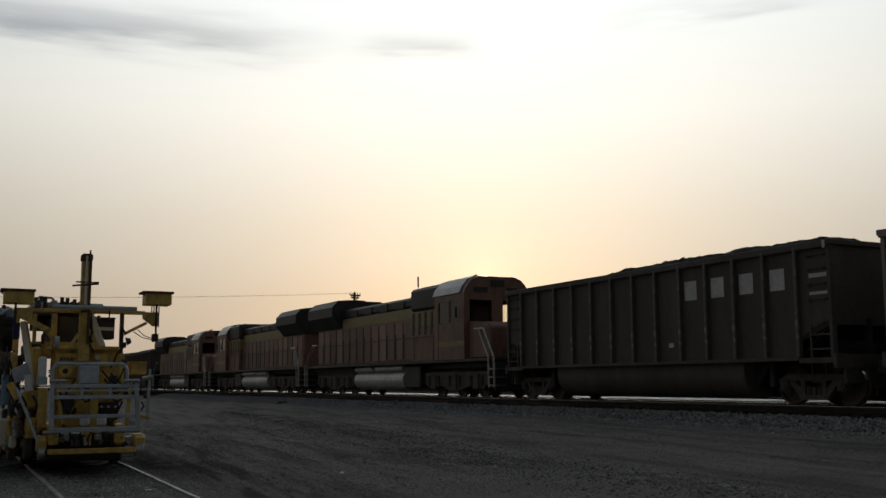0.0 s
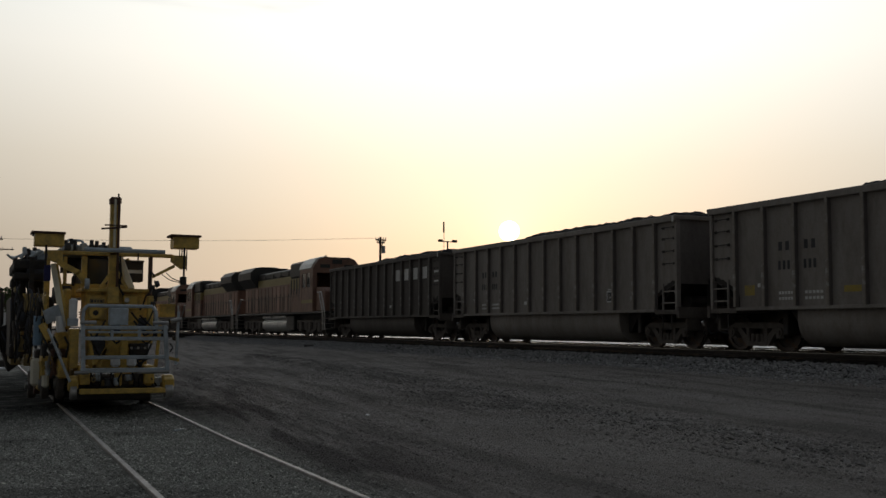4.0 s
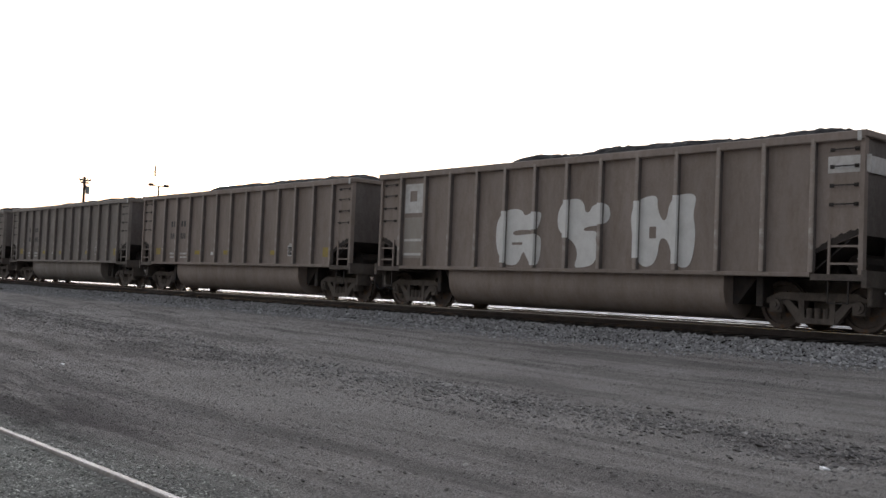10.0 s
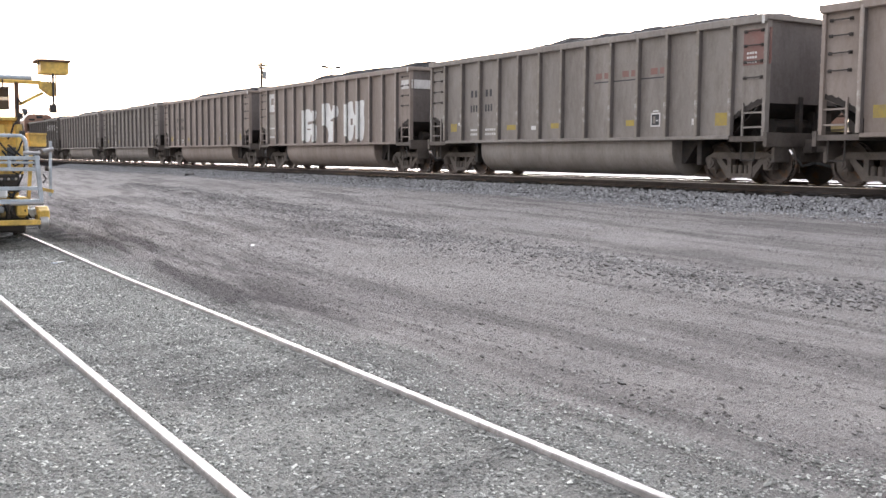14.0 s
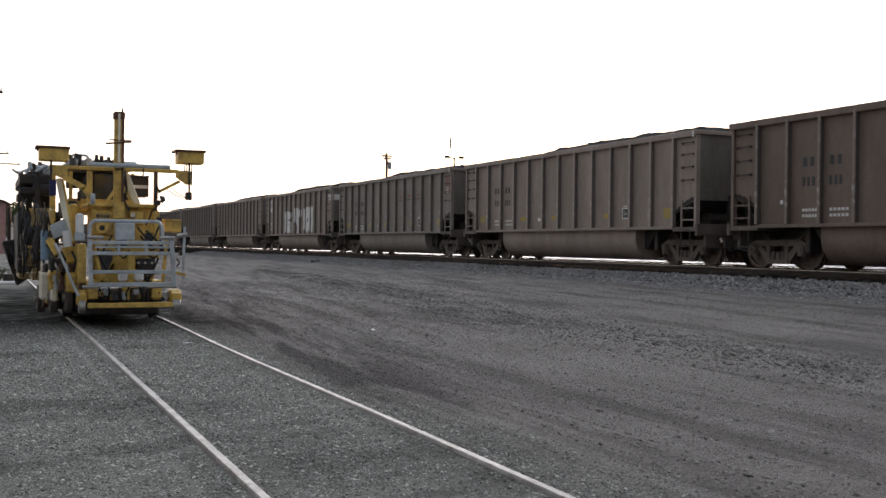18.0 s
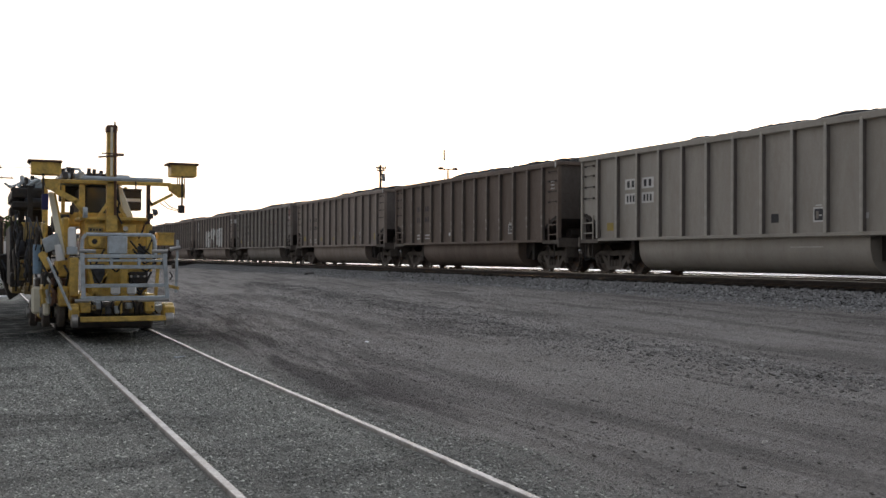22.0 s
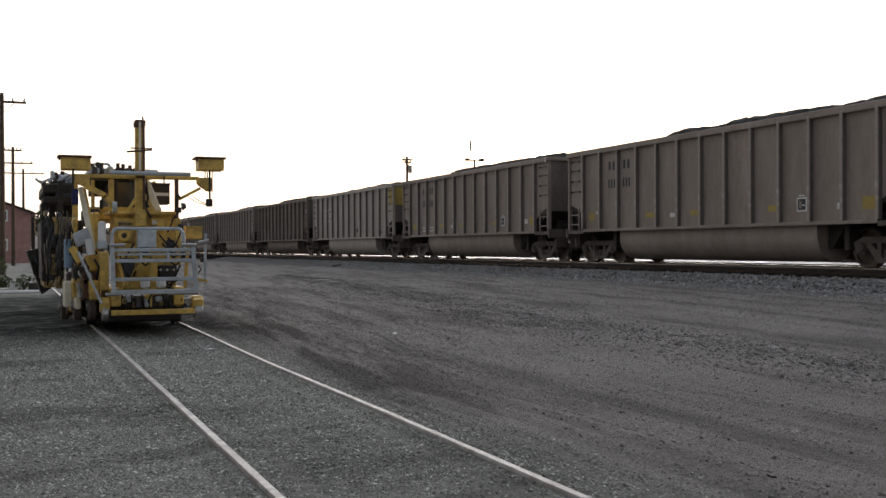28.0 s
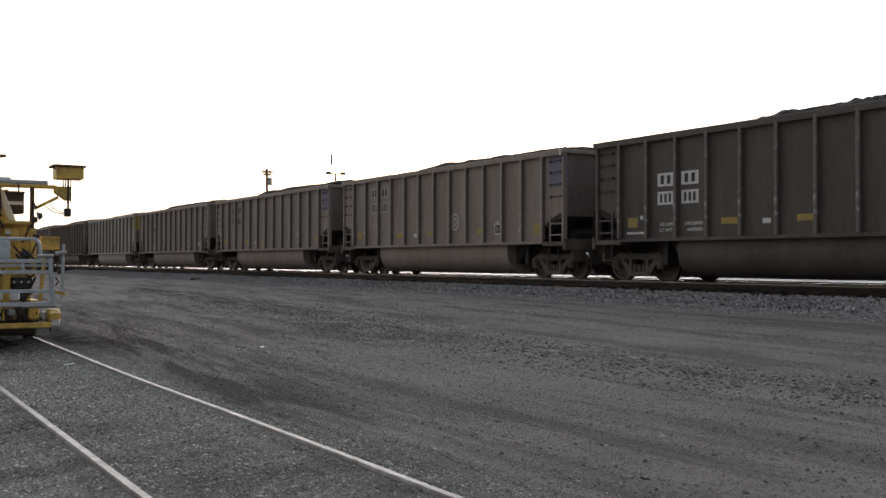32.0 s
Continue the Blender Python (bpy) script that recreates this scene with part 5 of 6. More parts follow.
    for s in (-1, 1):
        bm = B()
        pipe(bm, [(s * 1.42, -9.9, 2.5), (s * 1.42, 5.5, 2.5)], 0.02, 5)
        for k in range(9):
            pipe(bm, [(s * 1.42, -9.9 + k * 1.92, 1.48), (s * 1.42, -9.9 + k * 1.92, 2.5)], 0.018, 5)
        part("handrail", bm, TRUCKM, e, "walkway handrail")
        for end in (-1, 1):
            bm = B()
            for z in (0.45, 0.75, 1.05):
                box(bm, s * 1.25 - 0.3, s * 1.25 + 0.3, end * 10.45 - 0.18, end * 10.45 + 0.18, z, z + 0.04)
            for yy in (10.25, 10.65):
                pipe(bm, [(s * 1.5, end * yy, 0.4), (s * 1.52, end * yy, 1.5), (s * 1.42, end * (yy - 0.95), 2.6), (s * 1.42, end * (yy - 1.3), 2.6)], 0.035, 6)
            part("steps", bm, STEEL, e, "end steps with handrails")
    for end in (-1, 1):
        part("coupler", bevelled(box(B(), -0.16, 0.16, end * 10.9 - 0.3, end * 10.9 + 0.3, 0.72, 0.98), 0.03), TRUCKM, e)
        part("pilot", bevelled(box(B(), -1.4, 1.4, end * 10.5 - 0.08, end * 10.5 + 0.08, 0.25, 1.2), 0.03), ENG_BLACK, e, "black pilot plate")
    return e


for k, f in enumerate((-1, 1, -1)):
    y = FRONT + 0.6 + ENG_L * (k + 0.5)
    TRAIN.append((engine(y, f), y))


# an orange engine and an orange work car stand on the far yard track
parked = engine(6.4, 1, 28.4)
tagged(parked, "parked orange diesel locomotive on the far yard track", "locomotive", "parked stock")
work_car = thing("work_car", "small orange work car parked on the far yard track", "rail work car", "parked stock", pose(28.4, 24.4, TRAIN_Z))
part("body", bevelled(box(B(), -1.35, 1.35, -2.5, 2.5, 1.0, 3.3), 0.06), ORANGE, work_car, "orange cabin")
part("stripe", box(B(), -1.36, 1.36, -2.51, 2.51, 1.5, 1.72), ENG_YELLOW, work_car, "yellow stripe")
part("roof", bevelled(box(B(), -1.45, 1.45, -2.6, 2.6, 3.3, 3.42), 0.03), ENG_BLACK, work_car)
for yy in (-1.6, 0.2):
    part("window", box(B(), -1.37, -1.345, yy, yy + 1.1, 2.2, 2.95), GLASS, work_car)
part("underframe", bevelled(box(B(), -1.1, 1.1, -2.7, 2.7, 0.7, 1.0), 0.03), ENG_BLACK, work_car)
for yy in (-1.5, 1.5):
    part("wheelset", wheel_mesh(), WHEEL, work_car, at=pose(0, yy, 0.483))


# ---- the track machine ----
MX, MY, MZ = 2.117, 17.0, RAIL_Z


def tm(cx, cy, Y=17.0):
    """From drawing units of the machine's front view to its own metres, on the plane Y ahead."""
    X, Z = 0.206 + 0.00449 * cx, 4.10 - 0.00462 * cy
    k = Y / 17.0
    return X * k - MX, 1.42 + (Z - 1.42) * k - MZ


def tbox(x0, y0, x1, y1, Y, depth, bev=0.012):
    """A box whose front face spans two corners of the front view on plane Y, and which reaches back by depth."""
    a, zt = tm(x0, y0, Y)
    b, zb = tm(x1, y1, Y)
    bm = box(B(), a, b, Y - MY, Y - MY + depth, zb, zt)
    return bevelled(bm, bev) if bev else bm


def tp(cx, cy, Y):
    x, z = tm(cx, cy, Y)
    return (x, Y - MY, z)


def track_machine():
    m = thing("track_machine", "yellow track maintenance machine with grey gate and tall mast, parked", "track machine", at=pose(MX, MY, MZ))
    # low front beam and its two rounded guards
    part("front_beam", tbox(300, 798, 600, 816, 16.75, 0.12), YELLOW, m, "scuffed yellow front beam")
    for a, b in ((269, 301), (601, 641)):
        x0, z1 = tm(a, 755, 16.6)
        x1, z0 = tm(b, 812, 16.6)
        bm = B()
        prism(bm, [(-0.16, z0 + 0.05), (-0.18, z0 + 0.2), (-0.12, z1 - 0.05), (-0.05, z1), (0.1, z1), (0.16, z1 - 0.06), (0.18, z0 + 0.1), (0.14, z0)], "x", x0, x1)
        part("wheel_guard", bevelled(bm, 0.02), YELLOW, m, "rounded yellow wheel guard")
        part("guide_roller", bevelled(tube(B(), (x0 + 0.02, -0.1, z0 + 0.0), (x1 - 0.02, -0.1, z0 + 0.0), 0.12, seg=16), 0.012), STEEL, m, "scuffed steel guide roller")
    # wheels and axles under it
    for yy in (1.95, 4.4, 7.6):
        bm = B()
        tube(bm, (-0.85, yy, 0.26), (0.85, yy, 0.26), 0.05)
        for s in (-1, 1):
            tube(bm, (s * 0.70, yy, 0.26), (s * 0.82, yy, 0.26), 0.26, seg=20)
            tube(bm, (s * 0.66, yy, 0.26), (s * 0.70, yy, 0.26), 0.29, seg=20)
            tube(bm, (s * 0.82, yy, 0.26), (s * 0.90, yy, 0.26), 0.12, seg=12)
        part("axle", bm, BLACKP, m, "axle with two flanged rail wheels")
    for s in (-1, 1):
        part("main_beam", bevelled(box(B(), s * 0.5 - 0.08, s * 0.5 + 0.08, -0.1, 8.2, 0.42, 0.72), 0.015), YELLOW, m, "yellow main beam")
        part("drive_motor", tube(B(), (s * 0.55, 1.95, 0.42), (s * 0.95, 1.95, 0.42), 0.14, seg=14), GREYP, m)
    part("axle_box", tbox(340, 750, 560, 790, 17.1, 0.4, 0.03), TRUCKM, m, "grimy axle housing")
    for k in range(6):
        part("axle_fitting", tbox(348 + k * 36, 744 + 7 * (k % 2), 372 + k * 36, 772 + 9 * (k % 3), 16.98, 0.2, 0.02), (GREYP, TRUCKM, YELLOW)[k % 3], m)
    # grey gate of tubes
    Y = 16.55
    gate = part("gate", tbox(300, 726, 612, 742, Y, 0.07, 0.01), GREYP, m, "grey tubular front gate")
    for y in (578, 616, 682):
        part("gate_rail", tbox(305, y, 603, y + 13, Y, 0.05, 0.008), GREYP, gate)
    part("gate_shelf", tbox(325, 596, 585, 604, Y + 0.02, 0.2, 0.006), GREYP, gate)
    for x0, x1 in ((300, 318), (588, 606)):
        a0, a1 = tp(x0 + 4, 575, Y), tp(x0 + (16 if x0 > 400 else 10), 735, Y)
        part("gate_post", bar(B(), a0, a1, 0.06, 0.06), GREYP, gate)
    for x in (400, 497):
        part("gate_bracket", tbox(x, 592, x + 10, 625, Y + 0.01, 0.08, 0.006), GREYP, gate)
    for x0, x1 in ((295, 350), (548, 604)):
        part("gate_hinge", tube(B(), tp(x0, 567, Y), tp(x1, 567, Y), 0.03), STEEL, gate, "bright hinge pin")
    for x0, x1 in ((300, 330), (520, 610)):
        part("gate_foot", tube(B(), tp(x0 - 20, 741, Y), tp(x1, 741, Y), 0.028), STEEL, gate)
    bm = B()
    pipe(bm, [tp(302, 578, 16.8), tp(304, 525, 16.8), tp(316, 508, 16.8), tp(545, 508, 16.8), tp(558, 525, 16.8), tp(560, 578, 16.8)], 0.028, 8)
    part("guard_rail", bm, GREYP, m, "bent grey tube guard rail")
    part("control_box", tbox(394, 514, 460, 576, 16.7, 0.18), GREYP, m, "flat grey control box")
    # yellow centre body
    body = part("body", tbox(320, 560, 530, 742, 17.5, 1.0), YELLOW, m, "yellow steel body")
    part("upper_body", tbox(312, 452, 528, 562, 17.6, 0.9), YELLOW, m, "yellow upper housing")
    part("top_plate", tbox(296, 446, 530, 458, 17.45, 1.1), YELLOW, m)
    part("housing_panel", tbox(318, 470, 385, 560, 17.53, 0.06, 0.02), YELLOW, m, "raised yellow cover panel")
    part("nameplate", tbox(324, 484, 374, 500, 17.515, 0.012, 0), OLD_YELLOW, m, "dull yellow plate with unreadable lettering")
    for k, (a, b) in enumerate(((329, 336), (340, 346), (350, 356), (360, 368))):
        part("plate_mark", tbox(a, 488, b, 496, 17.508, 0.006, 0), MARK_D, m)
    bm = B()
    tube(bm, tp(346, 531, 17.53), tp(346, 531, 17.40), 0.10, seg=20)
    part("round_cover", bm, YELLOW, m, "round yellow cover")
    part("cover_hole", tube(B(), tp(346, 533, 17.40), tp(346, 533, 17.385), 0.045, seg=14), BLACKP, m)
    part("right_panel", tbox(440, 470, 490, 520, 17.52, 0.05), YELLOW, m)
    part("fill_cap", tube(B(), tp(453, 492, 17.5), tp(453, 486, 17.2), 0.04, seg=10), STEEL, m)
    for a, b in (((345, 725), (400, 640)), ((470, 640), (470, 735)), ((330, 640), (350, 735)), ((575, 560), (560, 735)), ((385, 655), (360, 720))):
        part("brace", bar(B(), tp(*a, 17.2), tp(*b, 17.2), 0.07, 0.05), YELLOW, m)
    part("post", tbox(436, 620, 462, 742, 17.05, 0.12), YELLOW, m)
    part("side_post", tbox(528, 470, 548, 640, 17.3, 0.12), YELLOW, m)
    part("valve_block", tbox(470, 650, 530, 700, 17.2, 0.25), BLACKP, m, "black valve block")
    for a, b in (((465, 645), (540, 690)), ((480, 560), (560, 590)), ((470, 700), (545, 640)), ((380, 560), (300, 610)), ((500, 540), (590, 560))):
        mid = tp((a[0] + b[0]) / 2, max(a[1], b[1]) + 22, 17.0)
        part("hose", pipe(B(), [tp(*a, 17.15), mid, tp(*b, 17.1)], 0.016, 6), RUBBER, m, "black hydraulic hose")
    for x in (405, 462):
        bm = tbox(x, 688, x + 32, 722, 16.8, 0.14, 0.03)
        part("jug", bm, WHITEP, m, "white plastic jug")
    # mast
    part("mast", tbox(387, 140, 420, 446, 17.5, 0.16, 0.01), YELLOW, m, "tall yellow box mast")
    part("mast_foot", tbox(384, 440, 425, 500, 17.4, 0.3), YELLOW, m)
    part("mast_slide", tbox(399, 128, 407, 300, 17.44, 0.05, 0.006), CREAM, m, "pale slide bar on the mast")
    part("mast_pipe", tube(B(), tp(416, 130, 17.44), tp(416, 440, 17.44), 0.022), RUST, m)
    part("mast_cap", tbox(385, 120, 424, 146, 17.46, 0.24, 0.02), RUST, m, "rusty mast head")
    part("mast_tip", tube(B(), tp(413, 122, 17.5), tp(413, 108, 17.5), 0.015), BLACKP, m)
    part("mast_crossbar", tube(B(), tp(356, 236, 17.42), tp(446, 226, 17.42), 0.016), RUST, m)
    part("mast_crossbar", tube(B(), tp(368, 222, 17.45), tp(446, 222, 17.45), 0.012), RUST, m)
    for a, b in (((398, 385), (358, 446)), ((415, 385), (452, 446))):
        part("mast_brace", bar(B(), tp(*a, 17.5), tp(*b, 17.5), 0.06, 0.05), YELLOW, m)
    # the portal of cross beams
    part("grey_beam", tube(B(), tp(300, 311, 17.35), tp(584, 311, 17.35), 0.036, seg=10), GREYP, m, "long grey cross tube")
    part("cross_beam", tbox(166, 318, 616, 331, 17.5, 0.1), YELLOW, m, "yellow cross beam")
    part("portal_post", tbox(293, 334, 312, 450, 17.55, 0.1), YELLOW, m)
    part("portal_post", tbox(527, 325, 541, 480, 17.5, 0.08), RUST, m, "rusty portal post")
    part("portal_rod", tube(B(), tp(488, 318, 17.4), tp(488, 350, 17.4), 0.012), BLACKP, m)
    for (a, b) in (((215, 360), (285, 395)), ((280, 392), (316, 440))):
        part("portal_arm", bar(B(), tp(*a, 17.45), tp(*b, 17.45), 0.07, 0.09), YELLOW, m)
    part("arm_joint", tube(B(), tp(305, 432, 17.4), tp(320, 432, 17.4), 0.09, seg=14), GREYP, m)
    for (a, b, c, d), bx in (((122, 253, 236, 259), 0), ((604, 244, 718, 250), 1)):
        part("work_box", tbox(a + 11, d - 2, c - (4 if not bx else 8), d + 44, 17.4, 0.35), YELLOW, m, "yellow box on the cross beam")
        part("box_lid", tbox(a, b, c, d + 2, 17.36, 0.43, 0.006), RUST, m, "rust-stained box lid")
        part("lid_hook", tube(B(), tp(a + 3, d, 17.4), tp(a + 5, d + 14, 17.4), 0.012), BLACKP, m)
    for x0, x1 in ((178, 228), (606, 664)):
        xa, xb = (x0, x1) if x0 < 400 else (x0, x1)
        pts = [tm(x0, 322, 17.5), tm(x1, 322, 17.5), tm(x1, 370, 17.5), tm(x1 - 20, 372, 17.5), tm(x0, 345, 17.5)] if x0 > 400 else [tm(x0, 322, 17.5), tm(x1, 322, 17.5), tm(x1, 372, 17.5), tm(x0, 350, 17.5)]
        part("gusset", bevelled(prism(B(), pts, "y", 0.45, 0.55), 0.01), YELLOW, m, "yellow gusset plate")
    part("strut", bar(B(), tp(541, 402, 17.5), tp(620, 360, 17.5), 0.05, 0.05), YELLOW, m)
    for x, y0, y1 in ((655, 284, 400), (172, 280, 400)):
        part("hanger", tube(B(), tp(x, y0, 17.42), tp(x, y1, 17.42), 0.018), BLACKP, m)
    part("hanging_lamp", tbox(644, 398, 666, 427, 17.36, 0.12), BLACKP, m, "black hanging work lamp")
    part("hanging_cover", tbox(168, 370, 190, 425, 17.36, 0.12), CLOTH, m, "dark blue canvas cover")
    for x in (638, 646, 664):
        part("hanger_rod", tube(B(), tp(x, 300, 17.45), tp(x, 375 if x > 650 else 325, 17.45), 0.01), BLACKP, m)
    part("lamp_cable", pipe(B(), [tp(590, 385, 17.45), tp(612, 405, 17.45), tp(640, 415, 17.45)], 0.008, 5), RUBBER, m)
    part("lamp_cable", pipe(B(), [tp(575, 392, 17.45), tp(605, 412, 17.45), tp(642, 420, 17.45)], 0.008, 5), RUBBER, m)
    # the pale slanting arms
    for pts in ([(188, 366), (206, 364), (248, 582), (228, 585)], [(422, 335), (436, 340), (478, 446), (446, 446)], [(512, 520), (524, 518), (530, 575), (518, 578)]):
        q = [tm(x, y, 17.7) for x, y in pts]
        part("slanting_arm", bevelled(prism(B(), q, "y", 0.62, 0.74), 0.01), CREAM, m, "pale slanting arm")
    part("arm_edge", bar(B(), tp(209, 366, 17.65), tp(252, 580, 17.65), 0.05, 0.04), YELLOW, m)
    # right-hand arm, lamp and yellow tool box
    part("right_arm", bar(B(), tp(640, 525, 16.9), tp(634, 715, 16.9), 0.04, 0.04), GREYP, m, "grey upright arm")
    part("arm_pivot", tube(B(), tp(612, 560, 16.85), tp(650, 552, 16.85), 0.035), STEEL, m)
    part("arm_link", bar(B(), tp(600, 690, 16.9), tp(645, 700, 16.9), 0.05, 0.05), YELLOW, m)
    part("arm_spring", pipe(B(), [tp(612, 640, 16.8), tp(622, 655, 16.8), tp(612, 670, 16.8)], 0.012, 5), BLACKP, m)
    part("tool_box", tbox(570, 503, 627, 545, 17.5, 0.3), YELLOW, m, "small yellow tool box")
    part("tool_box_lid", tbox(568, 498, 629, 506, 17.48, 0.34, 0.005), YELLOW, m)
    for x, y in ((540, 440), (545, 500), (588, 565), (628, 620)):
        part("fitting", tube(B(), tp(x - 8, y, 17.3), tp(x + 10, y, 17.3), 0.045, seg=10), BLACKP, m)
    # left flank: engine pipes, jugs, drum, diagonal grey arm
    part("left_box", tbox(262, 590, 292, 725, 17.2, 0.5), YELLOW, m)
    part("grey_case", bevelled(prism(B(), [tm(170, 528, 17.6), tm(218, 504, 17.6), tm(234, 552, 17.6), tm(184, 574, 17.6)], "y", 0.55, 0.8), 0.01), GREYP, m, "tilted grey case")
    part("white_jug", bevelled(tbox(257, 483, 284, 556, 17.3, 0.15, 0), 0.03), WHITEP, m, "white plastic jug")
    part("jug_holder", tbox(254, 552, 288, 580, 17.28, 0.2), GREYP, m)
    part("white_lamp", tube(B(), tp(222, 545, 17.45), tp(232, 600, 17.45), 0.055, 0.07, 12), WHITEP, m, "white lamp head")
    part("diagonal_arm", bar(B(), tp(188, 590, 17.2), tp(267, 772, 16.8), 0.028, 0.03), GREYP, m, "grey diagonal arm")
    part("arm_yoke", bar(B(), tp(166, 575, 17.3), tp(196, 625, 17.2), 0.07, 0.09), YELLOW, m)
    part("blue_drum", bevelled(tube(B(), tp(156, 646, 18.2), tp(156, 546, 18.2), 0.082, seg=18), 0.012), BLUEP, m, "faded blue plastic drum")
    for a, b, c, d, Y, mt in ((170, 640, 215, 700, 17.8, BLACKP), (200, 660, 255, 720, 17.6, RUST), (215, 600, 262, 660, 17.7, YELLOW), (225, 690, 262, 760, 17.3, YELLOW), (150, 660, 175, 720, 18.4, BLACKP)):
        part("engine_block", tbox(a, b, c, d, Y, 0.5, 0.03), mt, m)
    for k in range(7):
        x, y = 172 + k * 12, 618 + (k % 3) * 34
        part("pipe", pipe(B(), [tp(x, y, 17.5), tp(x + 14, y + 26, 17.3), tp(x + 6, y + 70, 17.4)], 0.02, 6), (RUBBER, STEEL, RUST)[k % 3], m)
    for a, b, c, d, Y, mt in ((150, 480, 205, 560, 18.9, BLACKP), (205, 440, 262, 500, 18.6, BLACKP), (118, 500, 160, 545, 20.0, GREASE), (158, 560, 200, 640, 18.8, BLACKP), (236, 450, 262, 590, 18.0, YELLOW),
                              (120, 400, 170, 470, 21.5, BLACKP), (172, 470, 188, 640, 18.0, YELLOW)):
        part("side_gear", tbox(a, b, c, d, Y, 0.7, 0.03), mt, m)
    for k in range(9):
        x, y = 150 + k * 12, 450 + (k * 37) % 60
        part("side_pipe", pipe(B(), [tp(x, y, 18.3), tp(x + 10, y + 50, 18.0), tp(x - 3, y + 115, 18.1)], 0.012, 6), (BLACKP, GREASE, OLD_YELLOW, RUBBER)[k % 4], m)
    # second axle group and side steps seen along the flank
    part("flank_step", tbox(170, 684, 262, 712, 17.6, 0.6), YELLOW, m, "yellow side step")
    part("flank_box", tbox(112, 690, 150, 716, 19.5, 1.4), OLD_YELLOW, m)
    part("flank_wheel", tube(B(), tp(148, 760, 19.0), tp(176, 760, 19.0), 0.26, seg=18), RUST, m, "rusty rail wheel")
    part("bright_plate", tbox(136, 690, 172, 784, 18.3, 0.15, 0.04), CREAM, m, "pale worn wheel guard")
    part("bright_plate", tbox(174, 730, 198, 790, 17.7, 0.12, 0.03), CREAM, m)
    part("flank_frame", tbox(158, 716, 205, 800, 18.3, 0.4, 0.03), YELLOW, m, "yellow side frame over the wheels")
    part("flank_housing", tbox(203, 722, 262, 786, 17.95, 0.6, 0.04), BLACKP, m, "dark wheel housing")
    for cx, Y in ((232, 17.75), (182, 18.15), (140, 19.6)):
        part("flank_wheel", bevelled(tube(B(), tp(cx - 12, 778, Y), tp(cx + 14, 778, Y), 0.25, seg=20), 0.02), TRUCKM, m, "grimy rail wheel")
        part("wheel_hub", tube(B(), tp(cx - 20, 778, Y), tp(cx - 12, 778, Y), 0.09, seg=10), STEEL, m)
    for k in range(5):
        part("flank_bracket", bar(B(), tp(168 + k * 20, 700, 17.6 - 0.05 * k), tp(176 + k * 20, 748, 17.55 - 0.05 * k), 0.05, 0.05), (YELLOW, GREYP, RUST)[k % 3], m)
    # cab and engine house behind
    cabin = part("cabin", tbox(300, 338, 440, 470, 19.2, 2.2, 0.03), BLACKP, m, "dark cab behind the mast")
    part("cab_panel", tbox(226, 432, 470, 480, 19.1, 2.3, 0.03), YELLOW, m, "yellow lower cab panel")
    for x in (232, 296, 386, 446):
        part("cab_post", tbox(x, 338, x + 12, 440, 19.12, 0.1), YELLOW, m)
    part("cabin_window", tbox(316, 345, 384, 432, 19.17, 0.03, 0), GLASS, cabin, "dark cab window")
    part("cabin_window", tbox(392, 345, 440, 432, 19.17, 0.03, 0), GLASS, cabin, "dark cab window")
    part("seat", bevelled(tbox(261, 406, 273, 440, 19.05, 0.1, 0), 0.02), BLACKP, m)
    part("dark_hood", tbox(228, 338, 300, 392, 20.6, 0.6), BLACKP, m)
    part("engine_house", tbox(222, 296, 470, 322, 19.0, 3.0, 0.04), GREYP, m, "low grey engine house roof")
    for x, h in ((236, 282), (255, 276), (268, 280), (324, 278), (342, 280), (366, 284)):
        part("exhaust_pipe", tube(B(), tp(x, 298, 19.4), tp(x, h, 19.4), 0.035, seg=8), BLACKP, m)
    part("roof_pipe", pipe(B(), [tp(240, 296, 19.6), tp(245, 280, 19.6), tp(290, 282, 19.6), tp(300, 296, 19.6)], 0.025, 6), GREYP, m)
    # louvred lamp boxes left and right of the cab
    for x0, x1, Y in ((440, 508, 18.4),):
        part("lamp_box", tbox(x0, 350, x1, 378, Y, 0.4), BLACKP, m, "black louvred lamp box")
        part("lamp_box", tbox(x0 + 12, 390, x1, 420, Y, 0.4), BLACKP, m, "black louvred lamp box")
        part("lamp_visor", tbox(x0 - 6, 344, x1 + 2, 350, Y - 0.05, 0.5, 0), BLACKP, m)
        part("lamp_back", tbox(x0 + 8, 378, x1 - 4, 392, Y + 0.02, 0.03, 0), WHITEP, m, "pale reflector between the louvres")
        part("lamp_frame", tbox(x1 - 8, 350, x1, 420, Y + 0.1, 0.3), BLACKP, m)
    part("lamp_bracket", bar(B(), tp(440, 346, 18.5), tp(400, 338, 18.6), 0.05, 0.05), GREYP, m)
    # rear frame, dark and full of gear, standing out along the flank
    for x, Y in ((72, 21.6), (100, 21.0), (128, 20.4), (178, 18.6)):
        part("rear_post", bar(B(), tp(x, 345, Y), tp(x, 690, Y), 0.09, 0.09), BLACKP if x < 150 else YELLOW, m)
    part("rear_roof", tbox(69, 352, 172, 389, 20.6, 3.0, 0.03), BLACKP, m, "dark rear canopy")
    part("rear_canopy_rail", tbox(69, 398, 172, 424, 20.55, 0.5, 0.03), BLACKP, m)
    part("rear_canopy_side", tbox(112, 386, 172, 400, 20.58, 0.5, 0.01), GREASE, m)
    part("rear_gear", tbox(62, 420, 128, 445, 21.8, 1.0), BLACKP, m)
    part("rear_house", tbox(64, 478, 130, 690, 21.4, 3.2, 0.03), BLACKP, m, "sooty rear engine house")
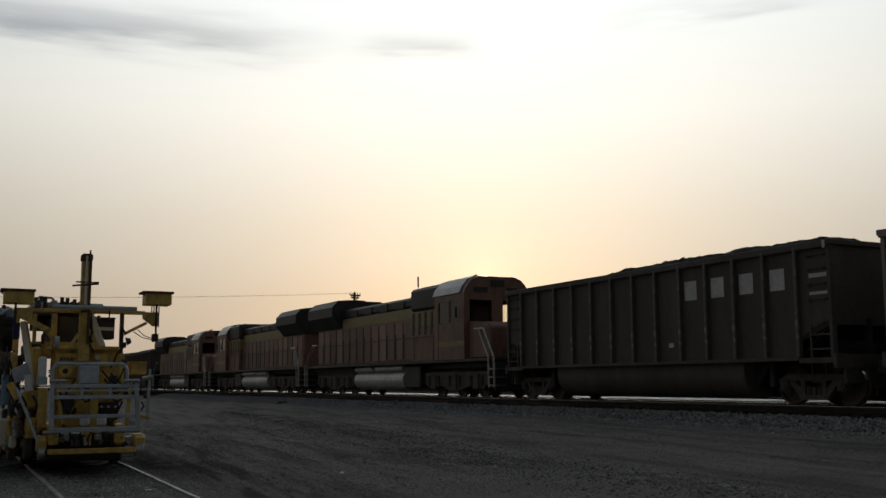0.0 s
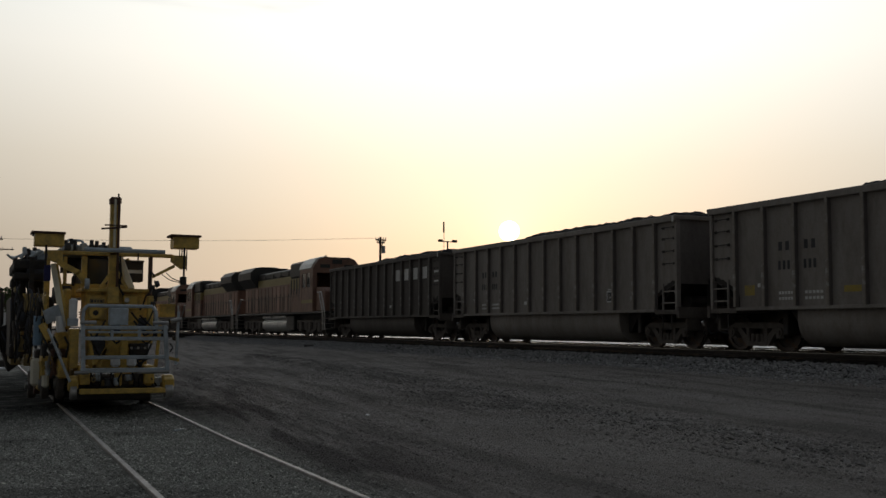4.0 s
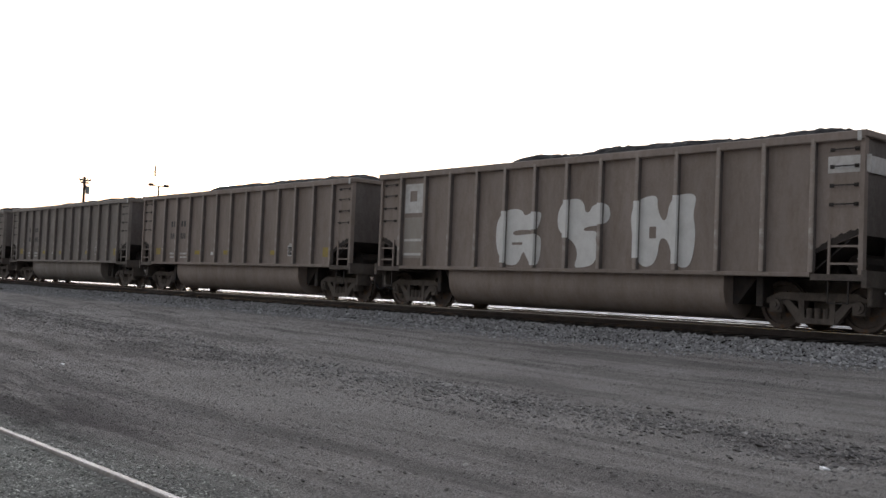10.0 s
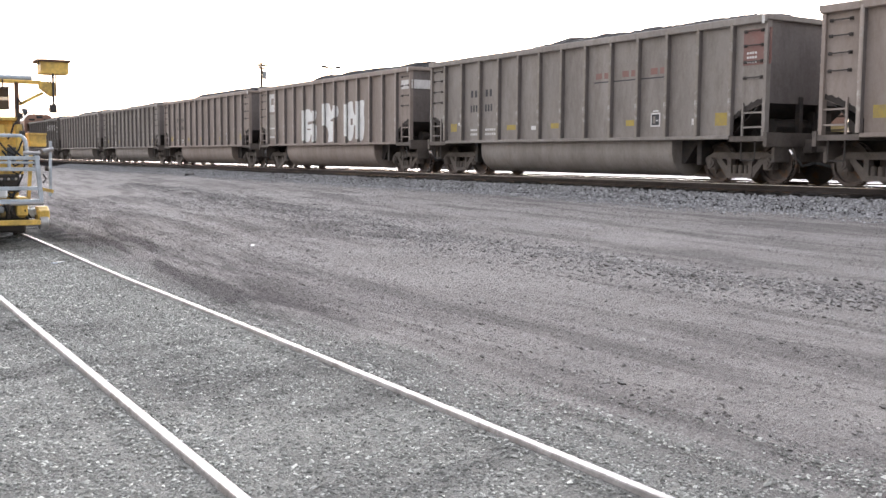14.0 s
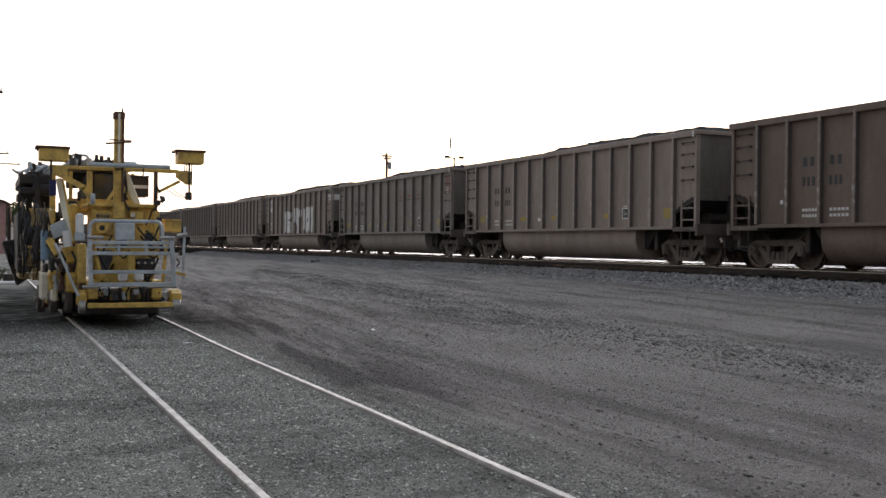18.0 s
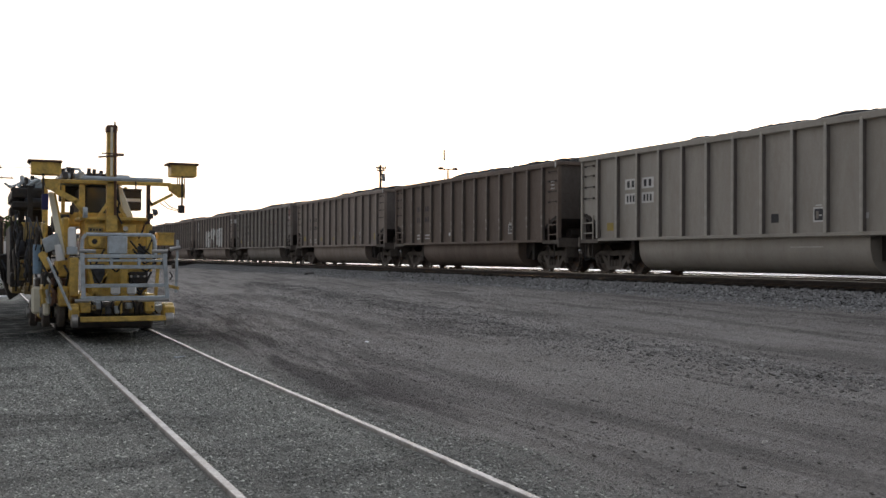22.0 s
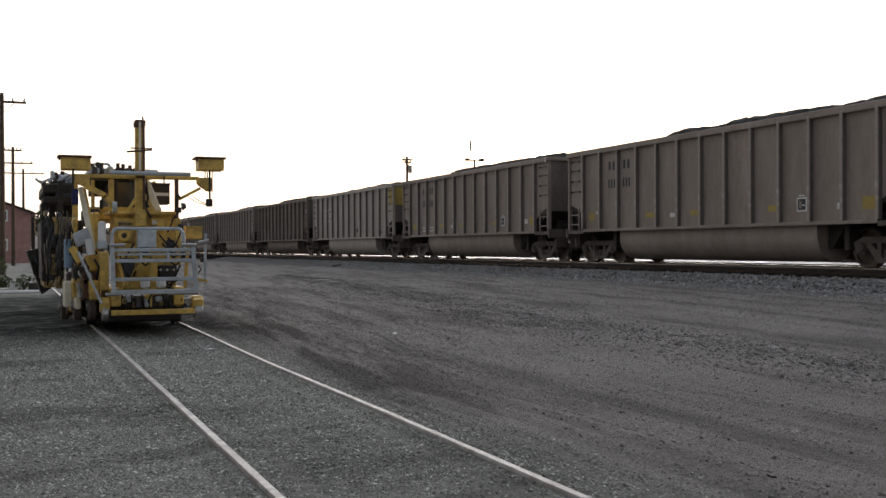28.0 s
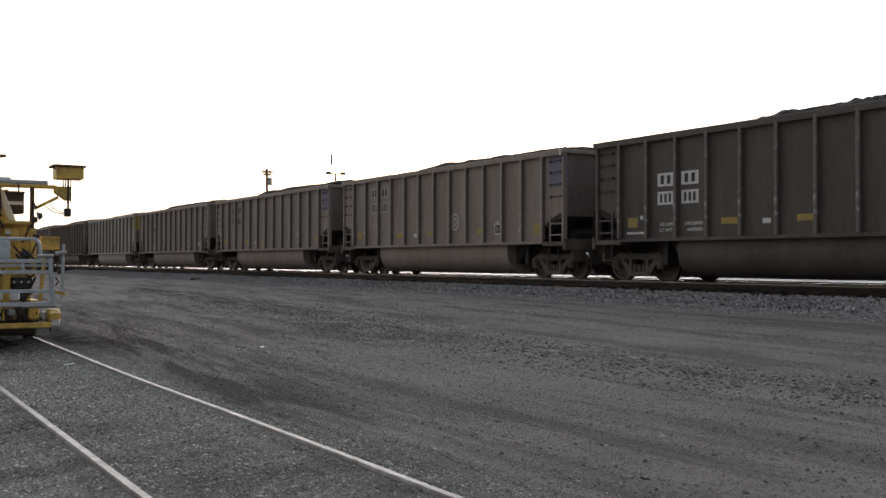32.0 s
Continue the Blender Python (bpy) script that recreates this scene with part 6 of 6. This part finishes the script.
    part("rear_house", tbox(111, 469, 176, 533, 20.2, 2.0, 0.03), OLD_YELLOW, m)
    part("rear_guard", bevelled(prism(B(), [tm(100, 470, 20.0), tm(165, 470, 20.0), tm(160, 530, 20.0), tm(128, 520, 20.0)], "y", 3.0, 3.15), 0.01), YELLOW, m, "yellow guard plate")
    part("rear_step", bevelled(prism(B(), [tm(14, 585, 24.0), tm(60, 575, 24.0), tm(110, 700, 24.0), tm(62, 735, 24.0)], "y", 6.8, 8.6), 0.02), BLACKP, m, "dark rear frame end")
    part("rear_frame", tbox(70, 640, 140, 712, 21.6, 2.5), OLD_YELLOW, m)
    for k in range(8):
        x = 70 + k * 9
        part("rear_hose", pipe(B(), [tp(x, 430, 21.2), tp(x + 8, 500 + 11 * (k % 3), 21.0), tp(x - 4, 620, 21.1)], 0.012, 6), (RUBBER, GREASE, BLACKP, RUBBER)[k % 4], m)
    part("rear_mast", tube(B(), tp(36, 470, 24.5), tp(36, 610, 24.5), 0.04, seg=8), BLACKP, m)
    part("rear_canopy_edge", pipe(B(), [tp(45, 338, 21.2), tp(62, 352, 21.2), tp(110, 330, 21.6), tp(150, 326, 21.0)], 0.025, 6), GREYP, m)
    for k in range(6):
        part("roof_clutter", tbox(95 + k * 11, 310 + 5 * (k % 3), 108 + k * 11, 340, 21.4 + 0.2 * k, 0.2), (GREYP, BLACKP)[k % 2], m)
    # added black block for the shade underneath, and gear slung low between the rails
    part("underside_fill", bevelled(box(B(), -0.62, 0.62, 0.35, 7.9, 0.13, 0.46), 0.03), BLACKP, m, "added black block between the beams for the shade underneath")
    part("cross_member", tbox(312, 772, 590, 792, 17.25, 0.15, 0.015), GREASE, m, "greasy cross member over the axle")
    rng = random.Random(21)
    for k in range(16):      # fittings packed between the gate's foot and the front beam
        x = 318 + k * 17 + rng.uniform(-4, 4)
        y = rng.uniform(746, 768)
        part("axle_fitting", tbox(x, y, x + rng.uniform(9, 24), y + rng.uniform(14, 30), 16.9 + rng.uniform(0, 0.3), 0.15, 0.012), (GREASE, GREYP, OLD_YELLOW, TRUCKM)[rng.randrange(4)], m)
    for k in range(7):
        x = 335 + k * 36
        part("hose", pipe(B(), [tp(x, 740, 17.0), tp(x + rng.uniform(-14, 14), 765, 16.9), tp(x + rng.uniform(-22, 22), 790, 17.0)], 0.014, 6), RUBBER, m, "black hydraulic hose")
    # pumps, valves and hoses that crowd the flank behind the arm
    for k in range(34):
        x, y = rng.uniform(66, 158), rng.uniform(440, 690)
        Y = 20.8 - (x - 66) * 0.022 + rng.uniform(-0.2, 0.2)
        w, h = rng.uniform(8, 26), rng.uniform(10, 44)
        part("flank_fitting", tbox(x, y, x + w, y + h, Y, rng.uniform(0.15, 0.5), 0.02), (BLACKP, GREASE, BLACKP, OLD_YELLOW, GREASE, BLACKP)[rng.randrange(6)], m)
    for k in range(22):
        x, y = rng.uniform(62, 165), rng.uniform(430, 600)
        Y = 20.3 - (x - 62) * 0.022
        sw = rng.uniform(-16, 16)
        part("flank_hose", pipe(B(), [tp(x, y, Y), tp(x + sw * 0.6, y + 30, Y - 0.1), tp(x + sw, y + 65, Y - 0.12), tp(x + sw * 0.4, y + 105, Y)], rng.uniform(0.008, 0.017), 6),
             (RUBBER, BLACKP, RUBBER, GREASE, GREASE)[rng.randrange(5)], m)
    for k in range(10):
        x, y = 20 + k * 9, 592 + k * 5 + rng.uniform(-14, 14)
        part("rear_hose", pipe(B(), [tp(x, y, 23.7), tp(x + 12, y + 30, 23.6), tp(x + 20, y + 75, 23.7)], 0.022, 6), (RUBBER, BLACKP, GREASE)[k % 3], m)
    # pipes, valves and brackets along the roof and the canopy
    for k in range(11):
        x = 232 + k * 15 + rng.uniform(-4, 4)
        part("roof_fitting", tbox(x, 302 - rng.uniform(2, 14), x + rng.uniform(7, 22), 316, 18.2 + rng.uniform(0, 0.5), 0.25, 0.015), (GREYP, GREASE, BLACKP)[rng.randrange(3)], m)
    for k in range(9):
        x = 104 + k * 8
        part("roof_clutter", tbox(x, 326 + rng.uniform(-9, 12), x + rng.uniform(6, 14), 352, 20.8 + rng.uniform(0, 0.5), 0.2, 0.01), (GREYP, BLACKP, GREASE)[rng.randrange(3)], m)
    for a, b in (((68, 352), (58, 346)), ((88, 350), (104, 330)), ((120, 345), (158, 322)), ((150, 340), (170, 326))):
        part("roof_pipe", tube(B(), tp(*a, 20.7), tp(*b, 20.7), 0.03, seg=8), GREYP, m)
    # hoses looping across the yellow body, behind the gate
    for a, c, b in (((470, 530), (520, 575), (548, 520)), ((330, 600), (350, 660), (380, 690)), ((500, 610), (530, 640), (556, 600)), ((545, 440), (520, 470), (500, 520)), ((395, 600), (420, 640), (440, 610))):
        part("hose", pipe(B(), [tp(*a, 17.2), tp((a[0] + c[0]) / 2, (a[1] + c[1]) / 2 + 8, 17.12), tp(*c, 17.1), tp((b[0] + c[0]) / 2, (b[1] + c[1]) / 2 + 8, 17.12), tp(*b, 17.2)], 0.014, 6), RUBBER, m, "black hydraulic hose")
    part("flank_plate", tbox(80, 614, 114, 668, 20.05, 0.05, 0.01), OLD_YELLOW, m, "grimy yellow flank plate")
    part("flank_plate", tbox(112, 470, 168, 528, 19.35, 0.05, 0.01), OLD_YELLOW, m, "grimy yellow flank plate")
    part("flank_plate", tbox(118, 560, 134, 640, 19.3, 0.08, 0.01), GREASE, m)
    part("flank_tank", bevelled(tube(B(), tp(82, 560, 20.2), tp(112, 560, 20.2), 0.16, seg=14), 0.02), GREASE, m, "greasy blue-grey tank")
    part("engine_gap", tbox(468, 640, 534, 682, 17.08, 0.2, 0.02), BLACKP, m, "black valve bank")
    for k in range(5):
        part("valve", tube(B(), tp(474 + k * 12, 656, 17.06), tp(474 + k * 12, 656, 16.98), 0.022, seg=8), (STEEL, GREASE)[k % 2], m)
    # flat dark panels on the body front; a recess's shade is in their colour
    for x0, y0, x1, y1 in ((400, 560, 434, 604), (336, 612, 382, 680), (496, 548, 526, 600)):
        part("recess_panel", tbox(x0, y0, x1, y1, 17.44, 0.05, 0.01), GREASE, m, "dark panel on the yellow body in place of a shaded recess")
    part("mast_hose", pipe(B(), [tp(424, 330, 17.4), tp(430, 390, 17.35), tp(424, 440, 17.4), tp(440, 470, 17.4)], 0.016, 6), RUBBER, m)
    part("swan_hose", pipe(B(), [tp(548, 400, 17.4), tp(535, 380, 17.35), tp(532, 420, 17.35), tp(545, 450, 17.4)], 0.014, 6), RUBBER, m)
    part("side_mirror", tube(B(), tp(552, 428, 17.3), tp(566, 424, 17.3), 0.07, 0.04, 12), GREASE, m, "round dark mirror on the post")
    return m


track_machine()


# ---- poles, building, far things ----
def utility_pole(x, y, h, arms, label, transformer=False):
    p = thing("utility_pole", label, "utility pole", "poles along the yard", pose(x, y, 0))
    part("pole", tube(B(), (0, 0, -0.3), (0, 0, h), 0.17, 0.11, 10), POLE, p)
    for z, w in arms:
        part("crossarm", bevelled(box(B(), -w, w, -0.16, -0.05, z - 0.06, z + 0.06), 0.01), POLE, p)
        for k in (-0.92, -0.45, 0.45, 0.92):
            part("insulator", tube(B(), (k * w, -0.1, z + 0.06), (k * w, -0.1, z + 0.26), 0.05, 0.035, 8), GREYP, p)
        for s in (-1, 1):
            part("arm_brace", bar(B(), (s * w * 0.5, -0.13, z - 0.05), (0, -0.14, z - 0.7), 0.03, 0.03), POLE, p)
    if transformer:
        part("transformer", tube(B(), (0.32, 0, h - 1.55), (0.32, 0, h - 0.85), 0.18, seg=12), GREYP, p, "grey transformer can")
    return p


def at_az(az, dist):
    return dist * math.sin(radians(az)), dist * math.cos(radians(az))


for az, dist, h, arms, tr in ((21.47, 95, 10.1, ((9.8, 0.55), (9.55, 0.4)), True), (-0.34, 60, 10.05, ((9.55, 1.25),), False), (0.17, 94, 10.3, ((8.9, 1.6), (10.0, 0.7)), False),
                              (0.66, 122, 10.5, ((10.0, 2.2),), False)):
    x, y = at_az(az, dist)
    utility_pole(x, y, h, arms, "weathered wooden utility pole with crossarms", tr)


def wire(p0, p1, sag, name="power_line"):
    bm = B()
    rings = []
    for k in range(13):
        t = k / 12
        p = Vector(p0).lerp(Vector(p1), t)
        p.z -= sag * 4 * t * (1 - t)
        rings.append([bm.verts.new((p.x + 0.007 * math.cos(a), p.y + 0.003 * math.sin(a), p.z + 0.007 * math.sin(a))) for a in (0.0, 1.57, 3.14, 4.71)])
    for a, b in zip(rings, rings[1:]):
        for i in range(4):
            bm.faces.new((a[i], a[(i + 1) % 4], b[(i + 1) % 4], b[i]))
    bm.faces.new(rings[0])
    bm.faces.new(rings[-1][::-1])
    tagged(new(name, mesh_from(name, bm, RUBBER)), "thin sagging power line between the poles", "power line")


x, y = at_az(21.47, 95)
for dx, dz in ((-0.45, 10.0), (0.45, 10.0)):
    wire((x + dx, y, dz), (-30 + dx, 118, 11.2), 0.9)
ends = [at_az(-0.34, 60), at_az(0.17, 94), at_az(0.66, 122)]
for (a, b), (c, d), z0, z1 in zip(ends, ends[1:], (9.75, 9.1), (9.1, 10.2)):
    for o in (-1.1, 1.1):
        wire((a + o, b, z0), (c + o, d, z1), 0.5)


def yard_lamp(x, y, h):
    p = thing("yard_lamp", "dark yard lamp mast with two lamp heads", "lamp post", at=pose(x, y, 0))
    part("mast", tube(B(), (0, 0, 0), (0, 0, h), 0.14, 0.08, 10), POLE, p)
    part("arm", tube(B(), (-0.75, 0, h - 0.05), (0.75, 0, h - 0.05), 0.05, seg=8), POLE, p)
    for s in (-1, 1):
        part("lamp_head", bevelled(box(B(), s * 0.75 - 0.22, s * 0.75 + 0.22, -0.15, 0.15, h - 0.1, h + 0.14), 0.03), BLACKP, p)


x, y = at_az(25.35, 95)
yard_lamp(x, y, 9.75)
x, y = at_az(25.14, 120)
flagp = thing("signal_mast", "thin dark mast with a small rolled flag", "mast", at=pose(x, y, 0))
part("mast", tube(B(), (0, 0, 0), (0, 0, 14.2), 0.06, 0.03, 8), POLE, flagp)
part("flag", bevelled(box(B(), -0.14, 0.06, -0.05, 0.05, 13.0, 14.3), 0.03), BLACKP, flagp, "dark rolled flag")


def brick_building():
    b = thing("brick_building", "dull red brick building with a sloping roof and white windows", "building", at=pose(0, 112, 0))
    bm = B()
    prism(bm, [(-16, -0.3), (2.0, -0.3), (2.0, 5.2), (-7, 8.6), (-16, 5.2)], "y", 0, 22)
    part("wall", bm, BRICK, b, "dull red brick wall")
    bm = B()
    prism(bm, [(2.4, 5.0), (2.4, 5.25), (-7, 8.9), (-16.4, 5.25), (-16.4, 5.0), (-7, 8.62)], "y", -0.4, 22.4)
    part("roof", bm, BLACKP, b, "dark sheet roof")
    for x, z in ((-0.8, 4.9), (-0.8, 1.9), (-2.8, 3.9), (-2.8, 1.2), (-6.2, 3.9), (-9.5, 3.9)):
        w = part("window", box(B(), x - 0.62, x + 0.62, -0.04, 0.05, z - 0.6, z + 0.6), WHITEP, b, "white window frame")
        part("pane", box(B(), x - 0.46, x - 0.04, -0.06, -0.045, z - 0.44, z + 0.44), GLASS, w)
        part("pane", box(B(), x + 0.04, x + 0.46, -0.06, -0.045, z - 0.44, z + 0.44), GLASS, w)


brick_building()


def far_house(x, y, w, h, wallm, label):
    b = thing("far_house", label, "house", "houses beyond the yard", pose(x, y, 0))
    part("wall", box(B(), -w, w, 0, 9, -0.3, h), wallm, b)
    part("roof", prism(B(), [(-w - 0.4, h), (w + 0.4, h), (0, h + w * 0.7)], "y", -0.4, 9.4), BLACKP, b, "dark pitched roof")
    for k in (-0.5, 0.4):
        part("window", box(B(), w * k - 0.5, w * k + 0.5, -0.05, 0.02, h * 0.4, h * 0.4 + 1.2), GLASS, b)


far_house(4.0, 190, 3.5, 4.6, WHITEP, "pale far-off house with a dark roof")

LEAF = stone_mat("dull_green_leaves", ((0.045, 0.07, 0.025), (0.09, 0.125, 0.05), (0.065, 0.09, 0.035), (0.12, 0.15, 0.06)), 0.7)


def leaf_cloud(rng, n, rx, ry, rz, size):
    pts = []
    while len(pts) < n:
        p = rng.uniform(-1, 1, 3)
        if 0.25 < np.linalg.norm(p) < 1 and noise.noise(Vector(p * 2.3)) > -0.12:
            pts.append(p)
    pts = np.array(pts) * (rx, ry, rz)
    v, f = [], []
    for p in pts:
        a, b = rng.normal(0, 1, 3), rng.normal(0, 1, 3)
        a = a / np.linalg.norm(a) * size * rng.uniform(0.6, 1.4)
        b = b / np.linalg.norm(b) * size * 0.6
        i = len(v)
        v += [p - a, p + b, p + a, p - b]
        f.append((i, i + 1, i + 2, i + 3))
    return [tuple(q) for q in v], f


def plant(name, x, y, z0, n, r, size, label, category, trunk=0.0, seed=1):
    rng = np.random.default_rng(seed)
    t = thing(name, label, category, at=pose(x, y, z0))
    v, f = leaf_cloud(rng, n, r[0], r[1], r[2], size)
    me = bpy.data.meshes.new("crown")
    me.from_pydata([(a, b, c + trunk + r[2] * 0.9) for a, b, c in v], [], f)
    me.materials.append(LEAF)
    part("crown", me, LEAF, t, "uneven green leaves")
    bm = B()
    tube(bm, (0, 0, -0.2), (0, 0, trunk + r[2] * 0.6), max(0.05, r[0] * 0.08), max(0.02, r[0] * 0.03), 8)
    for k in range(6):
        a = k * math.tau / 6 + 0.3
        tube(bm, (0, 0, trunk + r[2] * 0.15 * (k % 3)), (r[0] * 0.6 * math.cos(a), r[1] * 0.6 * math.sin(a), trunk + r[2] * (0.7 + 0.12 * k)), max(0.02, r[0] * 0.03), 0.012, 6)
    part("trunk", bm, POLE, t, "thin branching trunk")


plant("roadside_bush", -1.3, 46, 0, 2600, (1.2, 1.1, 0.8), 0.06, "dusty green bush beside the yard road", "bush", 0.0, 3)
plant("far_tree", 1.6, 175, 0, 1600, (3.4, 3.0, 3.2), 0.35, "dark far-off tree beside the houses", "tree", 2.0, 4)
plant("far_tree", 6.2, 215, 0, 1600, (4.2, 3.5, 3.6), 0.4, "dark far-off tree beyond the yard", "tree", 2.2, 5)
for k, x in enumerate((-30, -22, 40, 62, 95, 130, 175)):
    plant("far_tree", x, 330 + 17 * (k % 3), 0, 900, (6 + k % 3, 5, 4.5), 0.6, "hazy far-off tree on the horizon", "tree", 1.5, 6 + k)

# sleepers of the raised track, where the bank lies open to the yard
tie_mesh = mesh_from("tie", bevelled(box(B(), -1.3, 1.3, -0.115, 0.115, 0.50, 0.705), 0.012), TIE)
for k in range(150):
    part("tie", tie_mesh, TIE, train_track, at=pose(TRAIN_X, 4 + k * 0.52, 0, 0, 0, random.uniform(-1, 1)))

# small litter on the ground
bm = B()
bar(bm, (2.55, 14.2, -0.01), (2.83, 14.3, -0.01), 0.05, 0.025)
tagged(new("stick", mesh_from("stick", bm, GREYP)), "short grey wooden stick lying between the rails", "stick")


def litter(name, x, y, size, material, label):
    bm = B()
    prism(bm, [(-size, -size * 0.5), (size * 0.8, -size * 0.6), (size, size * 0.4), (-size * 0.6, size * 0.6)], "z", -0.01, size * 0.35)
    ob = new(name, mesh_from(name, bevelled(bm, size * 0.06), material))
    ob.matrix_basis = pose(x, y, ground_z(x, y) + 0.004, 4, -5, random.uniform(0, 90))
    tagged(ob, label, "litter", "litter on the yard")


litter("paper_scrap", 8.07, 4.16, 0.05, WHITEP, "crumpled white paper scrap on the grit")
litter("dark_scrap", 4.2, 4.65, 0.03, BLACKP, "flat dark scrap lying on the grit")
litter("dark_scrap", 16.0, 50.9, 0.28, BLACKP, "dark lump of scrap beside the ballast")
litter("paper_scrap", 5.9, 15.5, 0.05, WHITEP, "small white scrap on the dirt")
rubble = random.Random(4)
CONCRETE = mat("pale_broken_concrete", (0.48, 0.47, 0.45), 0.9, 0, 0.25, 6, 0.4, 30, dirt=(0.2, 0.18, 0.16), dirt_amt=0.5)
for k in range(14):
    litter("concrete_lump", rubble.uniform(-1.2, 0.9), rubble.uniform(36.5, 50), rubble.uniform(0.08, 0.24), CONCRETE, "pale lump of broken concrete on the dirt")
for k in range(5):
    plant("weed", rubble.uniform(-1.3, 0.5), rubble.uniform(36, 47), 0, 260, (0.35, 0.3, rubble.uniform(0.2, 0.4)), 0.05, "low dusty weed among the rubble", "weed", 0.0, 40 + k)
bm = bevelled(tube(B(), (-1.6, 34.45, 0.06), (1.0, 34.6, 0.06), 0.06, seg=8), 0.01)
tagged(new("pipe_length", mesh_from("pipe_length", bm, WHITEP)), "length of pale pipe lying on the dark ground", "pipe")
bm = box(B(), 0.6, 0.95, 36.0, 36.4, -0.02, 0.3)
tagged(new("equipment_box", mesh_from("equipment_box", bevelled(bm, 0.03), BLACKP)), "small dark box on the ground near the machine", "box")

# ---- all that moves ----
def motions():
    times = [0, 2, 4, 6, 8, 10, 12, 14, 16, 18, 20, 22, 24, 26, 28, 30, 32]
    run = lambda t: 5.5932 * t + 0.0029086 * t * t
    for ob, y in TRAIN:
        turn = math.degrees(ob.matrix_basis.to_euler().z)
        walk(ob, [(t, pose(TRAIN_X, y + run(t), TRAIN_Z, 0, 0, turn)) for t in times])
    steps = [k / 10 for k in range(321)]
    for w, a, z, r in WHEELS:
        walk(w, [(t, pose(0, a, z, -math.degrees(run(t) / r))) for t in steps])


motions()
